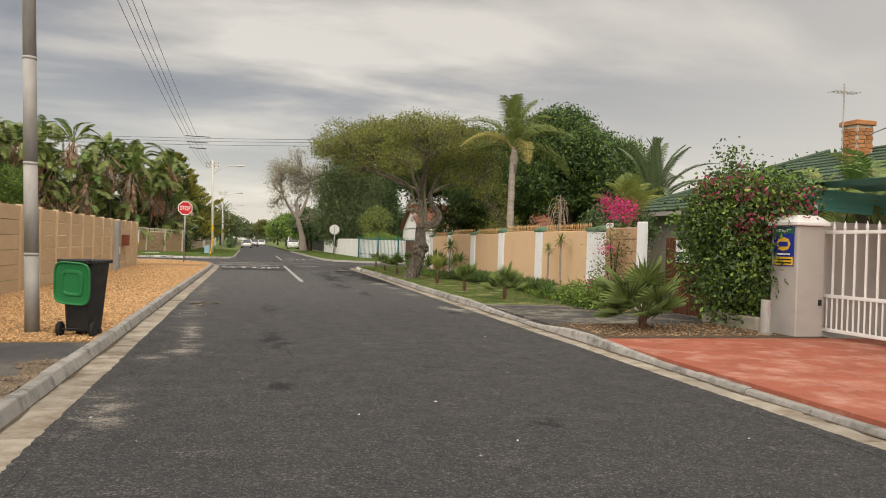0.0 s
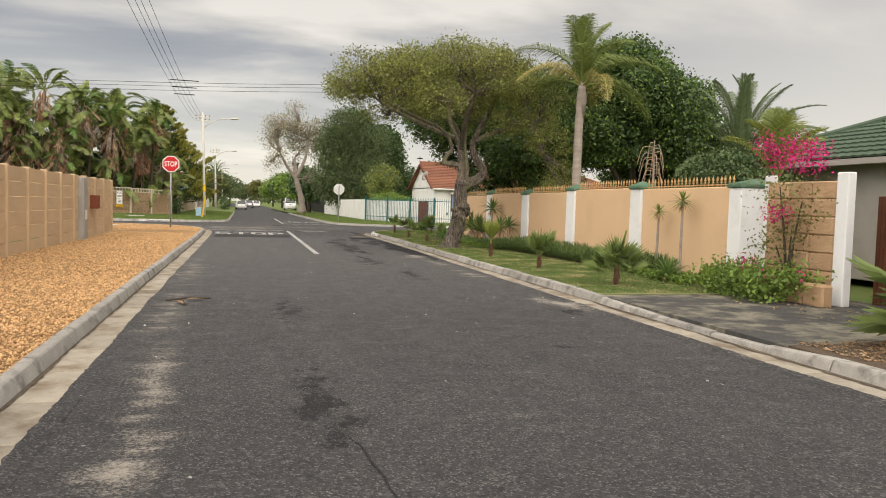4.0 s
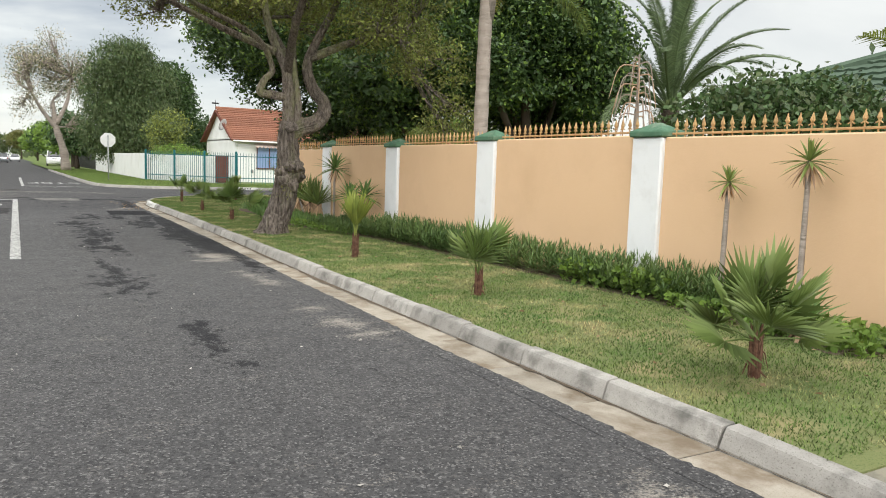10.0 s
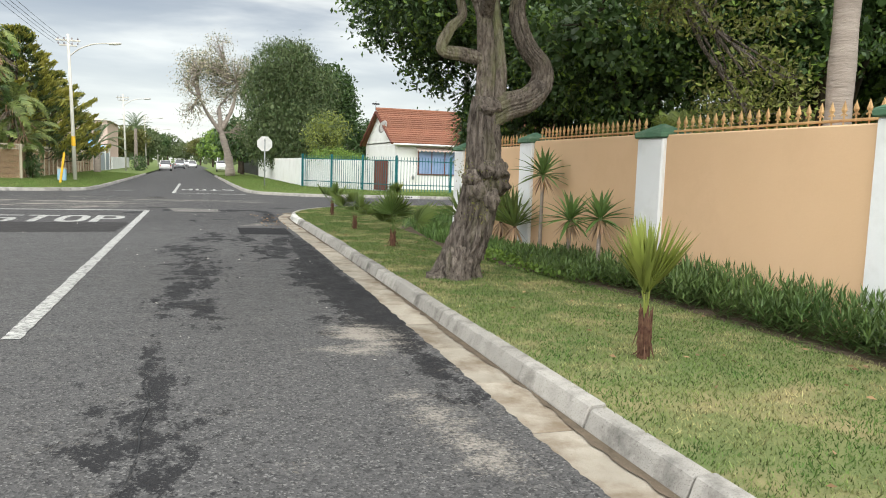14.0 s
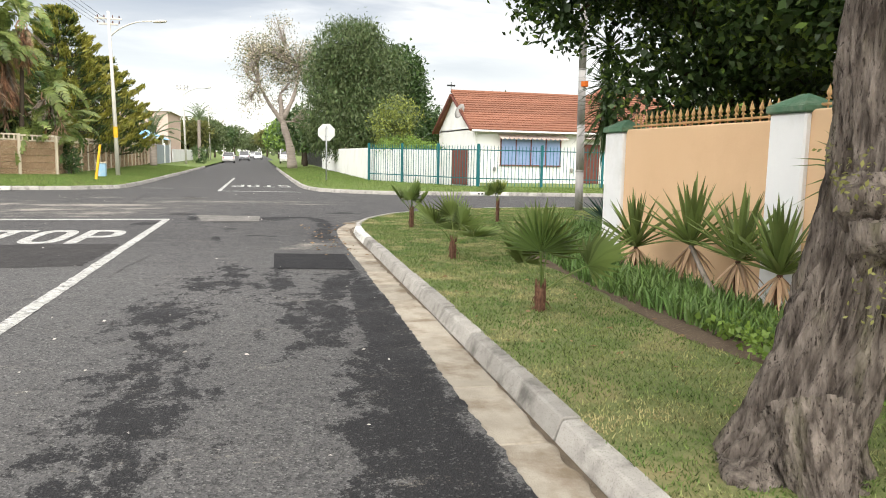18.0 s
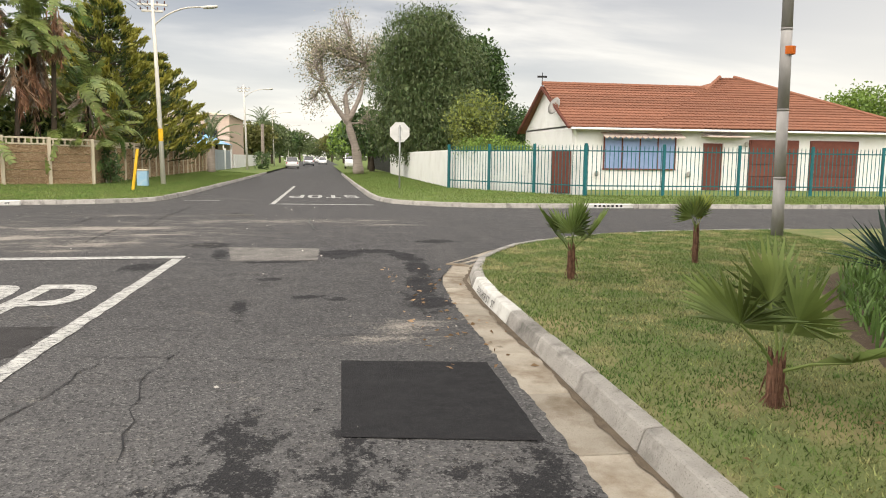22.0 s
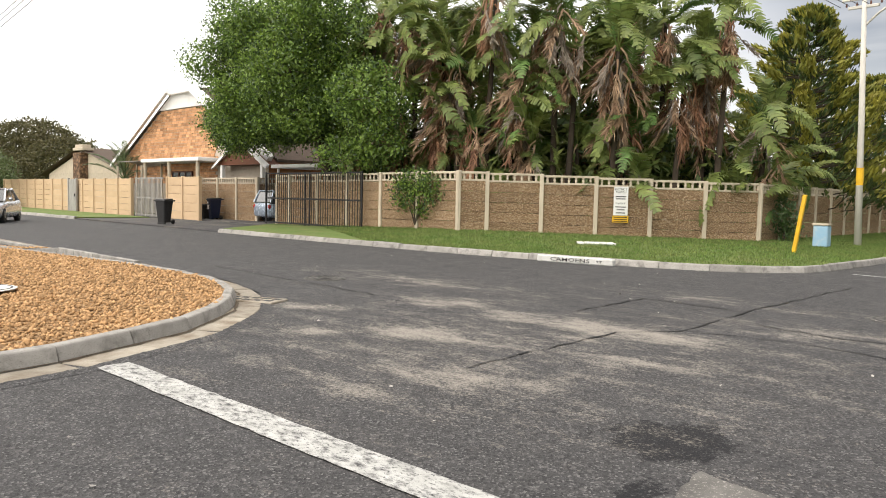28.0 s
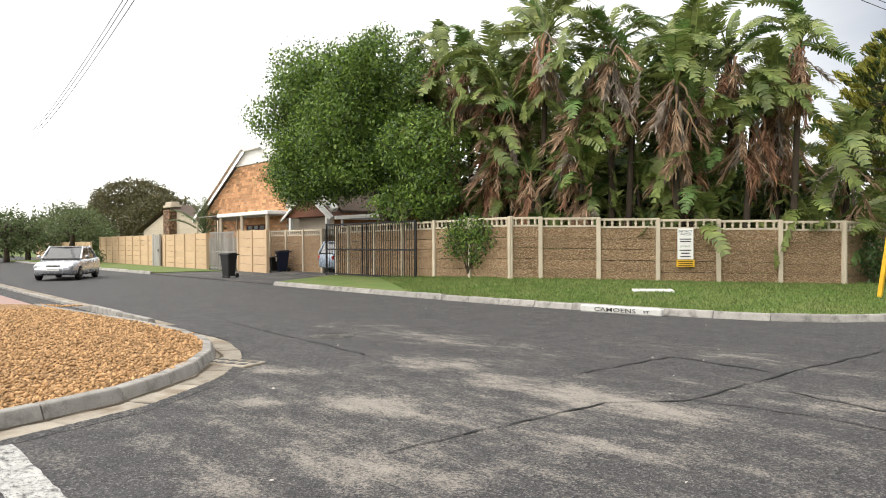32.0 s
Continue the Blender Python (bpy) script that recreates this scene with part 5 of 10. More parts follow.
# rough stone-faced wall beside the wooden gate
rough = wall_base("wall_rough", "rough stone-faced orange block wall beside a gate")
for k in range(7):
    for j in range(3):
        part("block", Geo().box((0, 0, 0), (0.52 + 0.0, 0.2, 0.285), 0.02), BRICKY, rough, at=pose(9.06 + RNG.uniform(-0.008, 0.008), 15.85 + 0.27 + j * 0.53 + (0.0 if k % 2 else 0.0), 0.2 + k * 0.29, 0, 0, 90))
part("edge_post", Geo().box((0, 0, 1.08), (0.16, 0.24, 2.1), 0.015), PILLAR_WHITE, rough, at=pose(9.02, 15.72, 0.08))
part("edge_post", Geo().box((0, 0, 1.08), (0.10, 0.24, 2.12), 0.015), PILLAR_WHITE, rough, at=pose(9.16, 17.60, 0.08))
for j in range(4):
    part("planter_block", Geo().box((0, 0, 0), (0.44, 0.2, 0.36), 0.03), BRICKY, rough, at=pose(8.62, 15.75 + j * 0.45, 0.28, 0, 0, 90 + RNG.uniform(-2, 2)))

# wooden slatted gate
gate = thing("wooden_gate", "brown vertical slatted wooden driveway gate", "gate", (9.66, 13.6, 0.14), 90)
for i in range(26):
    part("slat", Geo().box((i * 0.082 + 0.04, RNG.uniform(-0.004, 0.004), 0.86 + RNG.uniform(-0.01, 0.01)), (0.068, 0.022, 1.72), 0.005), BROWN_WOOD, gate)
for z in (0.3, 1.45):
    part("crossbar", Geo().box((1.06, -0.03, z), (2.12, 0.04, 0.08), 0.006), BROWN_WOOD, gate)
board = thing("district_watch_board", "white notice board with black heading on the wooden gate", "sign", (9.62, 15.25, 1.3), -90)
part("board", Geo().box((0.28, 0, 0.25), (0.56, 0.012, 0.5), 0.003), SIGN_WHITE, board)
for tx, x, z, w, h in (("DISTRICT", 0.05, 0.4, 0.46, 0.07), ("WATCH", 0.09, 0.3, 0.38, 0.07)):
    part("text", lettering(tx, w, h, BLACK, "text"), None, board, at=pose(x, -0.0075, z, 90, 0, 0))
part("bar", Geo().box((0.28, -0.007, 0.2), (0.4, 0.004, 0.05)), BLUE_SIGN, board)
part("bar", Geo().box((0.28, -0.007, 0.1), (0.46, 0.004, 0.06)), BLUE_SIGN, board)

# gate pillar and white gate of the red driveway
pier = thing("gate_pillar", "grey plastered gate pillar with a pale cap", "pillar", (9.56, 11.27, 0.1))
part("shaft", Geo().box((0, 0, 0.98), (0.57, 0.67, 1.96), 0.02), GREY_PLASTER, pier)
cap = Geo().box((0, 0, 1.99), (0.68, 0.78, 0.07), 0.012)
cap.raw([(-0.33, -0.38, 2.02), (0.33, -0.38, 2.02), (0.33, 0.38, 2.02), (-0.33, 0.38, 2.02), (-0.2, -0.24, 2.14), (0.2, -0.24, 2.14), (0.2, 0.24, 2.14), (-0.2, 0.24, 2.14)], [(0, 1, 5, 4), (1, 2, 6, 5), (2, 3, 7, 6), (3, 0, 4, 7), (4, 5, 6, 7)])
part("cap", cap, WHITE_METAL, pier)
part("bracket", Geo().box((0.2, -0.345, 0.62), (0.06, 0.03, 0.1), 0.006), BLACK, pier)
plate = thing("security_plate", "blue, green and yellow security company plate on a pillar", "sign", (9.262, 11.27, 1.36), -90)
plate.scale = (1.15, 1, 0.8)
part("back", Geo().box((0, 0, 0.41), (0.44, 0.014, 0.86), 0.004), BLUE_SIGN, plate)
part("heading_panel", Geo().box((0, -0.009, 0.76), (0.43, 0.004, 0.13)), GREEN_SIGN, plate)
part("text", lettering("FIDELITY", 0.34, 0.055, SIGN_WHITE, "text"), None, plate, at=pose(-0.17, -0.0125, 0.735, 90, 0, 0))
part("emblem", Geo().tube([(0, -0.007, 0.46), (0, -0.012, 0.46)], 0.155, 8), YELLOW, plate)
part("emblem_mark", Geo().box((0, -0.014, 0.46), (0.2, 0.004, 0.11)), BLUE_SIGN, plate)
part("bar", Geo().box((0, -0.009, 0.24), (0.3, 0.004, 0.035)), SIGN_WHITE, plate)
part("number_panel", Geo().box((0, -0.009, 0.09), (0.43, 0.004, 0.18)), YELLOW, plate)
for k in (0.05, 0.12):
    part("bar", Geo().box((0, -0.0125, k), (0.36, 0.004, 0.03)), BLACK, plate)
wg = thing("white_gate", "white steel sliding gate with spear tops", "gate", (10.0, 11.18, 0.2), -90)
for z in (0.04, 0.64, 1.76):
    part("rail", Geo().box((3.0, 0, z), (6.0, 0.045, 0.06), 0.006), WHITE_METAL, wg)
for i in range(50):
    x = 0.03 + i * 0.12
    part("bar", Geo().box((x, 0, 0.34), (0.026, 0.022, 0.60), 0.003), WHITE_METAL, wg)
for i in range(26):
    x = 0.03 + i * 0.24
    g = Geo().box((x, 0.0, 1.24), (0.034, 0.03, 1.2), 0.003)
    g.tube([(x, 0, 1.79), (x, 0, 1.83), (x, 0, 1.87), (x, 0, 1.95)], [0.012, 0.03, 0.024, 0.002], 6)
    part("spear_bar", g, WHITE_METAL, wg)
part("stile", Geo().box((0.0, 0, 0.9), (0.06, 0.06, 1.8), 0.006), WHITE_METAL, wg)
for z in (0.3, 1.45):
    part("hinge", Geo().cyl((-0.04, -0.03, z), 0.03, 0.1, 10), WHITE_METAL, wg)
ds = thing("steel_downpipe_stub", "short upright galvanised pipe stub", "pipe", (8.88, 11.2, 0.12))
part("pipe", Geo().cyl((0, 0, 0), 0.085, 0.62, 14), GALV, ds)
part("base", Geo().cyl((0, 0, 0), 0.12, 0.06, 14), GALV, ds)
planter = thing("low_planter_wall", "low cracked concrete planter edge", "planter", (9.17, 12.55, 0.1), 90)
part("edge", Geo().box((0, 0, 0.13), (1.7, 0.16, 0.30), 0.03), GUTTER, planter)

# left gate pillar and black gate
lp = thing("gate_pillar", "pale plastered gate pillar at the driveway", "pillar", (-5.34, 10.8, 0.1))
part("shaft", Geo().box((0, 0, 1.06), (0.46, 0.36, 2.14), 0.015), shade("pale_plaster", (0.66, 0.62, 0.56), (0.60, 0.56, 0.5), rough=0.85, stain=(0.45, 0.42, 0.37), stscale=2, stamt=0.3), lp)
bg_ = thing("black_gate", "black steel bar gate standing closed", "gate", (-5.6, 10.66, 0.12), 200)
for i in range(25):
    part("bar", Geo().box((0.1 + i * 0.105, 0, 1.06), (0.034, 0.03, 1.98), 0.004), BLACK, bg_)
for z in (0.12, 1.35, 2.0):
    part("rail", Geo().box((1.3, 0.02, z), (2.6, 0.04, 0.07), 0.006), BLACK, bg_)
part("stile", Geo().box((0.02, 0, 1.08), (0.06, 0.06, 2.12), 0.006), BLACK, bg_)

# meter box on the left wall
mb = thing("meter_post", "grey steel meter cabinet standing at the wall", "meter box", (-4.78, 31.9, 0.1))
part("cabinet", Geo().box((0, 0, 0.98), (0.22, 0.55, 1.96), 0.01), GALV, mb)
part("label_plate", Geo().box((0.116, 0, 0.8), (0.01, 0.3, 0.3), 0.003), SIGN_WHITE, mb)
rb = thing("letter_box", "red-brown letter box on the wall", "letter box", (-4.7, 33.6, 1.3))
part("body", Geo().box((0, 0, 0), (0.28, 0.35, 0.45), 0.02), shade("rust_red", (0.22, 0.07, 0.04), (0.16, 0.05, 0.03)), rb)

# white palisade property across the crossing
ww_ = wall_base("wall_white_far", "white plastered boundary wall along the far road")
part("wall", Geo().box((0, 0, 0), (30, 0.2, 1.75), 0.015), WHITE_WALL, ww_, at=pose(10.25, 82.0, 1.0, 0, 0, 90))
wb = wall_base("wall_white_splay", "white solid wall behind a palisade fence")
part("wall", Geo().box((0, 0, 0), (7.4, 0.15, 1.72), 0.015), WHITE_WALL, wb, at=pose(12.35, 64.0 + 0.25, 0.98, 0, 0, -57))
part("wall", Geo().box((0, 0, 0), (2.0, 0.15, 1.72), 0.015), WHITE_WALL, wb, at=pose(14.45, 62.2, 0.98, 0, 0, 90))


def palisade(name, a, b, n_posts, label):
    t = thing(name, label, "fence")
    L, ang = math.dist(a, b), heading(a, b)
    bar = Geo().box((0, 0, 0.92), (0.026, 0.02, 1.84), 0.003)
    bar.tube([(0, 0, 1.84), (0, 0, 1.92)], [0.016, 0.002], 4)
    bar_me = bar.mesh("bar", TEAL)
    post_me = Geo().box((0, 0, 1.0), (0.10, 0.10, 2.0), 0.01).mesh("post", TEAL)
    for i in range(n_posts + 1):
        x, y = along(a, b, i / n_posts)
        part("post", post_me, None, t, at=pose(x, y, 0.12, 0, 0, ang))
    for z in (0.42, 1.72):
        part("rail", Geo().box((0, 0, 0), (L, 0.035, 0.045), 0.004), TEAL, t, at=pose(*along(a, b, 0.5), 0.12 + z, 0, 0, ang))
    n = int(L / 0.17)
    for i in range(n):
        x, y = along(a, b, (i + 0.5) / n)
        part("bar", bar_me, None, t, at=pose(x, y, 0.15, 0, 0, ang))
    return t


palisade("palisade_fence", (10.1, 66.9), (14.2, 60.5), 3, "teal steel palisade fence on a splayed corner")
palisade("palisade_fence", (14.2, 60.5), (42, 60.4), 9, "teal steel palisade fence along a front garden")

# driveway gate of the house on the far side, slid open behind the wall
sg = thing("sliding_gate", "black barred sliding gate drawn open in front of a wall", "gate", (-22.8, 59.78, 0.18), 0.5)
for i in range(42):
    part("bar", Geo().box((0.1 + i * 0.148, 0, 1.1), (0.028, 0.02, 2.05), 0.003), BLACK, sg)
for z in (0.08, 1.08, 2.1):
    part("rail", Geo().box((3.14, -0.02, z), (6.28, 0.03, 0.06), 0.004), BLACK, sg)
for x in (0.02, 2.78, 3.08, 6.26):
    part("stile", Geo().box((x, 0, 1.08), (0.07, 0.05, 2.15), 0.006), BLACK, sg)
gg = thing("grey_pedestrian_gate", "grey steel bar gate under a curved canopy", "gate", (-36.4, 60.1, 0.08))
for i in range(22):
    part("bar", Geo().box((0.1 + i * 0.15, 0, 1.05), (0.05, 0.03, 2.1), 0.004), GALV, gg)
for z in (0.1, 1.0, 2.05):
    part("rail", Geo().box((1.7, 0.02, z), (3.4, 0.04, 0.07), 0.005), GALV, gg)
cn = Geo()
cn.sweep([(0, 0, 0), (4.2, 0, 0)], [(-0.9, 0), (-0.5, 0.25), (0, 0.35), (0.6, 0.32), (0.6, 0.29), (0, 0.31), (-0.48, 0.21), (-0.88, -0.03)])
canopy = thing("entrance_canopy", "curved translucent canopy over a gate", "canopy", (-42.2, 62.2, 2.9))
part("sheet", cn, GALV, canopy)
for x in (0.1, 3.5):
    part("post", Geo().box((x, 0.5, -1.37), (0.1, 0.1, 3.1), 0.01), POST_CREAM, canopy)
    part("post", Geo().box((x, -0.7, -1.42), (0.1, 0.1, 2.9), 0.01), POST_CREAM, canopy)

# notice on the splay wall
nb_ = thing("district_watch_notice", "weathered white district watch notice over a yellow strip", "sign", (-8.27, 63.42, 0.72), heading((-11.94, 60.08), (-4.9, 66.7)))
part("board", Geo().box((0.24, -0.03, 0.72), (0.46, 0.012, 0.92), 0.004), SIGN_WHITE, nb_)
for tx, x, z, w, h in (("DISTRICT", 0.05, 1.06, 0.38, 0.065), ("WATCH", 0.08, 0.97, 0.32, 0.065), ("DISTRICT", 0.08, 0.62, 0.3, 0.05)):
    part("text", lettering(tx, w, h, BLACK, "text"), None, nb_, at=pose(x, -0.0375, z, 90, 0, 0))
for z, w in ((0.86, 0.34), (0.79, 0.3), (0.53, 0.34), (0.44, 0.26), (0.34, 0.3)):
    part("bar", Geo().box((0.24, -0.037, z), (w, 0.003, 0.03)), BLACK, nb_)
part("strip", Geo().box((0.24, -0.03, 0.14), (0.52, 0.014, 0.22), 0.003), YELLOW, nb_)
for z in (0.2, 0.13, 0.07):
    part("bar", Geo().box((0.24, -0.039, z), (0.42, 0.003, 0.025)), BLACK, nb_)
# ---- poles, signs, bins ----
def pole_near(x, y, h, r, label, band=None, tilt=-0.012, steel=GALV):
    t = thing("utility_pole", label, "utility pole", (x, y, 0.1))
    lean = (tilt * h, 0.01 * h)
    cuts = [0, 1.1, 2.35, 3.8, h * 0.72, h]
    for a, b in zip(cuts, cuts[1:]):
        ra, rb = r * (1 - 0.22 * a / h), r * (1 - 0.22 * b / h)
        part("section", Geo().tube([(lean[0] * a / h, lean[1] * a / h, a), (lean[0] * b / h, lean[1] * b / h, b)], [ra, rb], 16), steel, t, smooth=True)
        if a:
            part("collar", Geo().tube([(lean[0] * a / h, lean[1] * a / h, a - 0.02), (lean[0] * a / h, lean[1] * a / h, a + 0.02)], ra * 1.05, 16), steel, t, smooth=True)
    if band:
        part("band", Geo().tube([(0, 0, band), (0, 0, band + 0.14)], r * 1.02, 16), shade("orange_band", (0.55, 0.13, 0.02), (0.45, 0.1, 0.02)), t)
    return t


pole_near(-2.76, 11.45, 9.0, 0.095, "tall grey weathered steel utility pole on gravel", tilt=-0.038)
pole_near(12.9, 46.35, 8.5, 0.11, "tall grey steel utility pole on the lawn corner", 3.35, steel=shade("dark_steel", (0.33, 0.32, 0.31), (0.21, 0.205, 0.20), scale=5, rough=0.6, stretch=(1, 1, 0.3)))


def street_lamp(x, y, h, label, arm=2.4, rz=0.0, yellow=True):
    t = thing("street_lamp", label, "street lamp", (x, y, 0.2), rz)
    part("pole", Geo().tube([(0, 0, 0), (-0.1, 0, h * 0.5), (-0.22, 0, h)], [0.11, 0.09, 0.065], 12), POLE_PALE, t, smooth=True)
    for z in (h - 0.35, h - 0.62):
        part("crossarm", Geo().box((-0.22, 0, z), (1.25 if z > h - 0.5 else 0.9, 0.08, 0.09), 0.01), POLE_PALE, t)
        for k in (-0.5, -0.2, 0.2, 0.5):
            part("insulator", Geo().lathe((-0.22 + k, 0, z + 0.045), [(0.02, 0), (0.035, 0.04), (0.02, 0.07), (0.03, 0.1), (0.01, 0.12)], 8), BROWN_WOOD, t)
    part("lamp_arm", Geo().tube(bend([(-0.2, 0, h - 1.25), (0.35, 0, h - 0.78), (1.1, 0, h - 0.45), (arm - 0.5, 0, h - 0.36)], 5), 0.035, 8), POLE_PALE, t, smooth=True)
    head = Geo().lathe((0, 0, 0), [(0.02, -0.36), (0.10, -0.3), (0.14, 0.0), (0.12, 0.25), (0.03, 0.34)], 10)
    part("lamp_head", head, POLE_PALE, t, smooth=True, at=pose(arm - 0.2, 0, h - 0.35, 0, 84, 0) @ Matrix.Diagonal((0.6, 1.0, 1, 1)))
    if yellow:
        part("band", Geo().tube([(-0.045, 0, 1.9), (-0.055, 0, 2.45)], 0.108, 12), YELLOW, t)
    return t


street_lamp(-2.5, 68.6, 8.1, "pale street lamp pole with crossarms and a curved lamp arm")
street_lamp(-2.6, 108, 8.0, "far street lamp pole with crossarms", yellow=False)
street_lamp(-2.4, 146, 8.0, "far street lamp pole with crossarms", yellow=False)
street_lamp(-2.2, 190, 8.0, "far street lamp pole with crossarms", yellow=False)
street_lamp(-150, 71.0, 8.0, "far street lamp pole along the side street", yellow=False)
street_lamp(-27.6, 46.2, 8.4, "street lamp on a tall pole beside the pink pavement", arm=2.5, rz=52, yellow=False)


def wire(a, b, sag, r=0.012, n=14):
    P = [(a[0] + (b[0] - a[0]) * i / n, a[1] + (b[1] - a[1]) * i / n, a[2] + (b[2] - a[2]) * i / n - sag * 4 * (i / n) * (1 - i / n)) for i in range(n + 1)]
    return Geo().tube(P, r, 4)


lines = thing("overhead_wires", "thin dark overhead electricity wires", "wires")
for k in (-0.75, -0.45, -0.15, 0.15):
    part("wire", wire((-3.1 + k * 0.8, 11.45, 8.9 - (k > -0.2) * 0.25), (-2.72 + k * 0.9, 68.6, 7.75), 0.7, 0.009), BLACK, lines)
    part("wire", wire((-2.9 + k * 0.8, 11.45, 8.9 - (k > -0.2) * 0.25), (-2.9 + k * 0.8, -30, 9.2), 0.5), BLACK, lines)
for k in (0.0, 0.18, 0.4):
    part("wire", wire((-45, 52.5, 8.0 - k), (12.9, 46.35, 8.35 - k), 0.9), BLACK, lines)
spreader = Geo()
for k in range(3):
    spreader.box((-2.75, 47.2 + k * 0.02, 7.55 - k * 0.35), (1.4 - 0.2 * k, 0.04, 0.04))
part("spacer", spreader, BLACK, lines)


def octagon(r, t, z=0):
    n = 8
    pts = [(r * math.cos(math.pi / 8 + k * math.pi / 4), r * math.sin(math.pi / 8 + k * math.pi / 4)) for k in range(n)]
    g = Geo()
    g.raw([(x, -t / 2, y + z) for x, y in pts] + [(x, t / 2, y + z) for x, y in pts], [tuple(range(n)), tuple(range(2 * n - 1, n - 1, -1))] + [(k, n + k, n + (k + 1) % n, (k + 1) % n) for k in range(n)])
    return g


def stop_sign(x, y, z, zc, rz, label, r=0.40):
    t = thing("stop_sign", label, "road sign", (x, y, z), rz)
    part("post", Geo().tube([(0, 0.05, -0.1), (0, 0.05, zc + 0.3)], 0.038, 10), SIGN_POST, t, smooth=True)
    part("plate", octagon(r, 0.012, zc), SIGN_BACK, t)
    part("border", octagon(r - 0.005, 0.004, zc), SIGN_WHITE, t, at=pose(0, -0.009, 0))
    part("face", octagon(r - 0.04, 0.004, zc), SIGN_RED, t, at=pose(0, -0.0135, 0))
    part("text", lettering("STOP", 0.56, 0.25, SIGN_WHITE, "text", bold=0.012), None, t, at=pose(-0.28, -0.0165, zc - 0.125, 90, 0, 0))
    for dz in (-0.2, 0.2):
        part("bracket", Geo().box((0, 0.045, zc + dz), (0.12, 0.09, 0.04), 0.004), SIGN_POST, t)
    return t


stop_sign(-3.06, 43.3, 0.12, 2.97, 4, "red octagonal stop sign on a grey post in gravel")
stop_sign(7.85, 66.6, 0.16, 2.45, 176, "stop sign seen from its grey back on a post in grass", 0.46)

yp = thing("yellow_marker_post", "leaning yellow painted marker post in grass", "marker post", (-2.45, 62.9, 0.19))
part("post", Geo().box((0.22, 0, 0.78), (0.10, 0.09, 1.6), 0.012, m=Matrix.Translation((0.10, 0, 0.72)) @ Matrix.Rotation(radians(8), 4, "Y")), YELLOW, yp)
bb = thing("utility_pedestal", "small blue and white utility pedestal in grass", "utility box", (-2.85, 66.3, 0.2))
part("body", Geo().box((0, 0, 0.32), (0.42, 0.34, 0.64), 0.03), shade("pale_blue_paint", (0.22, 0.38, 0.52), (0.3, 0.42, 0.5), rough=0.6, stain=(0.5, 0.5, 0.48), stscale=3, stamt=0.6), bb)
part("lid", Geo().box((0, 0, 0.67), (0.46, 0.38, 0.06), 0.015), POST_CREAM, bb)
lid = thing("concrete_lid", "flat pale concrete cover slab in the grass", "cover", (-6.6, 59.9, 0.24), 40)
part("slab", Geo().box((0, 0, 0.03), (1.0, 0.7, 0.06), 0.015), KERB_WHITE, lid)


def bin_lid(w, d, n=40):
    """A moulded lid with rounded corners, a rolled lip and a sunken tray; its inside faces +z."""
    def loop(q, z):
        out = []
        for k in range(n):
            t = 2 * math.pi * (k + 0.5) / n
            c, s = math.cos(t), math.sin(t)
            out.append((w / 2 * q * math.copysign(abs(c) ** 0.42, c), d / 2 * q * math.copysign(abs(s) ** 0.42, s), z))
        return out
    rows = [(0.90, -0.012), (0.985, -0.008), (1.0, 0.008), (1.0, 0.034), (0.975, 0.040), (0.94, 0.034), (0.91, 0.006), (0.62, 0.0), (0.585, 0.022), (0.50, 0.026), (0.46, 0.006)]
    vs = [p for q, z in rows for p in loop(q, z)]
    m = len(rows)
    return Geo().raw(vs, [(i * n + k, i * n + (k + 1) % n, (i + 1) * n + (k + 1) % n, (i + 1) * n + k) for i in range(m - 1) for k in range(n)] + [tuple(range((m - 1) * n, m * n)), tuple(range(n - 1, -1, -1))])


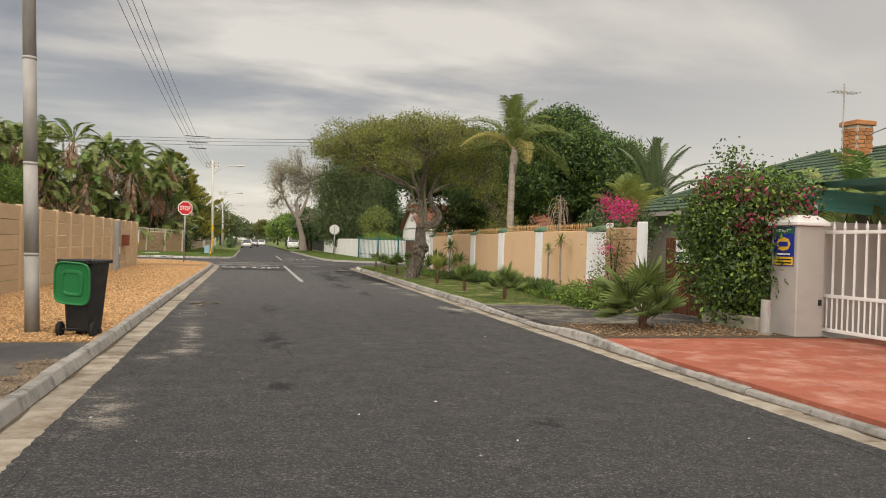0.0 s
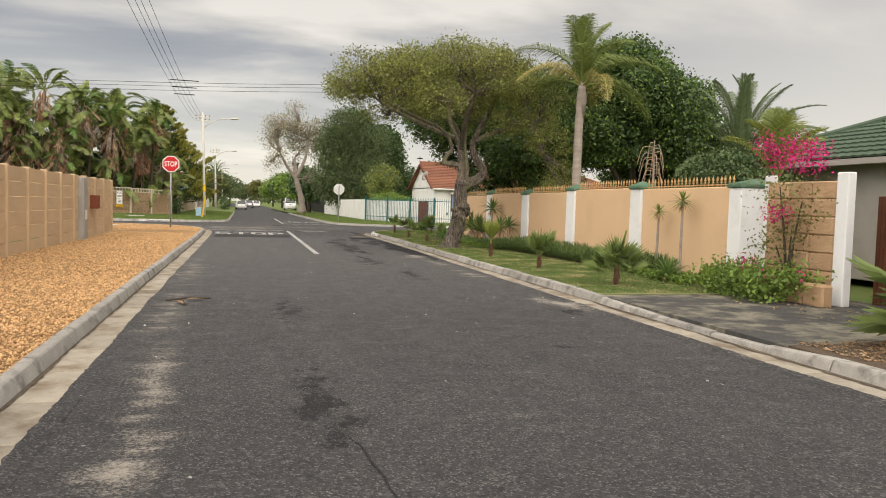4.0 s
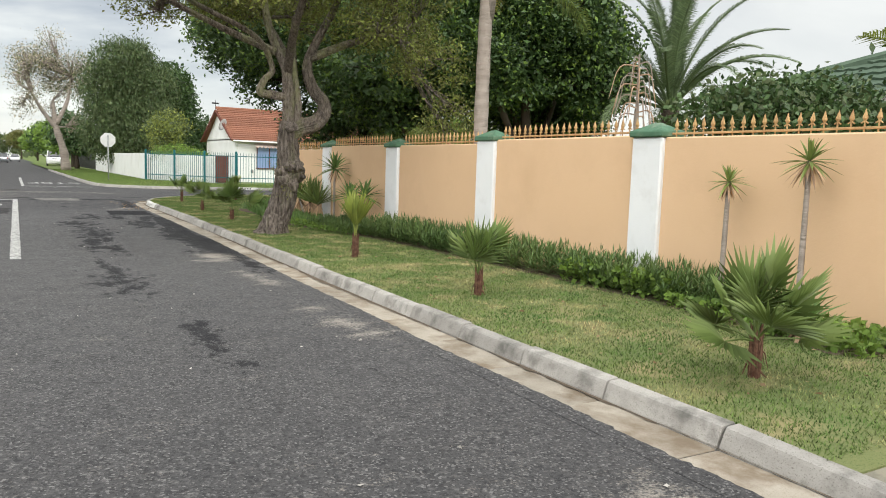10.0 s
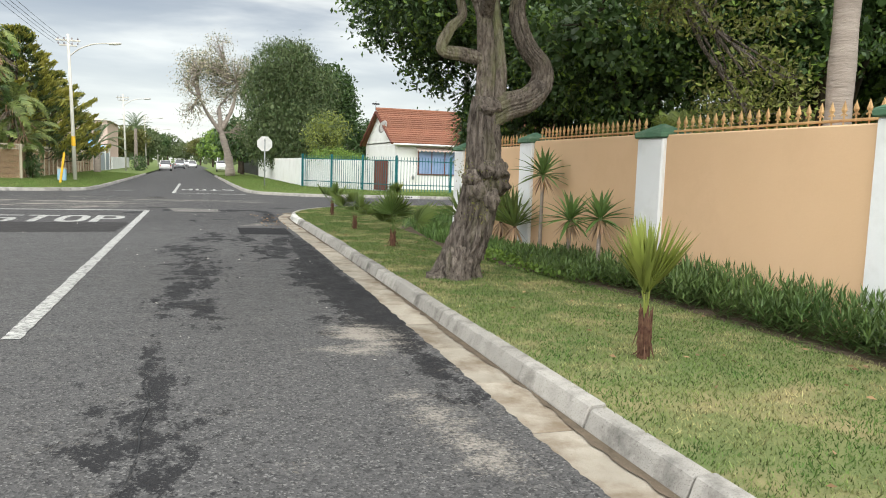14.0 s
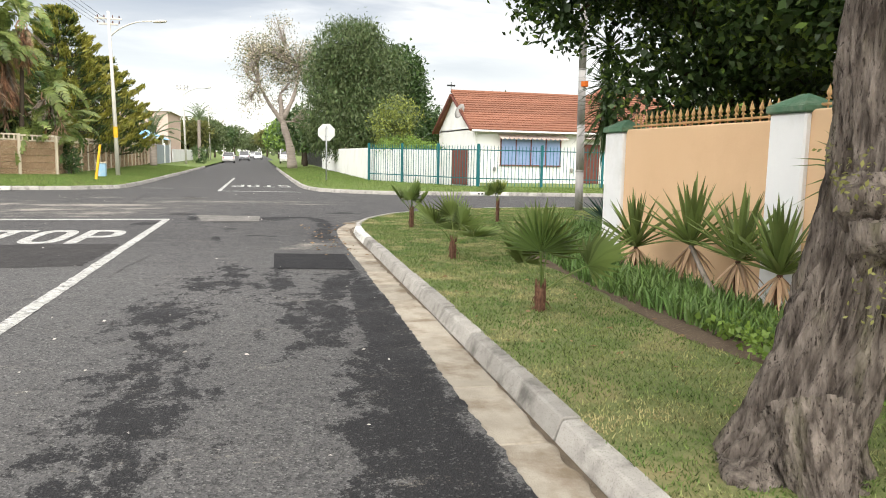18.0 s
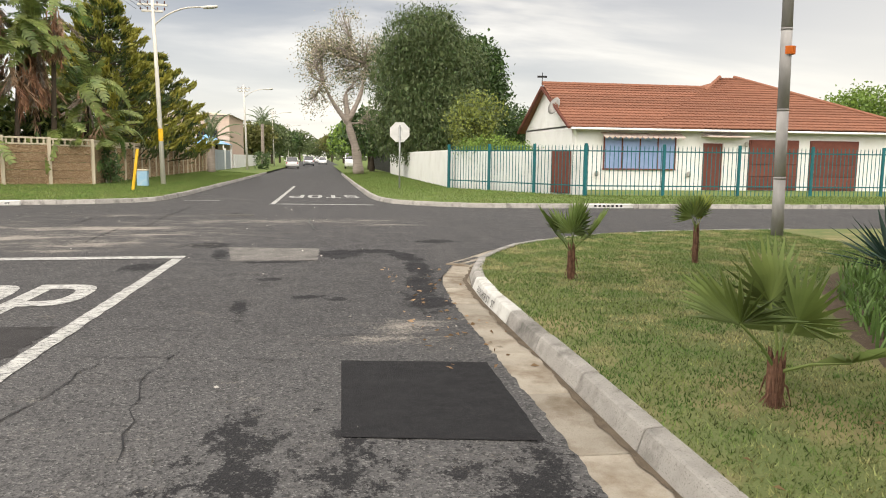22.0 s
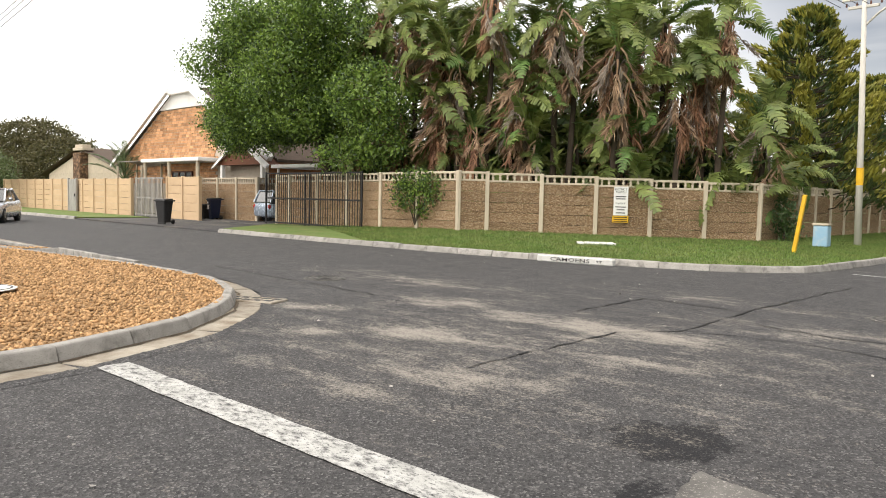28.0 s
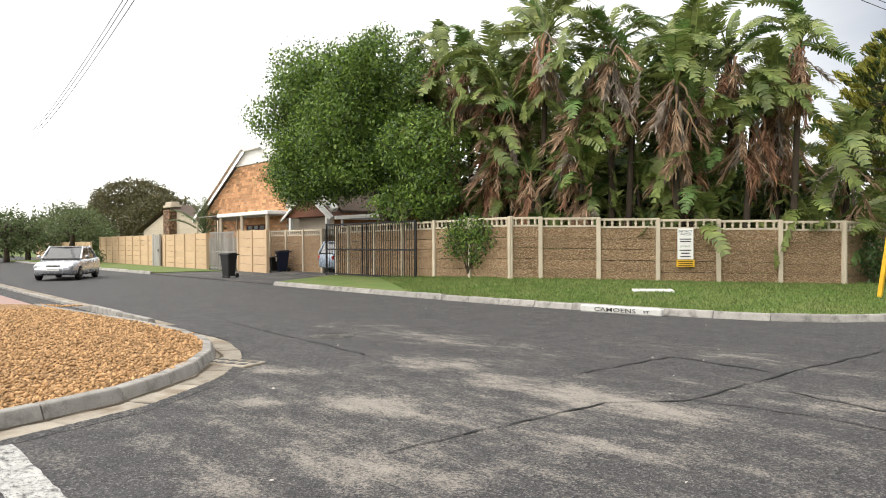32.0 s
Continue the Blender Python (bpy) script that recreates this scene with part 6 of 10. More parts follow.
def wheelie_bin(x, y, z, rz, body, lid_mat, label, open_lid=False, marks=False):
    """A two-wheeled bin, its hinge and wheels on the -y side."""
    t = thing("wheelie_bin", label, "wheelie bin", (x, y, z), rz)
    g = Geo()
    lo, hi, h0, h1 = (0.40, 0.40), (0.52, 0.58), 0.07, 0.98
    vs = []
    for (w, d), zz in ((lo, h0), (((lo[0] + hi[0]) / 2, (lo[1] + hi[1]) / 2), 0.55), (hi, h1)):
        c = 0.05
        vs += [(-w / 2 + c, -d / 2, zz), (w / 2 - c, -d / 2, zz), (w / 2, -d / 2 + c, zz), (w / 2, d / 2 - c, zz), (w / 2 - c, d / 2, zz), (-w / 2 + c, d / 2, zz), (-w / 2, d / 2 - c, zz), (-w / 2, -d / 2 + c, zz)]
    fs = [(a * 8 + k, a * 8 + (k + 1) % 8, a * 8 + 8 + (k + 1) % 8, a * 8 + 8 + k) for a in (0, 1) for k in range(8)] + [tuple(range(7, -1, -1))]
    g.raw(vs, fs)
    # inner skin, so that an open bin is hollow
    iv = [(p[0] * 0.93, p[1] * 0.93, p[2] + (0.03 if p[2] < 0.1 else 0)) for p in vs]
    g.raw(iv, [f[::-1] for f in fs])
    part("body", g, body, t)
    rim = Geo()
    rim.box((0, 0.30, 0.985), (0.57, 0.035, 0.05), 0.012).box((0, -0.31, 0.985), (0.57, 0.05, 0.06), 0.012)
    rim.box((0.27, 0, 0.985), (0.035, 0.60, 0.05), 0.012).box((-0.27, 0, 0.985), (0.035, 0.60, 0.05), 0.012)
    part("rim", rim, body, t)
    part("handle", Geo().tube([(-0.24, -0.40, 1.0), (0.24, -0.40, 1.0)], 0.017, 8), body, t)
    for s in (-1, 1):
        part("handle_bracket", Geo().box((0.22 * s, -0.37, 0.99), (0.03, 0.09, 0.06), 0.008), body, t)
        w = part("wheel", Geo().lathe((0, 0, 0), [(0.06, 0), (0.095, 0.004), (0.10, 0.015), (0.10, 0.05), (0.095, 0.06), (0.06, 0.062)], 18), RUBBER, t, smooth=True, at=pose(0.255 * s - 0.03, -0.24, 0.10, 0, 90, 0))
        part("hub", Geo().lathe((0, 0, 0), [(0.055, -0.004), (0.055, 0.066)], 14), BLACK, w)
    part("axle", Geo().tube([(-0.25, -0.24, 0.10), (0.25, -0.24, 0.10)], 0.012, 6), BLACK, t)
    part("front_foot", Geo().box((0, 0.16, 0.04), (0.38, 0.1, 0.08), 0.015), body, t)
    if open_lid:
        part("lid", bin_lid(0.55, 0.56), lid_mat, t, "bright green lid hanging open", at=pose(0.0, -0.40, 0.71, 97, 3, 0))
    else:
        part("lid", bin_lid(0.55, 0.62), lid_mat, t, at=pose(0, 0.0, 1.05, 177, 0, 0))
    if marks:
        part("mark", Geo().box((0, 0.318, 0.62), (0.2, 0.006, 0.22), 0.002), SIGN_WHITE, t)
        part("mark", Geo().box((0, 0.34, 0.83), (0.16, 0.006, 0.08), 0.002), SIGN_WHITE, t)
    return t


wheelie_bin(-2.06, 11.2, 0.115, -16, BLACK_PLASTIC, GREEN_LID, "black wheelie bin with an open green lid on gravel", True).scale = (0.88, 0.86, 1.03)
wheelie_bin(-25.9, 56.8, 0.06, 205, BLACK_PLASTIC, BLACK_PLASTIC, "black wheelie bin standing on a driveway apron")
wheelie_bin(-29.9, 61.3, 0.1, 175, shade("navy_plastic", (0.012, 0.018, 0.04), (0.015, 0.02, 0.045), rough=0.5), BLACK_PLASTIC, "dark blue wheelie bin with white stickers in a yard", marks=True)
wheelie_bin(-30.8, 61.35, 0.1, 178, BLACK_PLASTIC, BLACK_PLASTIC, "low black bin against a yard wall").scale = (1, 1, 0.7)

# ---- cars ----
def loft(sections):
    """A body through cross-sections: (x, half-widths and heights from the sill up)."""
    g = Geo()
    n = len(sections[0][1])
    vs = []
    for x, prof in sections:
        vs += [(x, -w, z) for w, z in prof] + [(x, w, z) for w, z in reversed(prof)]
    m = 2 * n
    fs = [(a * m + k, a * m + (k + 1) % m, (a + 1) * m + (k + 1) % m, (a + 1) * m + k) for a in range(len(sections) - 1) for k in range(m)]
    fs += [tuple(range(m - 1, -1, -1)), tuple((len(sections) - 1) * m + k for k in range(m))]
    return g.raw(vs, fs)


def car(x, y, rz, paint, label, L=4.5, W=1.76, H=1.44, kind="sedan", z=0.0, tail=False):
    """A car with its nose towards +x."""
    t = thing("car", label, "car", (x, y, z), rz)
    h, hw = H, W / 2
    belt, hood = 0.62 * h, 0.60 * h

    def sec_(f, top, wide, low=0.2):
        return (f * L / 2, [(wide * 0.9, low), (wide * 0.99, low + 0.12), (wide, 0.45), (wide * 0.97, top - 0.06), (wide * 0.86, top)])
    back_top = 0.66 * h if kind == "sedan" else 0.62 * h
    body = loft([sec_(-1.0, back_top - 0.18, hw * 0.78, 0.35), sec_(-0.96, back_top - 0.03, hw * 0.92, 0.28), sec_(-0.7, back_top, hw, 0.2), sec_(-0.3, belt, hw), sec_(0.25, belt, hw), sec_(0.6, hood - 0.05, hw * 0.99), sec_(0.88, hood - 0.16, hw * 0.92, 0.22), sec_(1.0, hood - 0.30, hw * 0.74, 0.3)])
    part("body", body, paint, t, smooth=True)
    r0, r1, r2, r3 = ((-0.72, -0.38, 0.12, 0.46) if kind == "sedan" else (-0.96, -0.84, 0.16, 0.5))

    def cab(f, top, wide):
        return (f * L / 2, [(wide, belt - 0.1), (wide, belt - 0.02), (wide * 0.97, belt + (top - belt) * 0.4), (wide * 0.9, belt + (top - belt) * 0.86), (wide * 0.8, top)])
    part("cabin_glass", loft([cab(r0, belt + 0.02, hw * 0.86), cab(r1, h - 0.02, hw * 0.90), cab(r2, h - 0.02, hw * 0.90), cab(r3, belt + 0.02, hw * 0.88)]), GLASS, t, smooth=False)
    roof = Geo()
    rx0, rx1 = r1 * L / 2 - 0.05, r2 * L / 2 + 0.05
    roof.prism([(rx0, -hw * 0.74), (rx1, -hw * 0.72), (rx1 + 0.05, 0), (rx1, hw * 0.72), (rx0, hw * 0.74), (rx0 - 0.05, 0)], h - 0.05, h)
    part("roof", roof, paint, t)
    for s in (-1, 1):
        for xa, za, xb, zb in ((r3 * L / 2 + 0.02, belt, r2 * L / 2, h - 0.03), (r0 * L / 2 - 0.02, belt, r1 * L / 2, h - 0.03), (-0.14 * L / 2, belt, -0.14 * L / 2, h - 0.04)):
            part("pillar", Geo().tube([(xa, s * hw * 0.89, za), (xb, s * hw * 0.76, zb)], 0.045, 6), paint, t)
        part("mirror", Geo().lathe((r3 * L / 2 - 0.25, s * (hw + 0.08), belt + 0.02), [(0.03, 0), (0.08, 0.03), (0.09, 0.09), (0.05, 0.13)], 8), paint, t, smooth=True)
        part("headlight", Geo().box((L / 2 * 0.93, s * hw * 0.66, hood - 0.26), (0.2, hw * 0.42, 0.15), 0.05, rz=-s * 18), LAMP_CLEAR, t)
        part("tail_light", Geo().box((-L / 2 * 0.965, s * hw * 0.70, back_top - 0.2), (0.12, hw * 0.36, 0.2), 0.04, rz=s * 14), LAMP_RED, t)
        for f in (-0.60, 0.62):
            w = part("wheel", Geo().lathe((0, 0, 0), [(0.19, 0.0), (0.29, 0.0), (0.31, 0.03), (0.31, 0.16), (0.29, 0.19), (0.19, 0.19)], 20), RUBBER, t, smooth=True, at=pose(f * L / 2, s * (hw - 0.2) - (0.0 if s > 0 else 0.0), 0.31, -90 * s, 0, 0))
            part("rim", Geo().lathe((0, 0, 0), [(0.19, 0.03), (0.2, 0.192), (0.16, 0.185), (0.05, 0.195), (0.02, 0.2)], 14), GALV, w, smooth=True)
    part("grille", Geo().box((L / 2 * 0.975, 0, hood - 0.30), (0.06, hw * 0.62, 0.17), 0.03), BLACK, t)
    for k in (-0.05, 0, 0.05):
        part("grille_bar", Geo().box((L / 2 * 0.975 + 0.032, 0, hood - 0.30 + k), (0.012, hw * 0.58, 0.014), 0.004), GALV, t)
    part("bumper_grille", Geo().box((L / 2 * 0.985, 0, 0.33), (0.05, hw * 1.1, 0.12), 0.03), BLACK, t)
    part("number_plate", Geo().box((L / 2 * 1.0, 0, 0.46), (0.02, 0.48, 0.11), 0.006), SIGN_WHITE, t)
    part("number_plate", Geo().box((-L / 2 * 0.985, 0, back_top - 0.24), (0.02, 0.48, 0.11), 0.006), YELLOW if tail else SIGN_WHITE, t)
    part("windscreen_wiper", Geo().tube([(r3 * L / 2 - 0.02, -0.3, belt + 0.03), (r3 * L / 2 - 0.2, 0.2, belt + 0.12)], 0.008, 4), BLACK, t)
    return t


car(-31.4, 51.7, -27, CAR_SILVER, "silver sedan car on the side street")
car(-25.95, 63.5, 89, CAR_BLUE, "pale blue hatchback parked in a yard", 3.9, 1.66, 1.5, "hatch", 0.1)
car(0.7, 132, 92, CAR_WHITE, "white hatchback with red tail lights at the far kerb", 3.9, 1.66, 1.45, "hatch")
car(2.3, 160, 91, CAR_SILVER, "silver pickup far down the road", 4.6, 1.75, 1.6, "hatch")
car(4.6, 190, 270, CAR_WHITE, "white car far down the road", 4.3, 1.7, 1.5, "hatch")
car(8.1, 126, 268, CAR_WHITE, "white van parked on the far verge", 4.8, 1.85, 1.95, "hatch", 0.15)
car(3.4, 240, 91, CAR_WHITE, "pale car in the distance", 4.3, 1.7, 1.5, "sedan")


def tiled_slope(parent, a, b, c, d, mat, cols, rows, thick=0.035):
    """A roof slope a, b (eave) to c, d (ridge): rows of tiles, joined by courses, each course a piece that overlaps the one below."""
    A, B, C, D = (Vector(p) for p in (a, b, c, d))
    nrm = (B - A).cross(D - A).normalized()
    for r in range(rows):
        t0, t1 = r / rows, (r + 1.12) / rows
        g = Geo()
        l0, r0_ = A.lerp(D, t0), B.lerp(C, t0)
        l1, r1_ = A.lerp(D, min(t1, 1)), B.lerp(C, min(t1, 1))
        n = max(2, cols)
        vs, fs = [], []
        for i in range(n * 2 + 1):
            s = i / (n * 2)
            wave = nrm * (0.022 if i % 2 else 0.0)
            vs += [l0.lerp(r0_, s) + wave + nrm * (thick + 0.01), l1.lerp(r1_, s) + wave, l0.lerp(r0_, s) + wave]
        for i in range(n * 2):
            o = i * 3
            fs += [(o, o + 3, o + 4, o + 1), (o + 2, o + 5, o + 3, o)]
        part("tile_course", g.raw(vs, fs), mat, parent)
    return parent


def window(parent, x, y, z, w, h, axis="x", frame_mat=None, fill=GLASS, panes=3, face=-1):
    """A framed window in a wall: axis x: lies along x and faces face * y."""
    rz = 0 if axis == "x" else 90
    base = part("window", Geo().box((0, 0, 0), (w, 0.06, h), 0.0), fill, parent, at=pose(x, y, z, 0, 0, rz))
    fm = frame_mat or BROWN_WOOD
    for s in (-1, 1):
        part("frame", Geo().box((0, 0.04 * face, s * h / 2), (w + 0.1, 0.07, 0.07), 0.008), fm, base)
    for k in range(panes + 1):
        part("mullion", Geo().box((-w / 2 + w * k / panes, 0.04 * face, 0), (0.055, 0.07, h - 0.07), 0.006), fm, base)
    return base


# ---- white house with the terracotta roof ----
wh = thing("white_house", "white plastered bungalow with a terracotta tile roof", "house", (0, 0, 0.1))
fy = 66.9
part("wall", Geo().box((24.5, fy + 4.0, 1.5), (17.4, 8.0, 3.0), 0.02), WHITE_WALL, wh)
gab = Geo().raw([(15.8, fy, 2.9), (15.8, fy + 8, 2.9), (15.8, fy + 4, 5.15), (16.0, fy, 2.9), (16.0, fy + 8, 2.9), (16.0, fy + 4, 5.15)], [(0, 2, 1), (3, 4, 5), (0, 3, 5, 2), (1, 2, 5, 4), (0, 1, 4, 3)])
part("gable", gab, WHITE_WALL, wh)
roof = part("roof", Geo().raw([(15.6, fy - 0.5, 2.83), (33.6, fy - 0.5, 2.83), (33.6, fy + 11.0, 2.83), (15.6, fy + 8.5, 2.83), (15.6, fy + 4, 5.1), (24.4, fy + 4, 5.1), (26.0, fy + 5.4, 5.8), (26.6, fy + 5.4, 5.8)], [(0, 1, 7, 6, 5, 4), (1, 2, 7), (2, 3, 4, 5, 6, 7)]), TERRACOTTA, wh)
tiled_slope(roof, (15.5, fy - 0.55, 2.88), (22.0, fy - 0.55, 2.88), (25.0, fy + 4, 5.2), (15.5, fy + 4, 5.2), TERRACOTTA, 40, 16)
tiled_slope(roof, (19.4, fy - 0.55, 2.92), (33.8, fy - 0.55, 2.92), (26.7, fy + 5.4, 5.93), (25.9, fy + 5.4, 5.93), TERRACOTTA, 52, 21)
tiled_slope(roof, (33.8, fy - 0.55, 2.92), (33.8, fy + 11.2, 2.92), (26.75, fy + 5.4, 5.93), (26.7, fy + 5.4, 5.93), TERRACOTTA, 36, 18)
part("hip_cap", Geo().tube([(33.8, fy - 0.55, 2.98), (26.7, fy + 5.4, 5.99)], 0.1, 8), TERRACOTTA, roof)
part("hip_cap", Geo().tube([(24.2, fy + 3.7, 5.05), (25.9, fy + 5.4, 5.97)], 0.1, 8), TERRACOTTA, roof)
part("ridge_cap", Geo().tube([(15.5, fy + 4, 5.22), (24.6, fy + 4, 5.22)], 0.11, 8), TERRACOTTA, roof)
part("barge_board", Geo().tube([(15.5, fy - 0.5, 2.86), (15.5, fy + 4, 5.02)], 0.09, 4), GARAGE, roof)
part("barge_board", Geo().tube([(15.5, fy + 8.5, 2.86), (15.5, fy + 4, 5.02)], 0.09, 4), GARAGE, roof)
part("gutter", Geo().box((24.5, fy - 0.58, 2.82), (17.9, 0.12, 0.1), 0.02), WHITE_METAL, roof)
part("downpipe", Geo().tube([(15.75, fy - 0.5, 2.8), (15.95, fy - 0.08, 2.5), (15.95, fy - 0.08, 0.1)], 0.045, 8), WHITE_METAL, wh)
window(wh, 19.1, fy - 0.02, 1.75, 3.5, 1.5, fill=CURTAIN, panes=4, frame_mat=GARAGE)
for i in range(15):
    aw = Geo()
    x = 17.15 + i * 0.265
    aw.raw([(x, fy - 0.02, 2.68), (x + 0.25, fy - 0.02, 2.68), (x + 0.25, fy - 0.55, 2.48), (x, fy - 0.55, 2.48), (x + 0.125, fy - 0.56, 2.38)], [(0, 3, 2, 1), (3, 4, 2)])
    part("awning_strip", aw, shade("awning_stripe", (0.55, 0.42, 0.38), (0.62, 0.55, 0.5), rough=0.9), wh, "faded striped awning")
part("door", Geo().box((22.75, fy - 0.03, 1.15), (0.95, 0.06, 2.2), 0.01), GARAGE, wh)
part("security_gate", Geo().box((23.7, fy - 0.05, 1.15), (0.9, 0.04, 2.2), 0.01), WHITE_METAL, wh)
part("porch_awning", Geo().box((23.2, fy - 0.35, 2.55), (2.1, 0.75, 0.08), 0.02), shade("awning_stripe", (0.5, 0.4, 0.36)), wh)
for x in (25.9, 29.1):
    gd = part("garage_door", Geo().box((x, fy - 0.03, 1.25), (2.6, 0.06, 2.4), 0.01), GARAGE, wh)
    for k in range(4):
        part("door_panel", Geo().box((x, fy - 0.075, 0.4 + k * 0.58), (2.45, 0.03, 0.52), 0.012), GARAGE, gd)
for x in (21.55, 24.42, 17.0):
    part("wall_lamp", Geo().lathe((x, fy - 0.12, 0.65 if x != 24.42 else 2.1), [(0.03, 0), (0.09, 0.05), (0.1, 0.18), (0.04, 0.26)], 8), GALV, wh)
dish = Geo().lathe((0, 0, 0), [(0.02, 0), (0.25, 0.05), (0.42, 0.14), (0.43, 0.15), (0.25, 0.07), (0.02, 0.03)], 16)
part("satellite_dish", dish, GALV, wh, smooth=True, at=pose(15.55, fy + 1.7, 3.9, 0, -70, 20))
vane = Geo().tube([(15.5, fy + 4, 5.1), (15.5, fy + 4, 5.75)], 0.02, 5).box((15.5, fy + 4, 5.55), (0.5, 0.02, 0.1))
part("weather_vane", vane, BLACK, wh)
gtd = thing("brown_garden_door", "dark brown wooden garden door in a white wall", "door", (13.70, 61.92, 0.12), 33)
part("leaf", Geo().box((0, 0, 0.92), (0.06, 0.95, 1.66), 0.01), GARAGE, gtd)


# ---- house with the dark tiled roof on the left ----
lh = thing("tan_house", "tan plastered house with a dark brown tiled hip roof", "house", (0, 0, 0.1))
part("wall", Geo().box((-12.6, 12.6, 1.35), (8.0, 17.6, 2.7), 0.02), HOUSE_TAN, lh)
rf = part("roof", Geo().raw([(-8.0, 22.2, 2.78), (-17.2, 22.2, 2.78), (-17.2, 3.0, 2.78), (-8.0, 3.0, 2.78), (-12.6, 17.6, 4.55), (-12.6, 7.6, 4.55)], [(0, 4, 5, 3), (1, 2, 5, 4), (0, 1, 4), (2, 3, 5), (0, 3, 2, 1)]), DARK_TILE, lh)
tiled_slope(rf, (-7.95, 3.0, 2.86), (-7.95, 22.25, 2.86), (-12.6, 17.6, 4.66), (-12.6, 7.6, 4.66), DARK_TILE, 70, 15)
tiled_slope(rf, (-7.95, 22.25, 2.86), (-17.2, 22.25, 2.86), (-12.65, 17.6, 4.66), (-12.6, 17.6, 4.66), DARK_TILE, 34, 15)
part("hip_cap", Geo().tube([(-7.95, 22.25, 2.92), (-12.6, 17.6, 4.72)], 0.09, 7), DARK_TILE, rf)
part("fascia", Geo().box((-8.02, 12.6, 2.74), (0.05, 19.2, 0.16), 0.01), POST_CREAM, rf)
part("gutter", Geo().sweep([(-7.92, 3.0, 2.78), (-7.92, 22.3, 2.78)], [(-0.06, 0.05), (-0.05, -0.04), (0.0, -0.06), (0.06, -0.03), (0.07, 0.06), (0.05, 0.06), (0.0, -0.03)]), WHITE_METAL, rf)
window(lh, -8.58, 17.4, 2.3, 1.6, 0.42, "y", fill=GLASS, panes=2, face=-1, frame_mat=FASCIA_WOOD)
part("downpipe", Geo().tube([(-7.95, 18.6, 2.75), (-8.45, 18.7, 2.5), (-8.5, 18.7, 0.1)], 0.05, 8), POST_CREAM, lh)
part("porch_wall", Geo().box((-7.2, 18.9, 1.35), (2.2, 0.2, 2.7), 0.01), HOUSE_TAN, lh)
cp = thing("carport", "timber-edged carport roof with corrugated sheeting", "carport", (0, 0, 0.1))
part("fascia", Geo().box((-4.88, 6.7, 3.25), (0.05, 6.4, 0.22), 0.008), FASCIA_WOOD, cp)
part("fascia", Geo().box((-8.16, 9.88, 3.25), (6.6, 0.05, 0.22), 0.008), FASCIA_WOOD, cp)
cg = Geo()
n = 80
cg.raw([(-11.4 + 6.62 * i / n, y, 3.38 + 0.022 * (i % 2)) for y in (3.4, 9.95) for i in range(n + 1)], [(i, i + 1, n + 2 + i, n + 1 + i) for i in range(n)])
part("corrugated_sheet", cg, shade("zinc_sheet", (0.30, 0.27, 0.25), (0.22, 0.2, 0.185), rough=0.6, metal=0.4, stain=(0.2, 0.1, 0.06), stscale=1.5, stamt=0.5), cp)
part("post", Geo().cyl((-6.05, 9.6, 0), 0.06, 3.16, 12), POST_CREAM, cp, smooth=True)

# ---- green-roofed house on the right, its chimney and shade net ----
gh = thing("green_roof_house", "grey house with a green tiled hip roof", "house", (0, 0, 0.1))
HX, HY = 13.1, 24.6
part("wall", Geo().box((HX + 4.8, HY - 6.8, 1.35), (8.5, 12.6, 2.7), 0.02), GREY_PLASTER, gh)
gr = part("roof", Geo().raw([(HX, HY, 2.66), (HX + 9.6, HY, 2.66), (HX + 9.6, HY - 13.8, 2.66), (HX, HY - 13.8, 2.66), (HX + 4.8, HY - 4.8, 4.6), (HX + 4.8, HY - 9, 4.6)], [(0, 4, 1), (1, 4, 5, 2), (2, 5, 3), (0, 3, 5, 4), (0, 1, 2, 3)]), GREEN_TILE, gh)
tiled_slope(gr, (HX - 0.05, HY + 0.05, 2.74), (HX - 0.05, HY - 13.85, 2.74), (HX + 4.8, HY - 9, 4.72), (HX + 4.8, HY - 4.8, 4.72), GREEN_TILE, 50, 14)
tiled_slope(gr, (HX + 9.65, HY + 0.05, 2.74), (HX - 0.05, HY + 0.05, 2.74), (HX + 4.8, HY - 4.8, 4.72), (HX + 4.85, HY - 4.8, 4.72), GREEN_TILE, 34, 14)
part("hip_cap", Geo().tube([(HX - 0.05, HY + 0.05, 2.8), (HX + 4.8, HY - 4.8, 4.78)], 0.09, 7), GREEN_TILE, gr)
part("fascia", Geo().box((HX - 0.02, HY - 6.9, 2.66), (0.06, 13.9, 0.14), 0.01), GREY_PLASTER, gr)
part("fascia", Geo().box((HX + 4.8, HY + 0.04, 2.66), (9.7, 0.06, 0.18), 0.01), WHITE_METAL, gr)
CX, CY = 16.8, 17.6
chim = part("chimney", Geo().box((CX, CY, 4.2), (0.56, 0.56, 2.0), 0.02), MORTAR, gh)
for k in range(12):
    o = 0.1 if k % 2 else 0.0
    for i in range(2):
        part("brick", Geo().box((CX - 0.16 + i * 0.25 + o * 0.6, CY - 0.29, 3.78 + k * 0.115), (0.23, 0.03, 0.1), 0.006), BRICK_ORANGE, chim)
        part("brick", Geo().box((CX - 0.29, CY - 0.16 + i * 0.25 + o * 0.6, 3.78 + k * 0.115), (0.03, 0.23, 0.1), 0.006), BRICK_ORANGE, chim)
part("chimney_cap", Geo().box((CX, CY, 5.24), (0.68, 0.68, 0.14), 0.02), BRICK_ORANGE, gh)
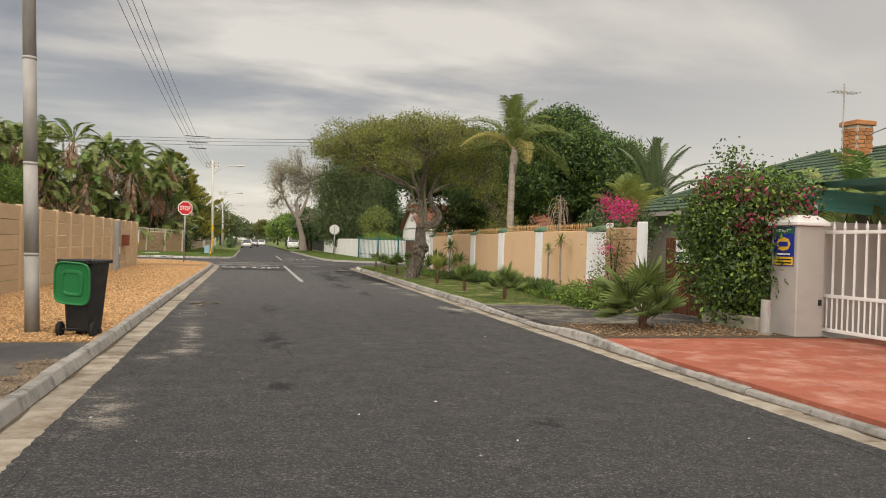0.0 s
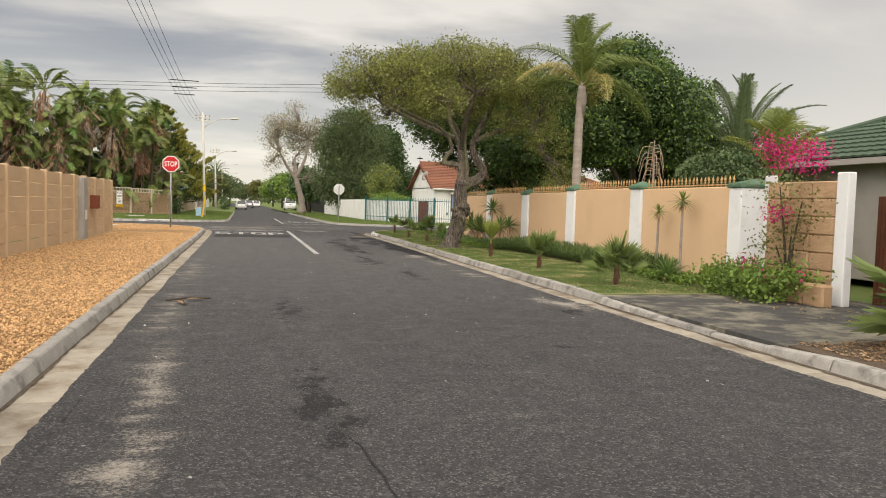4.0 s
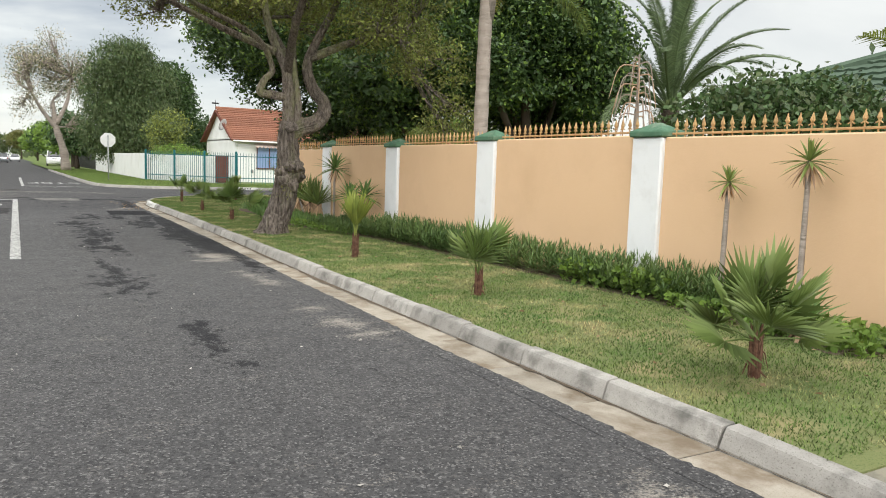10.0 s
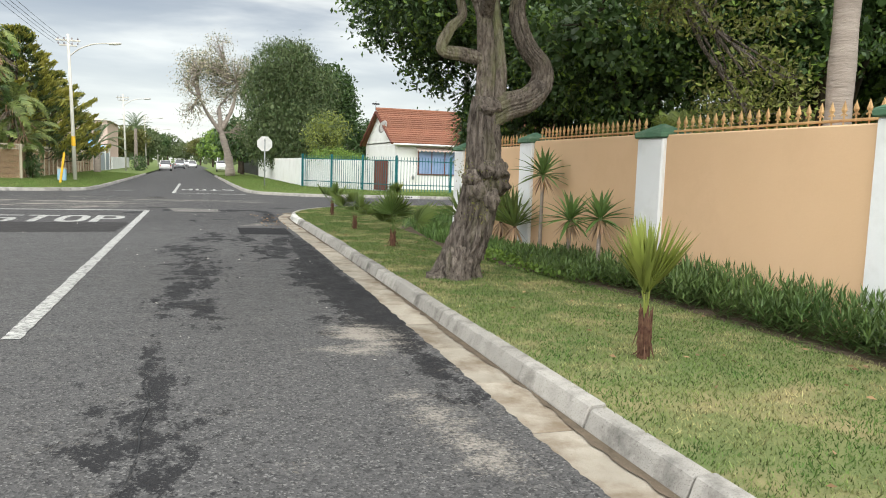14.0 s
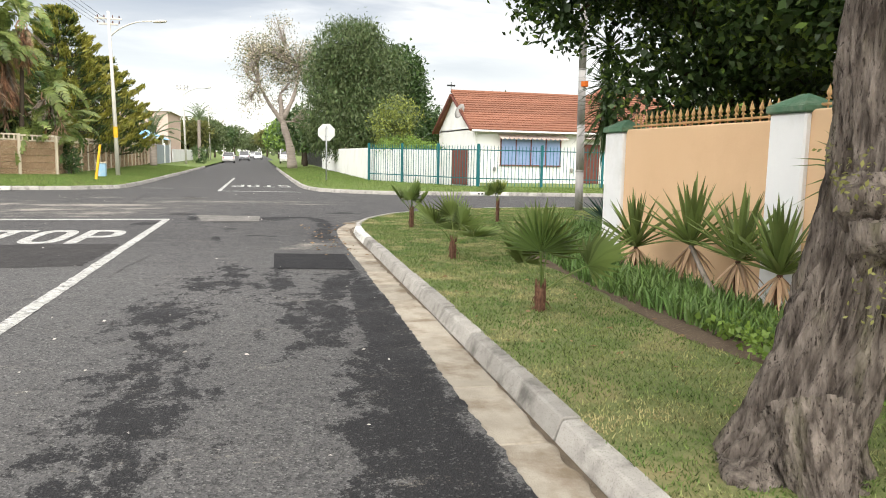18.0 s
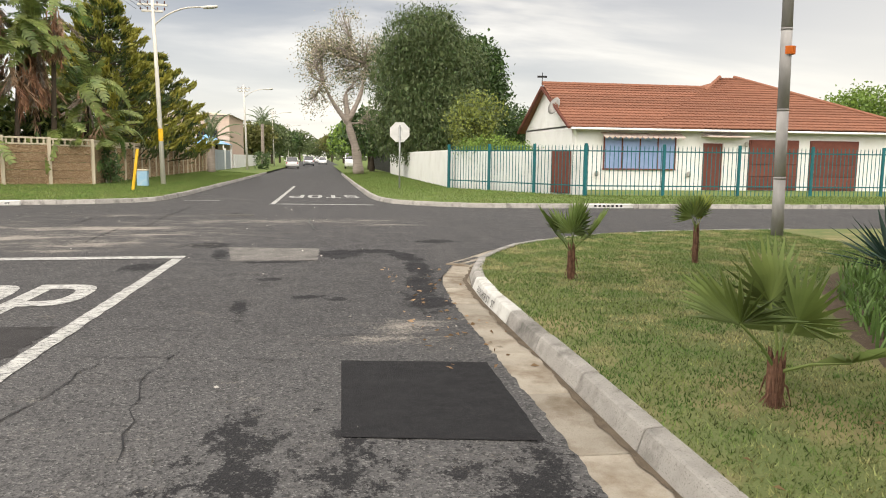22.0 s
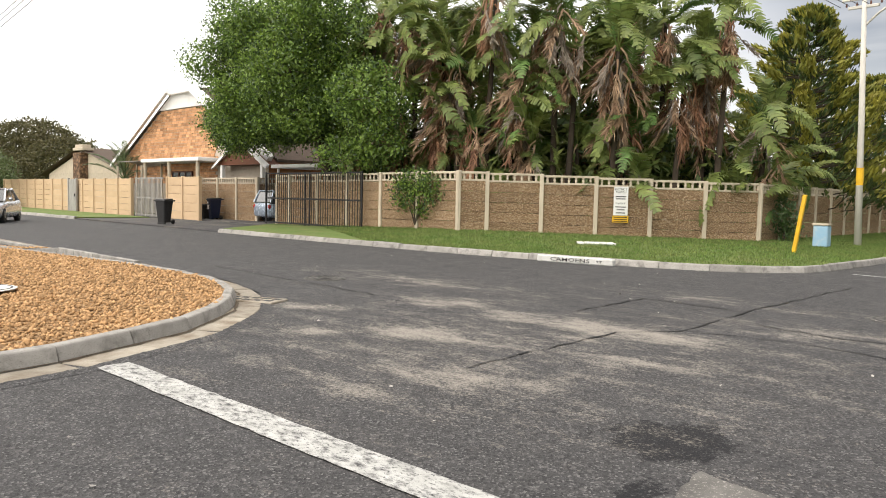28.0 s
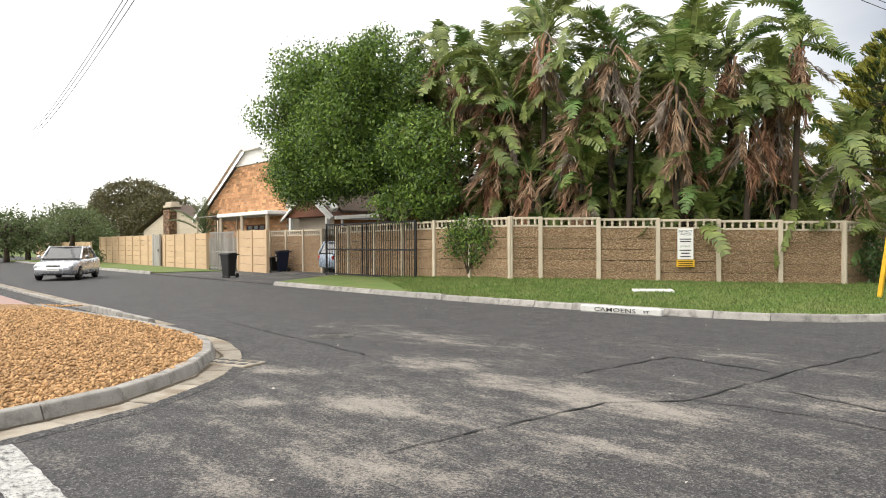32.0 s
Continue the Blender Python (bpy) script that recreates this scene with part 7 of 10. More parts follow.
part("satellite_dish", Geo().lathe((0, 0, 0), [(0.02, 0), (0.22, 0.05), (0.36, 0.13), (0.37, 0.14), (0.22, 0.07), (0.02, 0.03)], 16), GALV, gh, smooth=True, at=pose(16.95, 16.6, 5.05, 60, 0, 60))
part("dish_arm", Geo().tube([(16.95, 16.65, 5.05), (16.85, 17.2, 4.9)], 0.02, 5), GALV, gh)
ant = Geo().tube([(16.3, 17.6, 4.0), (16.3, 17.6, 6.35)], 0.02, 5).tube([(15.9, 17.6, 6.1), (16.75, 17.6, 6.1)], 0.012, 4)
for i in range(8):
    ant.tube([(15.92 + i * 0.11, 17.4, 6.1), (15.92 + i * 0.11, 17.8, 6.1)], 0.008, 4)
part("aerial", ant, GALV, gh)
net = thing("shade_net", "turquoise shade net roof over a carport", "shade net", (0, 0, 0.1))
ng, nn = Geo(), 24
ng.raw([(9.9 + 5.6 * i / nn, y, 2.68 - 0.22 * (i / nn) + 0.04 * math.sin(i * 1.9) + (0.08 if y > 8 else 0)) for y in (3.0, 6.5, 11.6) for i in range(nn + 1)], [(r * (nn + 1) + i, r * (nn + 1) + i + 1, (r + 1) * (nn + 1) + i + 1, (r + 1) * (nn + 1) + i) for r in (0, 1) for i in range(nn)])
ng.raw([(9.9 + 5.6 * i / nn, 11.62, z - 0.22 * (i / nn)) for z in (2.3, 2.7) for i in range(nn + 1)], [(i, i + 1, nn + 2 + i, nn + 1 + i) for i in range(nn)])
part("net", ng, shade("turquoise_net", (0.10, 0.40, 0.36), (0.16, 0.48, 0.44), scale=2, rough=0.8, stretch=(0.4, 6, 6)), net)
for x in (10.1, 15.3):
    part("post", Geo().cyl((x, 11.5, 0), 0.05, 2.4, 10), WHITE_METAL, net)
hw_ = wall_base("wall_grey_yard", "plain grey plastered yard wall")
part("wall", Geo().box((13.4, 11.2, 1.1), (7.6, 0.2, 2.1), 0.015), GREY_PLASTER, hw_)
ln = thing("pillar_lantern", "small dark lantern on a wall post", "lantern", (9.9, 11.6, 2.0))
part("body", Geo().lathe((0, 0, 0), [(0.05, 0.0), (0.08, 0.05), (0.1, 0.3), (0.13, 0.32), (0.03, 0.45)], 6), BLACK, ln)
gn = thing("green_awning", "dark green tilted awning behind a wooden gate", "awning", (0, 0, 0.1))
part("sheet", Geo().raw([(10.4, 13.2, 2.25), (12.9, 13.2, 2.6), (12.9, 16.2, 2.6), (10.4, 16.2, 2.25), (11.6, 14.7, 2.95)], [(0, 1, 4), (1, 2, 4), (2, 3, 4), (3, 0, 4)]), shade("awning_green", (0.015, 0.09, 0.06), (0.012, 0.07, 0.05), rough=0.7), gn)
for x, y in ((10.5, 13.3), (10.5, 16.1)):
    part("post", Geo().cyl((x, y, 0), 0.04, 2.3, 8), GALV, gn)

# ---- brick gable house on the side street; its gable faces east ----
bh = thing("brick_gable_house", "orange face-brick house with a wide white-edged gable", "house", (0, 0, 0.1))
GX0, GX1, GY, EZ, AZ, FLAT = -45.0, -27.6, 63.0, 3.2, 7.0, 1.45
gxm = (GX0 + GX1) / 2
HALF = (GX1 - GX0) / 2


def gable_half(z):
    """Half the width of the clipped gable at a height."""
    return HALF if z < EZ else FLAT + (AZ - z) / (AZ - EZ) * (HALF - FLAT)


part("wall", Geo().box((gxm, GY + 5, EZ / 2), (GX1 - GX0, 10.0, EZ), 0.02), BRICK_ORANGE, bh)
gpts = [(GX0, EZ), (GX1, EZ), (gxm + FLAT, AZ), (gxm - FLAT, AZ)]
part("gable", Geo().raw([(x, GY, z) for x, z in gpts] + [(x, GY + 10, z) for x, z in gpts], [(0, 1, 2, 3), (7, 6, 5, 4), (1, 5, 6, 2), (2, 6, 7, 3), (3, 7, 4, 0)]), MORTAR, bh)
brick_rows = part("brickwork", Geo().box((gxm, GY - 0.01, EZ / 2), (GX1 - GX0 - 0.02, 0.02, EZ - 0.02)), MORTAR, bh)
brick_me = Geo().box((0, 0, 0), (0.42, 0.03, 0.15), 0.008).mesh("brick", GABLE_BRICK)
for k in range(26):
    z = 1.9 + k * 0.165
    half = gable_half(z) - 0.1
    for i in range(int(2 * half / 0.44)):
        x = gxm - half + 0.22 + (i + (0.5 if k % 2 else 0)) * 0.44
        if x < gxm + 3.6 and x + 0.2 < gxm + half:
            part("brick", brick_me, None, brick_rows, at=pose(x, GY - 0.035, z))
cw, ct = gable_half(6.15), gable_half(6.95)
part("white_cladding", Geo().raw([(gxm + x, y, z) for y in (GY - 0.12, GY - 0.02) for x, z in ((-cw, 6.15), (cw, 6.15), (ct, 6.95), (-ct, 6.95))], [(0, 1, 2, 3), (7, 6, 5, 4), (0, 4, 5, 1), (1, 5, 6, 2), (2, 6, 7, 3), (3, 7, 4, 0)]), WHITE_WALL, bh, "white boarding across the clipped gable top")
for s_ in (-1, 1):
    a_, b_ = Vector((gxm + s_ * (HALF + 0.7), GY - 0.4, EZ - 0.2)), Vector((gxm + s_ * FLAT, GY - 0.4, AZ + 0.18))
    part("barge_board", Geo().tube([a_, b_], 0.28, 4, squash=0.5), WHITE_WALL, bh)
    xs = sorted((gxm + s_ * FLAT, gxm + s_ * (HALF + 0.8)))
    z0, z1 = (AZ + 0.05, EZ - 0.32) if s_ > 0 else (EZ - 0.32, AZ + 0.05)
    part("roof_slope", Geo().prism([(xs[0], GY - 0.05), (xs[1], GY - 0.05), (xs[1], GY + 10.3), (xs[0], GY + 10.3)], [z0, z1, z1, z0], [z0 + 0.15, z1 + 0.15, z1 + 0.15, z0 + 0.15]), DARK_TILE, bh)
part("top_fascia", Geo().box((gxm, GY - 0.3, AZ + 0.08), (2 * FLAT + 0.2, 0.2, 0.3), 0.02), WHITE_WALL, bh)
part("roof_top", Geo().box((gxm, GY + 5.1, AZ + 0.12), (2 * FLAT, 10.3, 0.16), 0.02), DARK_TILE, bh)
part("verandah_roof", Geo().box((-34.9, 62.1, 3.06), (6.8, 1.7, 0.2), 0.03), WHITE_WALL, bh)
for x in (-38.0, -35.0, -31.8):
    part("verandah_post", Geo().cyl((x, 61.4, 0), 0.1, 3.0, 10), POST_CREAM, bh)
window(bh, -36.5, 62.93, 1.75, 2.4, 1.5)
porch = part("porch_gable", Geo().raw([(-31.3, 62.2, 2.75), (-26.6, 62.2, 2.75), (-28.95, 62.2, 4.0), (-31.3, 63.0, 2.75), (-26.6, 63.0, 2.75), (-28.95, 63.0, 4.0)], [(0, 1, 2), (5, 4, 3), (0, 2, 5, 3), (1, 4, 5, 2), (0, 3, 4, 1)]), BROWN_WOOD, bh, "dark boarded porch gable with white barge boards")
for s_ in (-1, 1):
    part("barge_board", Geo().tube([(-28.95 + s_ * 2.6, 62.1, 2.62), (-28.95, 62.1, 4.05)], 0.14, 4, squash=0.5), WHITE_WALL, porch)
    part("porch_post", Geo().box((-28.95 + s_ * 1.9, 62.3, 1.4), (0.2, 0.2, 2.8), 0.02), WHITE_WALL, porch)
cpy = thing("yard_carport", "flat carport roof with a pale edge under the tree", "carport", (0, 0, 0.1))
part("roof_sheet", Geo().box((-23.2, 63.3, 2.62), (5.4, 2.6, 0.16), 0.02), WHITE_METAL, cpy)
for x in (-25.7, -20.7):
    part("post", Geo().cyl((x, 62.3, 0), 0.06, 2.55, 10), WHITE_METAL, cpy)
# low yellow house behind the tree, and the one further along
yh = thing("cream_house", "cream plastered house with a low grey roof", "house", (0, 0, 0.1))
part("wall", Geo().box((-18.5, 72.5, 1.7), (9, 7, 3.4), 0.02), HOUSE_TAN, yh)
part("roof", Geo().raw([(-23.4, 68.6, 3.3), (-13.6, 68.6, 3.3), (-13.6, 76.4, 3.3), (-23.4, 76.4, 3.3), (-21, 72.5, 4.9), (-16, 72.5, 4.9)], [(0, 1, 5, 4), (1, 2, 5), (2, 3, 4, 5), (3, 0, 4), (3, 2, 1, 0)]), POST_CREAM, yh)
window(yh, -17.0, 68.98, 2.3, 1.6, 1.0)
ch = thing("stone_chimney_house", "cream house with a grey roof and stone chimney", "house", (0, 0, 0.0))
part("wall", Geo().box((-60.0, 70, 1.4), (16, 8, 2.8), 0.02), POST_CREAM, ch)
part("gable", Geo().raw([(-68, 66, 2.8), (-52, 66, 2.8), (-60, 66, 4.7), (-68, 74, 2.8), (-52, 74, 2.8), (-60, 74, 4.7)], [(0, 1, 2), (3, 5, 4)]), POST_CREAM, ch)
part("roof", Geo().raw([(-69.6, 65.6, 2.6), (-60, 65.6, 4.9), (-50.4, 65.6, 2.6), (-69.6, 74.4, 2.6), (-60, 74.4, 4.9), (-50.4, 74.4, 2.6)], [(0, 1, 4, 3), (1, 2, 5, 4)]), DARK_TILE, ch)
chs = part("chimney", Geo().box((-59.7, 65.7, 2.2), (1.5, 0.7, 4.5), 0.05), shade("chimney_stone", (0.36, 0.22, 0.13), (0.17, 0.11, 0.075), cells=5, rough=0.95, bump=0.8, bscale=9, bdist=0.05), ch, "mottled stone chimney breast")
part("chimney_cap", Geo().box((-59.4, 65.8, 4.72), (2.1, 0.9, 0.22), 0.03).box((-59.4, 65.8, 4.95), (1.5, 0.7, 0.3), 0.03), POST_CREAM, chs)
gg = thing("garden_gate", "grey steel pedestrian gate in a tan wall", "gate", (-45.1, 59.9, 0.1))
part("gate_leaf", Geo().box((0, 0, 1.0), (1.15, 0.06, 2.0), 0.01), GALV, gg)
for s_ in (-1, 1):
    part("gate_post", Geo().box((s_ * 0.65, 0, 1.03), (0.13, 0.12, 2.06), 0.01), GALV, gg)
part("handle", Geo().box((0.45, -0.05, 1.0), (0.05, 0.06, 0.18), 0.01), BLACK, gg)
# houses and sheds along the far road
def plain_house(x, y, w, d, h, ridge, wall_m, roof_m, label, rz=0, wins=2):
    t = thing("far_house", label, "house", (x, y, 0.1), rz)
    part("wall", Geo().box((0, 0, h / 2), (w, d, h), 0.02), wall_m, t)
    part("roof", Geo().raw([(-w / 2 - 0.3, -d / 2 - 0.3, h), (w / 2 + 0.3, -d / 2 - 0.3, h), (w / 2 + 0.3, d / 2 + 0.3, h), (-w / 2 - 0.3, d / 2 + 0.3, h), (-w / 4, 0, h + ridge), (w / 4, 0, h + ridge)], [(0, 1, 5, 4), (1, 2, 5), (2, 3, 4, 5), (3, 0, 4), (3, 2, 1, 0)]), roof_m, t)
    for k in range(wins):
        window(t, -w / 2 + w * (k + 0.5) / wins, -d / 2 - 0.01, h * 0.55, w / wins * 0.45, h * 0.35)
    return t


PINKISH = shade("pinkish_plaster", (0.55, 0.42, 0.34), (0.5, 0.38, 0.31), rough=0.9)
plain_house(-9.5, 122, 9, 14, 5.6, 0.6, PINKISH, POST_CREAM, "two-storey pinkish flat-topped house beyond the wall")
plain_house(-13.5, 134, 8, 10, 6.4, 0.5, PINKISH, POST_CREAM, "pale two-storey house further along the road")
plain_house(-24, 88, 10, 8, 5.0, 1.2, POST_CREAM, DARK_TILE, "pale house behind tall garden plants")
plain_house(-78, 78, 12, 8, 3.0, 2.0, WHITE_WALL, DARK_TILE, "white cottage at the end of the side street")
plain_house(38, 90, 12, 10, 3.0, 1.8, WHITE_WALL, TERRACOTTA, "white house beyond the palisade fence")
plain_house(18, 110, 10, 10, 3.0, 1.8, POST_CREAM, DARK_TILE, "pale house behind the roadside trees")
gw = wall_base("wall_grey_far", "grey corrugated boundary wall along the far road")
for i in range(9):
    part("sheet", Geo().box((0, 0, 0), (1.55, 0.06, 1.85), 0.02), shade("grey_blue_sheet", (0.36, 0.40, 0.44), (0.31, 0.35, 0.39), rough=0.6, metal=0.2), gw, at=pose(-4.6, 98.3 + i * 1.58, 1.1, 0, 0, 90))
for i in (0, 6, 9):
    part("post", Geo().box((0, 0, 0), (0.18, 0.18, 2.1), 0.02), WHITE_WALL, gw, at=pose(-4.55, 97.5 + i * 1.58, 1.15))
lw = wall_base("wall_low_far", "low white wall along the far road")
part("wall", Geo().box((0, 0, 0), (26, 0.2, 1.5), 0.02), WHITE_WALL, lw, at=pose(-4.6, 128, 0.9, 0, 0, 90))
cn2 = thing("blue_canopy", "blue and white shade canopy over a driveway", "canopy", (0, 0, 0.1))
part("sheet", Geo().raw([(-9.0, 108, 2.6), (-4.7, 108, 2.5), (-4.7, 115, 2.5), (-9, 115, 2.6), (-6.8, 111.5, 3.5)], [(0, 1, 4), (1, 2, 4), (2, 3, 4), (3, 0, 4)]), shade("canopy_blue", (0.10, 0.28, 0.5), (0.35, 0.5, 0.62), scale=0.6), cn2)
for x, y in ((-4.8, 108.1), (-4.8, 114.9)):
    part("post", Geo().cyl((x, y, 0), 0.05, 2.5, 8), WHITE_METAL, cn2)
df = thing("dark_fence", "dark green steel fence under roadside trees", "fence")
for i in range(30):
    part("panel", Geo().box((0, 0, 0.95), (0.95, 0.05, 1.7), 0.01), BLACK, df, at=pose(10.2, 98 + i * 1.0, 0.15, 0, 0, 90))
gf = wall_base("wall_grey_east", "pale grey precast wall along the side street")
for i in range(12):
    part("panel", Geo().box((0, 0, 0), (1.9, 0.08, 1.9), 0.02), WHITE_WALL, gf, at=pose(34.2 + i * 2.0, 62.5, 1.1, 0, 0, 0))
# backs that close the place beside and behind the walk
cb = wall_base("wall_behind", "plain tan garden wall closing the street behind")
part("wall", Geo().box((-18, -26, 1.1), (24, 0.25, 2.0), 0.02), TAN_WALL, cb)
part("wall", Geo().box((22, -26, 1.1), (30, 0.25, 2.0), 0.02), TAN_WALL, cb)
# ---- plants ----
def leaf_quads(centres, normals_jitter, size, aspect, droop=0.0, spread=1.0, outward=None):
    """Folded diamond leaves at the centres: arrays of verts and quads."""
    n = len(centres)
    d = RNG.normal(size=(n, 3)) * spread
    if outward is not None:
        d += outward
    d[:, 2] -= droop
    d /= np.linalg.norm(d, axis=1, keepdims=True) + 1e-9
    u = np.cross(d, RNG.normal(size=(n, 3)))
    u /= np.linalg.norm(u, axis=1, keepdims=True) + 1e-9
    s = size * RNG.uniform(0.6, 1.35, (n, 1))
    w = s * aspect
    nn = np.cross(d, u)
    base, tip = centres - d * s * 0.5, centres + d * s * 0.5
    a, b = centres + u * w * 0.5 + nn * w * 0.18, centres - u * w * 0.5 + nn * w * 0.18
    v = np.stack([base, a, tip, b], 1).reshape(-1, 3)
    f = np.arange(4 * n).reshape(n, 4)
    return v, f


def crown_points(blobs, n, clump=0.28, per=14, shell=0.55):
    """Leaf places in clumps on and in a set of ellipsoids (centre, radii), heavier near their surface."""
    vol = np.array([max(r[0] * r[1] * r[2], 0.01) ** 0.75 for _, r in blobs])
    share = vol / vol.sum()
    pts, out = [], []
    for (c, r), s in zip(blobs, share):
        k = max(2, int(n * s / per))
        d = RNG.normal(size=(k, 3)); d /= np.linalg.norm(d, axis=1, keepdims=True)
        rad = RNG.random((k, 1)) ** (1 / 3) * (1 - shell) + shell * RNG.uniform(0.82, 1.06, (k, 1))
        cl = np.array(c) + d * np.array(r) * rad
        p = np.repeat(cl, per, 0) + RNG.normal(size=(k * per, 3)) * clump * np.array([1, 1, 0.75])
        pts.append(p); out.append(np.repeat(d, per, 0))
    return np.concatenate(pts), np.concatenate(out)


def tree(name, label, trunks, blobs, n, size, aspect, leaf, bark, category="tree", clump=0.28, per=14, droop=0.1, limbs=True, shell=0.55, twigs=0, leaf2=None, share2=0.3, limb_r=0.05, furrow=False, inner=0.0, upper=None):
    """A tree: trunk and limbs as tapered tubes, and a crown of many leaves in clumps."""
    base = trunks[0][0][0]
    t = thing(name, label, category, tuple(base))
    back = Matrix.Translation(-Vector(base))
    for j, (path, r0, r1) in enumerate(trunks):
        g, high = Geo(), upper and path[0][2] > 1
        if furrow:
            bark_tube(g, path, r0, r1, *((150, 26, 0.34) if r0 > 0.155 else (72, 12, 0.24)))
        else:
            P = bend(path, 5)
            k = len(P)
            g.tube([(p[0], p[1], p[2]) for p in P], [(r0 + (r1 - r0) * i / (k - 1)) * (1 + 0.10 * math.sin(i * 1.7) + RNG.uniform(-0.05, 0.05)) for i in range(k)], 12)
        g.v = [tuple(back @ Vector(p)) for p in g.v]
        part("limb" if j and path[0][2] > 1 else ("root" if j else "trunk"), g, upper if high else bark, t, "twisted upper limb with pale green moss" if high else "", smooth=True)
    g = Geo()
    tips = [Vector(tr[0][-1]) for tr in trunks] + [Vector(tr[0][len(tr[0]) * 2 // 3]) for tr in trunks]
    if limbs:
        for c, r in blobs:
            c = Vector(c)
            a = min(tips, key=lambda q: (q - c).length)
            mid = a.lerp(c, 0.5) + Vector((RNG.uniform(-0.3, 0.3), RNG.uniform(-0.3, 0.3), -0.15))
            P = bend([a, mid, c], 4)
            g.tube(P, [limb_r * (1.4 - i / len(P)) for i in range(len(P))], 6)
            for k in range(4 + twigs):
                d = Vector(RNG.normal(size=3)).normalized()
                e = c + Vector((d.x * r[0], d.y * r[1], abs(d.z) * r[2] if k % 3 else d.z * r[2])) * 0.85
                P = bend([P[2] if len(P) > 2 else mid, c.lerp(e, 0.5) + Vector(RNG.normal(size=3)) * 0.12, e], 3)
                g.tube(P, [limb_r * 0.5 * (1.2 - i / len(P)) for i in range(len(P))], 4)
                P = [a, mid, mid]
    if g.v:
        g.v = [tuple(back @ Vector(p)) for p in g.v]
        tagged(part("branchwork", g, bark, t, smooth=True), "fine branches and twigs inside the crown", "", "", "stuff")
    p, o = crown_points(blobs, n, clump, per, shell)
    p = p - np.array(base)
    cut = RNG.random(len(p)) < (share2 if leaf2 else 0)
    for sel, m, nm in ((~cut, leaf, "crown"), (cut, leaf2, "tip_foliage")):
        if m is not None and sel.any():
            v, f = leaf_quads(p[sel], None, size, aspect, droop, 1.0, o[sel] * 0.6)
            part(nm, numpy_mesh(nm, v, f, m), None, t)
    if inner:
        q, oo = crown_points([(c, tuple(k * 0.72 for k in r)) for c, r in blobs], int(n * inner), clump * 1.2, 8, 0.3)
        v, f = leaf_quads(q - np.array(base), None, size * 1.4, 0.7)
        part("inner_foliage", numpy_mesh("inner_foliage", v, f, leaf), None, t)
    return t


def bark_tube(g, path, r0, r1, n=72, rings=12, deep=0.24):
    """A trunk with furrowed bark: ridges that run along it and break up."""
    P = bend(path, rings)
    k, side, vs = len(P), None, []
    for i, p in enumerate(P):
        d = (P[min(i + 1, k - 1)] - P[max(i - 1, 0)]).normalized()
        side = (side if side else d.orthogonal())
        side = (side - d * side.dot(d)).normalized()
        up = d.cross(side)
        r = r0 + (r1 - r0) * i / (k - 1)
        for a in range(n):
            t = 2 * math.pi * a / n
            c, s = math.cos(t), math.sin(t)
            w = noise.noise(Vector((c * 2, s * 2, p.z * 2.2))) * 0.6
            ridge = 1 - abs(noise.noise(Vector((c * 5.6 + w, s * 5.6 - w, p.z * 2.3)))) * 3.2
            f = max(ridge, -0.6) * deep * 0.5 + noise.noise(Vector((c * 9, s * 9, p.z * 9))) * 0.05 + noise.noise(Vector((c * 1.3, s * 1.3, p.z * 1.6 + 7))) * 0.14
            vs.append(p + (side * c + up * s) * r * (1 + f))
    g.raw(vs, [(i * n + a, i * n + (a + 1) % n, (i + 1) * n + (a + 1) % n, (i + 1) * n + a) for i in range(k - 1) for a in range(n)])


def blobs_in(box, n, r, flat=0.75, seed=1):
    """Blobs filling an ellipsoidal volume: box is (centre, half sizes)."""
    g = np.random.default_rng(seed)
    c, h = np.array(box[0]), np.array(box[1])
    out = []
    while len(out) < n:
        d = g.uniform(-1, 1, 3)
        if np.linalg.norm(d) < 1:
            q = r * g.uniform(0.7, 1.25)
            out.append((tuple(c + d * np.maximum(h - q * 0.7, 0.1)), (q, q, q * flat)))
    return out


# the leaning verge tree with the knotted trunk
twist_trunk = [
    ([(6.74, 30.32, 0.03), (6.87, 30.28, 0.30), (7.00, 30.24, 0.70), (7.07, 30.2, 1.05), (7.12, 30.2, 1.40), (7.11, 30.2, 1.8), (7.10, 30.2, 2.1), (7.12, 30.2, 2.4)], 0.255, 0.165),
    ([(7.08, 30.22, 2.05), (7.10, 30.2, 2.6), (7.09, 30.22, 3.1), (7.06, 30.3, 3.5), (6.85, 30.5, 4.1), (6.7, 30.6, 4.9), (6.8, 30.6, 5.6)], 0.125, 0.05),
]
twist_limbs = [
    ([(7.1, 30.2, 2.15), (7.36, 30.14, 2.30), (7.64, 30.1, 2.40), (7.83, 30.1, 2.60), (7.82, 30.1, 2.84), (7.64, 30.1, 3.02), (7.50, 30.1, 3.28), (7.46, 30.1, 3.6), (7.62, 30.0, 4.05), (8.0, 30.1, 4.7), (8.3, 30.2, 5.3)], 0.165, 0.05),
    ([(7.06, 30.22, 2.88), (6.79, 30.2, 2.92), (6.52, 30.2, 2.96), (6.60, 30.2, 3.2), (6.76, 30.2, 3.45), (6.4, 30.1, 4.0), (5.4, 30.0, 4.4), (4.3, 29.9, 4.8)], 0.085, 0.035),
    ([(7.28, 30.2, 2.35), (7.30, 30.22, 2.75), (7.27, 30.26, 3.2), (7.3, 30.5, 3.9), (7.5, 31.0, 4.8)], 0.09, 0.04),
]
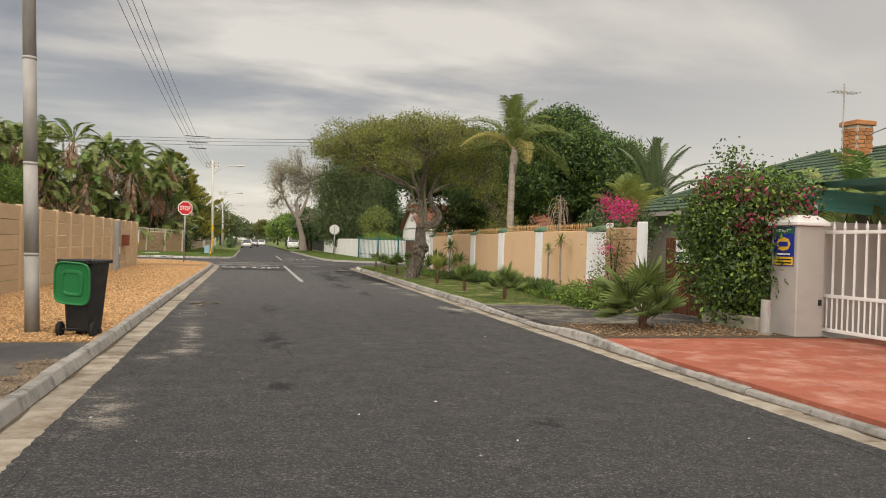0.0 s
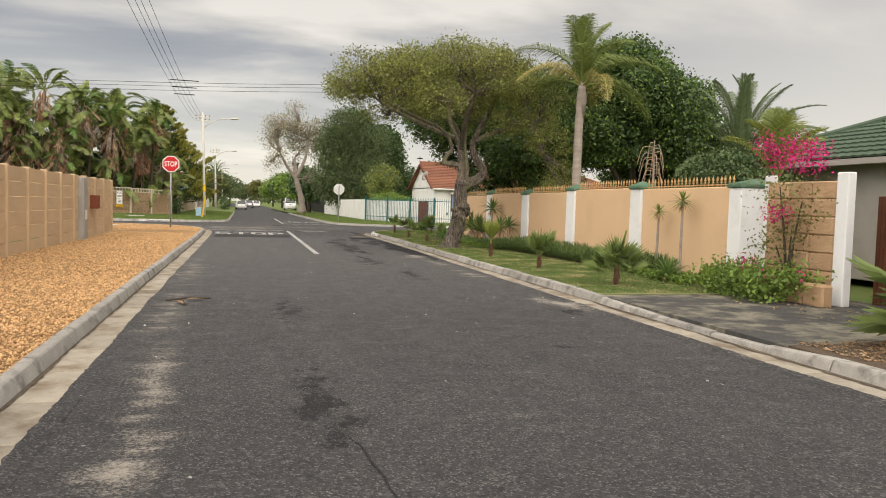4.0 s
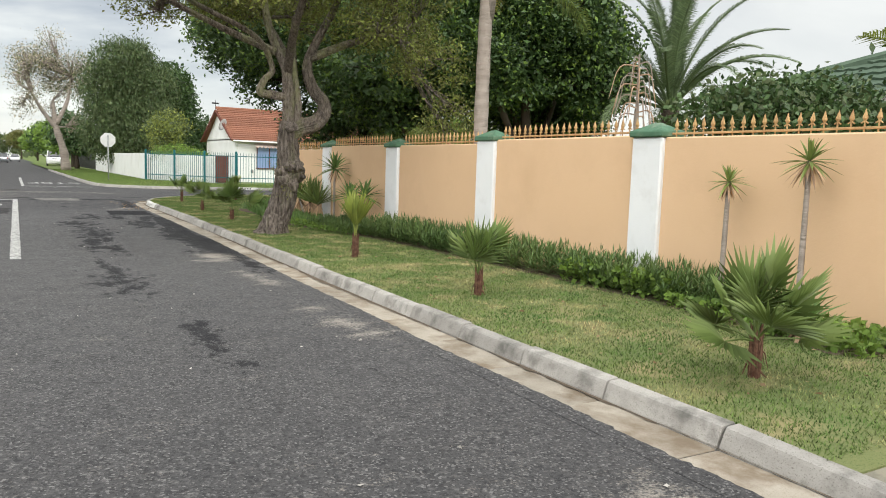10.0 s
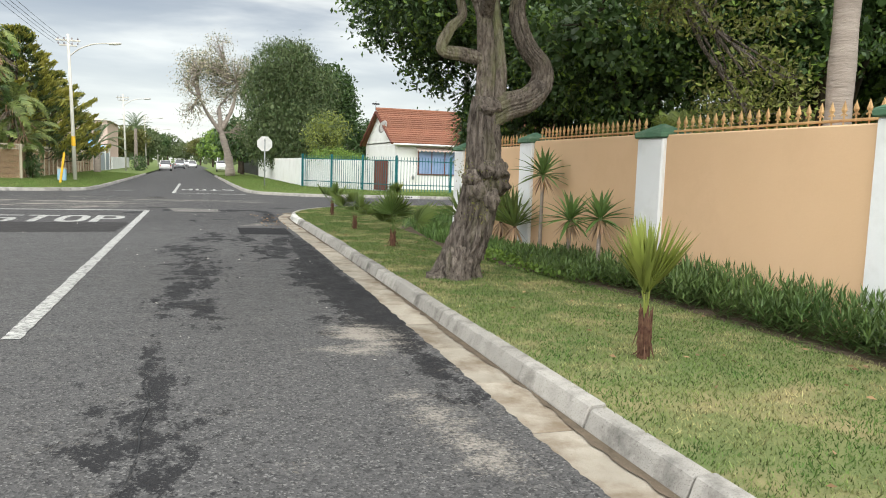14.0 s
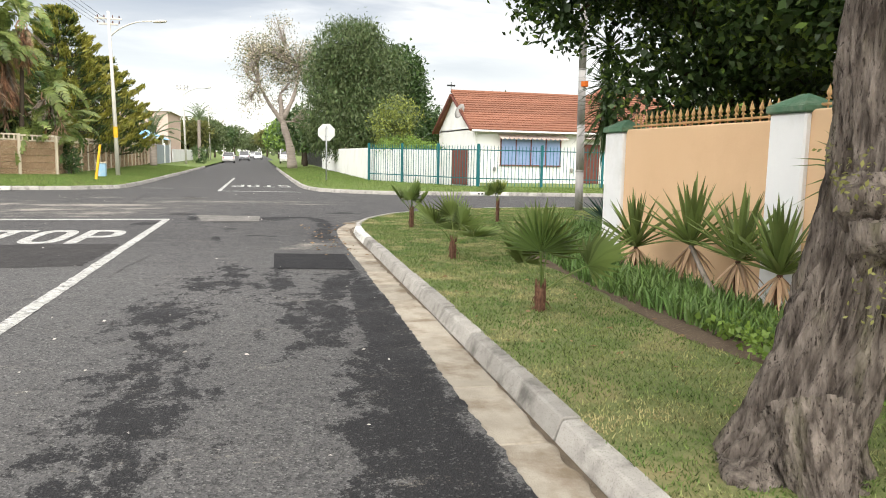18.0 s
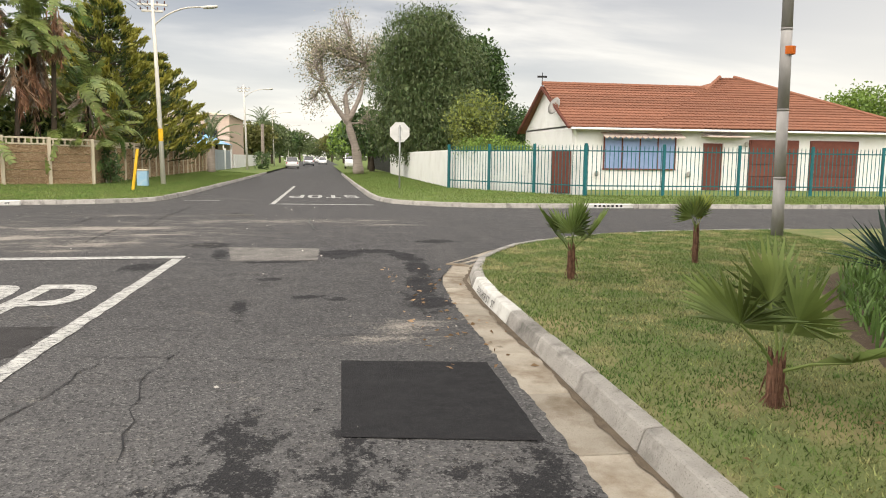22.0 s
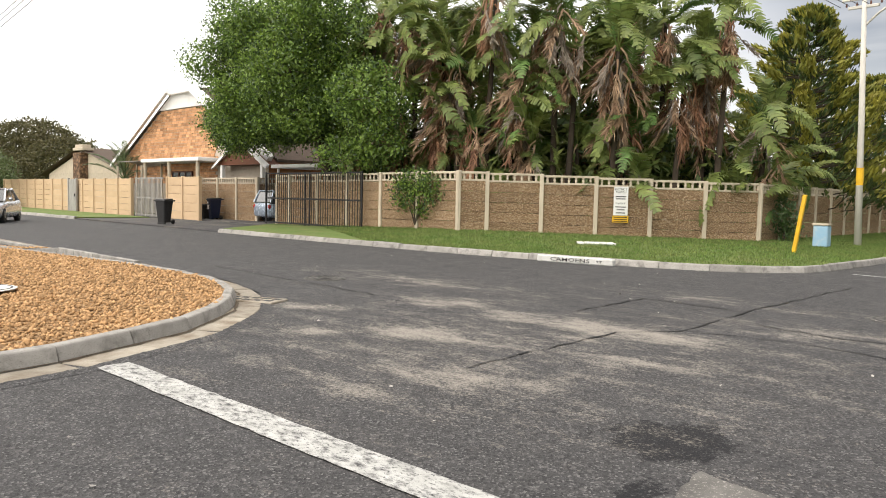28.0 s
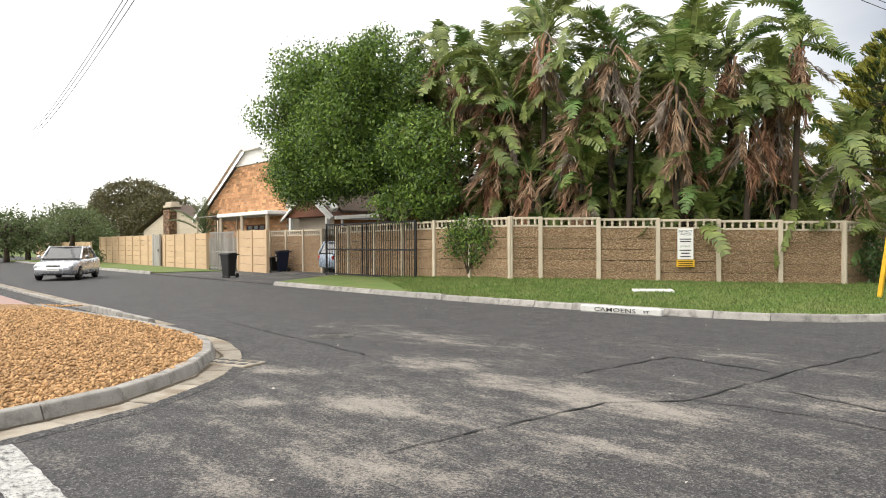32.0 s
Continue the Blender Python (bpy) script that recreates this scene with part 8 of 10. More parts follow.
twist_boughs = [
    ([(7.5, 30.05, 3.7), (8.4, 29.8, 4.1), (9.3, 29.7, 4.3)], 0.085, 0.04),
    ([(7.1, 30.3, 3.4), (7.3, 31.2, 4.0), (7.2, 32.2, 4.8)], 0.09, 0.04),
    ([(7.1, 30.3, 3.4), (6.9, 29.2, 4.2), (6.9, 28.3, 5.0)], 0.09, 0.04),
    ([(6.9, 30.4, 3.8), (5.9, 30.7, 4.2), (4.8, 30.9, 4.7), (3.9, 30.6, 5.2)], 0.075, 0.03),
    ([(6.90, 30.26, 0.24), (6.66, 30.3, 0.10), (6.42, 30.32, -0.03)], 0.16, 0.09),
    ([(6.80, 30.15, 0.42), (6.72, 29.95, 0.14), (6.66, 29.78, -0.03)], 0.19, 0.07),
    ([(6.86, 30.2, 0.40), (7.0, 30.12, 0.12), (7.14, 30.05, -0.03)], 0.16, 0.06),
]
twist = twist_trunk + twist_limbs + twist_boughs
lumps = np.random.default_rng(31)
vb = []
while len(vb) < 74:
    x, y = lumps.uniform(3.0, 10.5), lumps.uniform(27.5, 32.9)
    e = ((x - 6.75) / 3.9) ** 2 + ((y - 30.2) / 2.75) ** 2
    if e < 1:
        top = 7.0 - 1.25 * ((x - 6.5) / 3.8) ** 2 - 0.7 * ((y - 30.2) / 2.7) ** 2
        q = lumps.uniform(0.36, 0.72)
        vb.append(((x, y, top - 0.35 - lumps.random() ** 1.4 * (1.55 + 1.4 * max(0.0, (x - 7.6) / 2.6))), (q * 1.15, q * 1.15, q * 0.72)))
vt = tree("street_tree", "old verge tree with a twisted knotted grey trunk", twist, vb, 84000, 0.082, 0.40, LEAF_OLIVE, BARK, clump=0.13, per=22, twigs=2, leaf2=LEAF_LIGHT, share2=0.4, shell=0.75, furrow=True, limb_r=0.03, upper=BARK_MOSSY)
def burr(c, r, squash, seed):
    """An irregular woody swelling."""
    g, n = Geo(), 14
    vs = []
    for i in range(9):
        th = math.pi * (i + 0.5) / 9
        for k in range(n):
            ph = 2 * math.pi * k / n
            d = Vector((math.sin(th) * math.cos(ph), math.sin(th) * math.sin(ph), math.cos(th)))
            q = 1 + 0.55 * noise.noise(d * 1.8 + Vector((seed, 0, 0))) + 0.22 * noise.noise(d * 6 + Vector((0, seed, 0)))
            vs.append(Vector(c) + Vector((d.x, d.y, d.z * squash)) * r * q)
    return g.raw(vs, [(i * n + k, (i + 1) * n + k, (i + 1) * n + (k + 1) % n, i * n + (k + 1) % n) for i in range(8) for k in range(n)] + [tuple(range(n)), tuple(range(9 * n - 1, 8 * n - 1, -1))])


for (x, y, z), r, q in (((6.92, 30.06, 1.38), 0.13, 1.0), ((7.30, 30.1, 1.36), 0.13, 1.2), ((7.08, 30.0, 1.5), 0.12, 0.8), ((7.14, 29.98, 1.12), 0.11, 1.2), ((6.52, 30.12, 0.1), 0.12, 0.7), ((6.88, 29.96, 0.08), 0.10, 0.8), ((7.10, 30.08, 2.28), 0.17, 0.7), ((7.80, 30.08, 2.56), 0.15, 0.8), ((7.0, 30.05, 1.22), 0.15, 1.1), ((7.24, 30.02, 1.5), 0.13, 0.9), ((6.50, 30.16, 0.12), 0.13, 0.8)):
    part("knot", burr((x - 6.74, y - 30.32, z - 0.03), r, q, x * 7 + z * 3), BARK, vt, smooth=True)

sp, so = crown_points([((6.95, 30.02, 1.45), (0.3, 0.25, 0.2)), ((7.2, 30.05, 1.3), (0.2, 0.2, 0.25)), ((7.0, 29.98, 1.0), (0.15, 0.1, 0.15))], 420, 0.05, 8)
v, f = leaf_quads(sp - np.array([6.74, 30.32, 0.03]), None, 0.028, 0.5)
tagged(part("twig_growth", numpy_mesh("shoots", v, f, LEAF_OLIVE), None, vt), "small green shoots round the knots", "", "", "stuff")

# dense dark trees behind the peach wall
for label, x, y, c, h, n, sd in (("dense dark green tree behind the peach wall", 12.6, 34.5, (12.4, 34.2, 4.7), (3.6, 3.4, 2.9), 16000, 3), ("broad dark green tree behind the garden wall", 14.8, 32.4, (14.5, 32.2, 5.0), (3.2, 3.2, 3.2), 18000, 4),
                                 ("dark leafy tree standing over the garden wall", 16.8, 34.6, (16.8, 34.4, 4.9), (2.8, 3.0, 3.0), 13000, 5), ("dark spreading tree at the corner of the garden", 12.6, 38.6, (10.6, 38.0, 5.5), (4.6, 3.2, 2.5), 19000, 6), ("dark tree deep in the garden", 18.3, 36.8, (18.3, 36.8, 5.0), (3.4, 3.4, 3.6), 12000, 8)):
    low = [((10.9, 38.2, 2.9), (1.2, 1.1, 1.0)), ((12.3, 38.4, 2.9), (1.4, 1.1, 1.2)), ((13.9, 38.2, 2.8), (1.4, 1.1, 1.2))] if sd == 6 else []
    tree("garden_tree", label, [([(x, y, 0.05), (x + 0.1, y, 1.6), (x - 0.1, y, 3.2), (x, y, 4.6)], 0.24, 0.08), ([(x, y, 1.5), (x + 1.0, y + 0.4, 3.0), (x + 1.6, y + 0.5, 4.4)], 0.12, 0.05), ([(x, y, 1.6), (x - 1.2, y - 0.4, 3.2), (x - 1.9, y - 0.5, 4.6)], 0.12, 0.05)], blobs_in((c, h), 24, 1.25, 0.8, sd) + low, int(n * 3.4), 0.125, 0.5, LEAF_DARK, BARK_DARK, clump=0.18, per=24, leaf2=LEAF_BRIGHT, share2=0.3, inner=0.3, shell=0.8)


# feather palms
def frond_mesh(L, n, leaf_l, droop, mat, rib_mat=None, vee=0.5, name="frond", width=0.035, curl=0.0, ragged=0.15):
    """One feather frond from the origin along +x, arching down by droop."""
    P = [Vector((L * s * (1 - 0.12 * s * s), 0, L * (0.55 * s - droop * s * s))) for s in [i / 12 for i in range(13)]]
    g = Geo().tube(P, [0.022 * (1.15 - i / 12) * (L / 2.2) + 0.004 for i in range(13)], 5)
    for i in range(n):
        s = 0.14 + 0.86 * (i + 0.5) / n
        k = min(int(s * 12), 11)
        q = P[k].lerp(P[k + 1], s * 12 - k)
        d = (P[k + 1] - P[k]).normalized()
        ll = leaf_l * math.sin(math.pi * (0.12 + 0.85 * s)) ** 0.6 * RNG.uniform(1 - ragged, 1 + ragged)
        for sd in (-1, 1):
            out = (d * 0.65 + Vector((0, sd * 1.0, 0)) + Vector((0, 0, vee * RNG.uniform(0.5, 1.2)))).normalized()
            m1 = q + out * ll * 0.5
            tip = q + out * ll * 0.93 + Vector((0, 0, -ll * (0.28 + curl)))
            w = d * width
            g.raw([q - w * 0.3, q + w * 0.3, m1 + w * 0.5, tip, m1 - w * 0.5], [(0, 1, 2, 4), (4, 2, 3)])
    return g.mesh(name, mat)


def feather_palm(name, label, base, trunk, r0, r1, fronds, mesh_list, droops, tag="palm", bark=None, boot=None):
    """A palm: ringed trunk, and fronds that share a few meshes. fronds: (azimuth, tilt, roll, mesh)."""
    t = thing(name, label, tag, base)
    P = bend(trunk, 6)
    if len(P) > 1:
        g, k = Geo(), len(P)
        g.tube(P, [(r0 + (r1 - r0) * i / (k - 1)) * (1.0 + (0.05 if i % 2 else -0.03)) for i in range(k)], 14)
        part("trunk", g, bark or PALM_BARK, t, smooth=True)
    top = Vector(trunk[-1])
    if boot:
        part("crownshaft", Geo().tube([top + Vector((0, 0, -boot)), top + Vector((0, 0, -boot * 0.4)), top + Vector((0, 0, 0.15))], [r1 * 1.05, r1 * 1.5, r1 * 0.7], 12), FIBRE if name != "queen_palm" else PALM_BARK, t, smooth=True)
    for az, tilt, mk in fronds:
        part("frond", mesh_list[mk], None, t, at=Matrix.Translation(top) @ Matrix.Rotation(radians(az), 4, "Z") @ Matrix.Rotation(radians(-tilt), 4, "Y") @ Matrix.Rotation(radians(RNG.uniform(-14, 14)), 4, "X"))
    return t


def ring_of(n, lo, hi, kinds, seed=0):
    g = np.random.default_rng(seed)
    return [(i * 137.5 + g.uniform(-12, 12), lo + (hi - lo) * (i / max(n - 1, 1)) + g.uniform(-6, 6), kinds(i / max(n - 1, 1), g)) for i in range(n)]


QF = [frond_mesh(2.6, 80, 0.55, 0.80, LEAF_FROND, name="frond", width=0.02, curl=0.35, ragged=0.3), frond_mesh(2.5, 76, 0.5, 0.85, LEAF_GOLD, name="frond", width=0.02, curl=0.5, ragged=0.35), frond_mesh(2.4, 76, 0.55, 0.42, LEAF_FROND, name="frond", width=0.02, curl=0.25, ragged=0.3)]
feather_palm("queen_palm", "tall slender palm with arching feathery fronds", (10.05, 27.5, 0.1), [(0, 0, 0), (-0.02, 0, 2.2), (0.0, 0, 4.4), (0.05, 0, 5.2)], 0.15, 0.11, ring_of(19, -4, 84, lambda s, g: 1 if s < 0.4 and g.random() < 0.55 else (0 if s < 0.6 else 2), 2), QF, None, boot=0.9)
DF = [frond_mesh(3.9, 110, 0.40, 0.62, LEAF_BLUE, name="frond", width=0.026, vee=0.35), frond_mesh(3.7, 105, 0.40, 0.42, LEAF_BLUE, name="frond", width=0.026, vee=0.35)]
feather_palm("date_palm", "date palm with stiff grey-green arching fronds", (17.6, 29.8, 0.1), [(0, 0, 0), (0, 0, 1.6), (0, 0, 3.2)], 0.27, 0.24, ring_of(34, -12, 80, lambda s, g: 0 if s < 0.6 else 1, 3), DF, None, bark=BARK_DARK)
AF = [frond_mesh(1.6, 46, 0.5, 0.5, LEAF_LIGHT, name="frond", width=0.022, ragged=0.3), frond_mesh(1.6, 44, 0.45, 0.3, LEAF_FROND, name="frond", width=0.022, ragged=0.3)]
feather_palm("garden_palm", "yellow-green feathery palm over the rough wall", (10.5, 19.15, 0.1), [(0, 0, 0), (0, 0, 1.0), (0.05, 0, 2.1)], 0.12, 0.09, ring_of(17, 34, 86, lambda s, g: 0 if s < 0.6 else 1, 5), AF, None)
feather_palm("garden_palm", "low feathery palm behind the peach wall", (11.1, 31.6, 0.1), [(0, 0, 0), (0, 0, 0.5), (0.0, 0, 0.95)], 0.1, 0.08, ring_of(9, 20, 80, lambda s, g: 0 if s < 0.5 else 1, 7), AF, None)
feather_palm("garden_palm", "small feathery palm behind the peach wall", (11.2, 33.8, 0.1), [(0, 0, 0), (0, 0, 0.5), (0.0, 0, 0.9)], 0.1, 0.08, ring_of(8, 24, 82, lambda s, g: 0 if s < 0.5 else 1, 8), AF, None)
FF = [frond_mesh(3.0, 56, 0.42, 0.50, LEAF_BLUE, name="frond", width=0.03)]
feather_palm("far_palm", "dark feathery palm over the wall by the far road", (-3.9, 93.5, 0.2), [(0, 0, 0), (0, 0, 1.2), (0.0, 0, 2.4)], 0.3, 0.28, ring_of(18, -15, 65, lambda s, g: 0, 10), FF, None)
feather_palm("far_palm", "palm beyond the far houses", (-3.4, 138, 0.2), [(0, 0, 0), (0, 0, 3.0), (0.0, 0, 5.6)], 0.25, 0.2, ring_of(18, -25, 65, lambda s, g: 0, 11), FF, None)
feather_palm("far_palm", "palm behind the brick gable house", (-40.5, 76, 0.2), [(0, 0, 0), (0, 0, 3.0), (0.0, 0, 4.6)], 0.25, 0.2, ring_of(16, -15, 65, lambda s, g: 0, 12), FF, None)
feather_palm("far_palm", "low palm beside the tan wall", (-43.5, 62.5, 0.1), [(0, 0, 0), (0, 0, 1.0), (0.0, 0, 2.0)], 0.2, 0.2, ring_of(14, 0, 65, lambda s, g: 0, 13), FF, None)

dry = thing("dry_palm_stump", "dead palm stump with hanging dry brown fronds", "palm", (10.5, 23.85, 0.1))
part("stem", Geo().tube([(0, 0, 0), (0.03, 0, 1.5), (0.0, 0, 3.3)], [0.07, 0.05, 0.012], 7), LEAF_ASH, dry)
for k in range(26):
    a, z0 = k * 2.4, 2.35 + 0.035 * k
    r = 0.16 + 0.16 * ((k * 7) % 5) / 5
    part("dry_frond", Geo().tube(bend([(0, 0, z0), (r * math.cos(a), r * math.sin(a), z0 - 0.02), (r * 1.5 * math.cos(a), r * 1.5 * math.sin(a), z0 - 0.5)], 4), [0.012] * 4 + [0.008] * 4 + [0.003], 4), LEAF_ASH if k % 2 else LEAF_DEAD, dry)


# fan palms on the lawn
def fan_leaf(stalk, R, n=22, open_deg=250, cup=0.25, mat=None):
    """A pleated fan on a stalk along +x."""
    g = Geo().tube([(0, 0, 0), (stalk * 0.5, 0, 0.05 * stalk), (stalk, 0, 0)], [0.012, 0.009, 0.007], 5)
    for i in range(n):
        a = radians(-open_deg / 2 + open_deg * (i + 0.5) / n)
        half = radians(open_deg / n / 2) * 0.92
        r = R * (1 - 0.12 * abs(math.sin(a / 2)) + RNG.uniform(-0.06, 0.06))
        m = r * 0.44

        def at(rr, aa, zz):
            return (stalk + rr * math.cos(aa), rr * math.sin(aa), zz + cup * rr * rr / R - 0.0)
        tipz = -RNG.uniform(0.0, 0.12) * r
        g.raw([at(0.01, a, 0), at(m, a - half, 0.0), at(m, a, 0.045), at(m, a + half, 0.0), at(r, a + RNG.uniform(-0.03, 0.03), tipz)], [(0, 1, 2), (0, 2, 3), (1, 4, 2), (2, 4, 3)])
    return g.mesh("fan_leaf", mat or LEAF_FAN)


FANS = [fan_leaf(0.34, 0.36), fan_leaf(0.28, 0.30, open_deg=200, cup=0.5), fan_leaf(0.42, 0.40, open_deg=270, cup=0.1), fan_leaf(0.24, 0.56, 14, 84, 0.12, LEAF_LIGHT), fan_leaf(0.42, 0.44, 19, 185, 0.15), fan_leaf(0.36, 0.46, 20, 205, 0.3)]


def fan_palm(x, y, z, s, leaves, label, stump=0.2, seed=1, spread=(10, 75), kinds=(0, 1, 2)):
    g_ = np.random.default_rng(seed)
    t = thing("fan_palm", label, "palm", (x, y, z), g_.uniform(0, 360), "small fan palms on the lawn")
    g = Geo().tube([(0, 0, -0.03), (0.0, 0, stump * 0.4), (0.02, 0, stump)], [0.04 * s + 0.008, 0.036 * s, 0.026 * s], 9)
    for k in range(34):
        a, zz = k * 2.4, stump * (0.05 + 0.95 * k / 34)
        if k % 3 == 0:
            q = g_.uniform(1.1, 1.9)
            g.tube([(0.03 * s * math.cos(a), 0.03 * s * math.sin(a), zz), (0.04 * s * q * math.cos(a), 0.04 * s * q * math.sin(a), zz - 0.03), (0.04 * s * (q + 0.8) * math.cos(a), 0.04 * s * (q + 0.8) * math.sin(a), max(zz - 0.14, 0.01))], [0.009, 0.006, 0.002], 4)
        r = 0.033 * s
        g.tube([(r * math.cos(a), r * math.sin(a), zz - 0.02), (r * 1.25 * math.cos(a), r * 1.25 * math.sin(a), zz + 0.07), (r * 1.5 * math.cos(a + 0.1), r * 1.5 * math.sin(a + 0.1), zz + 0.15)], [0.016, 0.012, 0.003], 4)
    part("stump", g, FIBRE, t)
    for i in range(leaves):
        tilt = spread[0] + (spread[1] - spread[0]) * i / max(leaves - 1, 1) + g_.uniform(-6, 6)
        k = g_.uniform(0.85, 1.1) * s
        part("fan_leaf", FANS[kinds[i % len(kinds)]], None, t, at=Matrix.Translation((0.01, 0, stump)) @ Matrix.Rotation(radians(i * 137.5 + g_.uniform(-15, 15)), 4, "Z") @ Matrix.Rotation(radians(-tilt), 4, "Y") @ Matrix.Rotation(radians(g_.uniform(-30, 30)), 4, "X") @ Matrix.Diagonal((k, k, k, 1)))
    return t


fan_palm(6.72, 18.66, VZ, 0.92, 11, "bushy green fan palm with a red-brown stump on the lawn", 0.27, 1, (2, 78), (4, 5, 0))
fan_palm(6.72, 22.35, VZ, 0.9, 6, "small fan palm with a thin brown stump on the lawn", 0.20, 2, (38, 86), (4, 5))
fan_palm(6.78, 25.98, VZ, 1.0, 6, "upright yellow-green fan palm with a shaggy stump on the lawn", 0.27, 3, (74, 92), (3,))
fan_palm(6.9, 33.75, VZ, 1.05, 5, "wide fan palm with silvery green leaves on the lawn", 0.17, 4, (30, 88), (4, 5))
fan_palm(6.98, 37.25, VZ, 0.9, 5, "open fan palm on the lawn corner", 0.2, 5, (14, 84), (4, 5))
fan_palm(7.3, 41.7, VZ, 0.8, 6, "small fan palm with a thick brown stump on the lawn corner", 0.30, 6, (40, 86), (4, 5))
fan_palm(9.45, 42.9, VZ, 0.7, 5, "narrow young fan palm on the lawn corner", 0.42, 7, (55, 88), (5, 3))
fan_palm(6.95, 12.0, VZ, 1.45, 20, "large bushy fan palm in the leaf-strewn bed", 0.30, 8, (-5, 82))
fan_palm(9.9, 29.2, VZ, 1.3, 6, "fan palm seedling behind the garden wall", 0.4, 9, (30, 80))


# sword-leaved rosettes
def sword_rosette(n, L, w, lo, hi, mat, seed, droop=0.18, name="leaves"):
    g_, g = np.random.default_rng(seed), Geo()
    for i in range(n):
        az = radians(i * 137.5)
        el = radians(lo + (hi - lo) * (i / n) + g_.uniform(-7, 7))
        l = L * g_.uniform(0.8, 1.1)
        out = Vector((math.cos(az) * math.cos(el), math.sin(az) * math.cos(el), math.sin(el)))
        side = Vector((-math.sin(az), math.cos(az), 0))
        up = side.cross(out) * -1
        P = [out * (l * s) + Vector((0, 0, -droop * l * s * s)) for s in (0.02, 0.3, 0.65, 1.0)]
        ws = (w * 0.5, w, w * 0.75, 0.002)
        vs = []
        for p, k in zip(P, ws):
            vs += [p - side * k / 2 + up * k * 0.12, p - up * k * 0.1, p + side * k / 2 + up * k * 0.12]
        g.raw(vs, [(3 * a + b, 3 * a + b + 1, 3 * a + b + 4, 3 * a + b + 3) for a in range(3) for b in (0, 1)])
    return g.mesh(name, mat)


YUC = [sword_rosette(38, 0.52, 0.055, 5, 88, LEAF_STRAP, 1), sword_rosette(34, 0.62, 0.06, -15, 85, LEAF_STRAP, 2, 0.25), sword_rosette(30, 0.42, 0.045, -30, 88, LEAF_FROND, 3, 0.2), sword_rosette(44, 0.72, 0.062, 14, 88, LEAF_FAN, 6, 0.12)]
YDEAD = sword_rosette(16, 0.34, 0.04, -75, -30, LEAF_DEAD, 4)


def yucca(x, y, stems, label, seed=0, dead=True, z=VZ):
    """A yucca: one or more stems (dx, dy, height, rosette, scale), each with its head of leaves."""
    t = thing("yucca", label, "yucca", (x, y, z))
    for k, (dx, dy, h, m, s) in enumerate(stems):
        part("stem", Geo().tube(bend([(dx * 0.3, dy * 0.3, -0.02), (dx * 0.8, dy * 0.7, h * 0.5), (dx, dy, h)], 3), [0.035, 0.03, 0.03, 0.03, 0.028, 0.026, 0.026], 7), FIBRE if h < 0.5 else PALM_BARK, t, smooth=True)
        part("leaf_head", YUC[m], None, t, at=pose(dx, dy, h, RNG.uniform(-8, 8), RNG.uniform(-8, 8), RNG.uniform(0, 360)) @ Matrix.Diagonal((s, s, s, 1)))
        if dead:
            part("dead_leaves", YDEAD, None, t, at=pose(dx, dy, h, 0, 0, RNG.uniform(0, 360)) @ Matrix.Diagonal((s, s, s, 1)))
    return t


yucca(8.74, 19.71, [(0, 0, 1.62, 2, 0.8)], "tall thin yucca against the peach wall")
yucca(8.74, 20.65, [(0.03, 0, 1.39, 2, 0.65)], "slender yucca beside the peach wall")
yucca(8.2, 19.3, [(0, 0, 0.12, 0, 1.0), (0.2, 0.25, 0.1, 0, 0.8)], "low spiky yucca clump at the wall")
yucca(8.85, 30.2, [(0, 0, 0.75, 1, 0.95)], "spiky yucca in the wall bed")
yucca(8.85, 31.05, [(0, 0, 0.68, 1, 1.0)], "spiky yucca with arching leaves in the wall bed")
yucca(8.95, 32.2, [(0, 0, 1.32, 1, 1.0)], "taller yucca beside a white pillar")
yucca(8.85, 33.0, [(0, 0, 0.42, 3, 1.05)], "big spiky yucca rosette by the wall")
yucca(8.85, 33.6, [(0, 0, 0.46, 3, 1.1), (0.05, 0.9, 0.5, 3, 1.15)], "big green yucca rosette with dead skirts by the wall")
yucca(8.85, 35.6, [(0, 0, 0.35, 3, 1.05)], "big spiky yucca near the end pillar")
yucca(8.6, 37.2, [(0, 0, 0.15, 0, 0.9)], "low yucca at the end pillar")
yucca(8.3, 35.6, [(0, 0, 0.05, 0, 0.7)], "low spiky rosette in the bed edge")
TALL = sword_rosette(70, 0.62, 0.05, -70, 85, LEAF_DARK, 9, 0.25)
dr = thing("tall_yucca", "tall dark-headed yucca tree leaning over the lawn", "yucca", (10.6, 39.75, VZ))
part("stem", Geo().tube(bend([(0.1, 0, -0.05), (0.0, 0, 0.8), (-0.15, 0, 1.6), (-0.2, 0, 2.3)], 5), [0.075] * 6 + [0.06] * 6 + [0.05] * 4, 10), PALM_BARK, dr, smooth=True)
for z, s in ((2.3, 1.15), (2.7, 1.0), (1.95, 1.0)):
    part("leaf_head", TALL, None, dr, at=pose(-0.2, 0, z, 0, 0, z * 130) @ Matrix.Diagonal((s, s, s, 1)))
part("leaf_head", TALL, None, dr, at=pose(-0.15, 0.1, 3.35, 0, 0, 77) @ Matrix.Diagonal((0.9, 0.9, 0.9, 1)))
for x, y, s in ((11.6, 41.9, 1.15), (12.3, 41.5, 1.2), (11.3, 41.2, 1.0)):
    ag = thing("agave", "dark blue-green spiky agave clump on the lawn", "agave", (x, y, VZ))
    part("leaves", sword_rosette(46, 0.75, 0.075, 5, 85, leafy("leaf_agave", (0.035, 0.075, 0.06), (0.05, 0.095, 0.07)), int(x * 10), 0.06), None, ag, at=pose(0, 0, 0.05) @ Matrix.Diagonal((s, s, s, 1)))


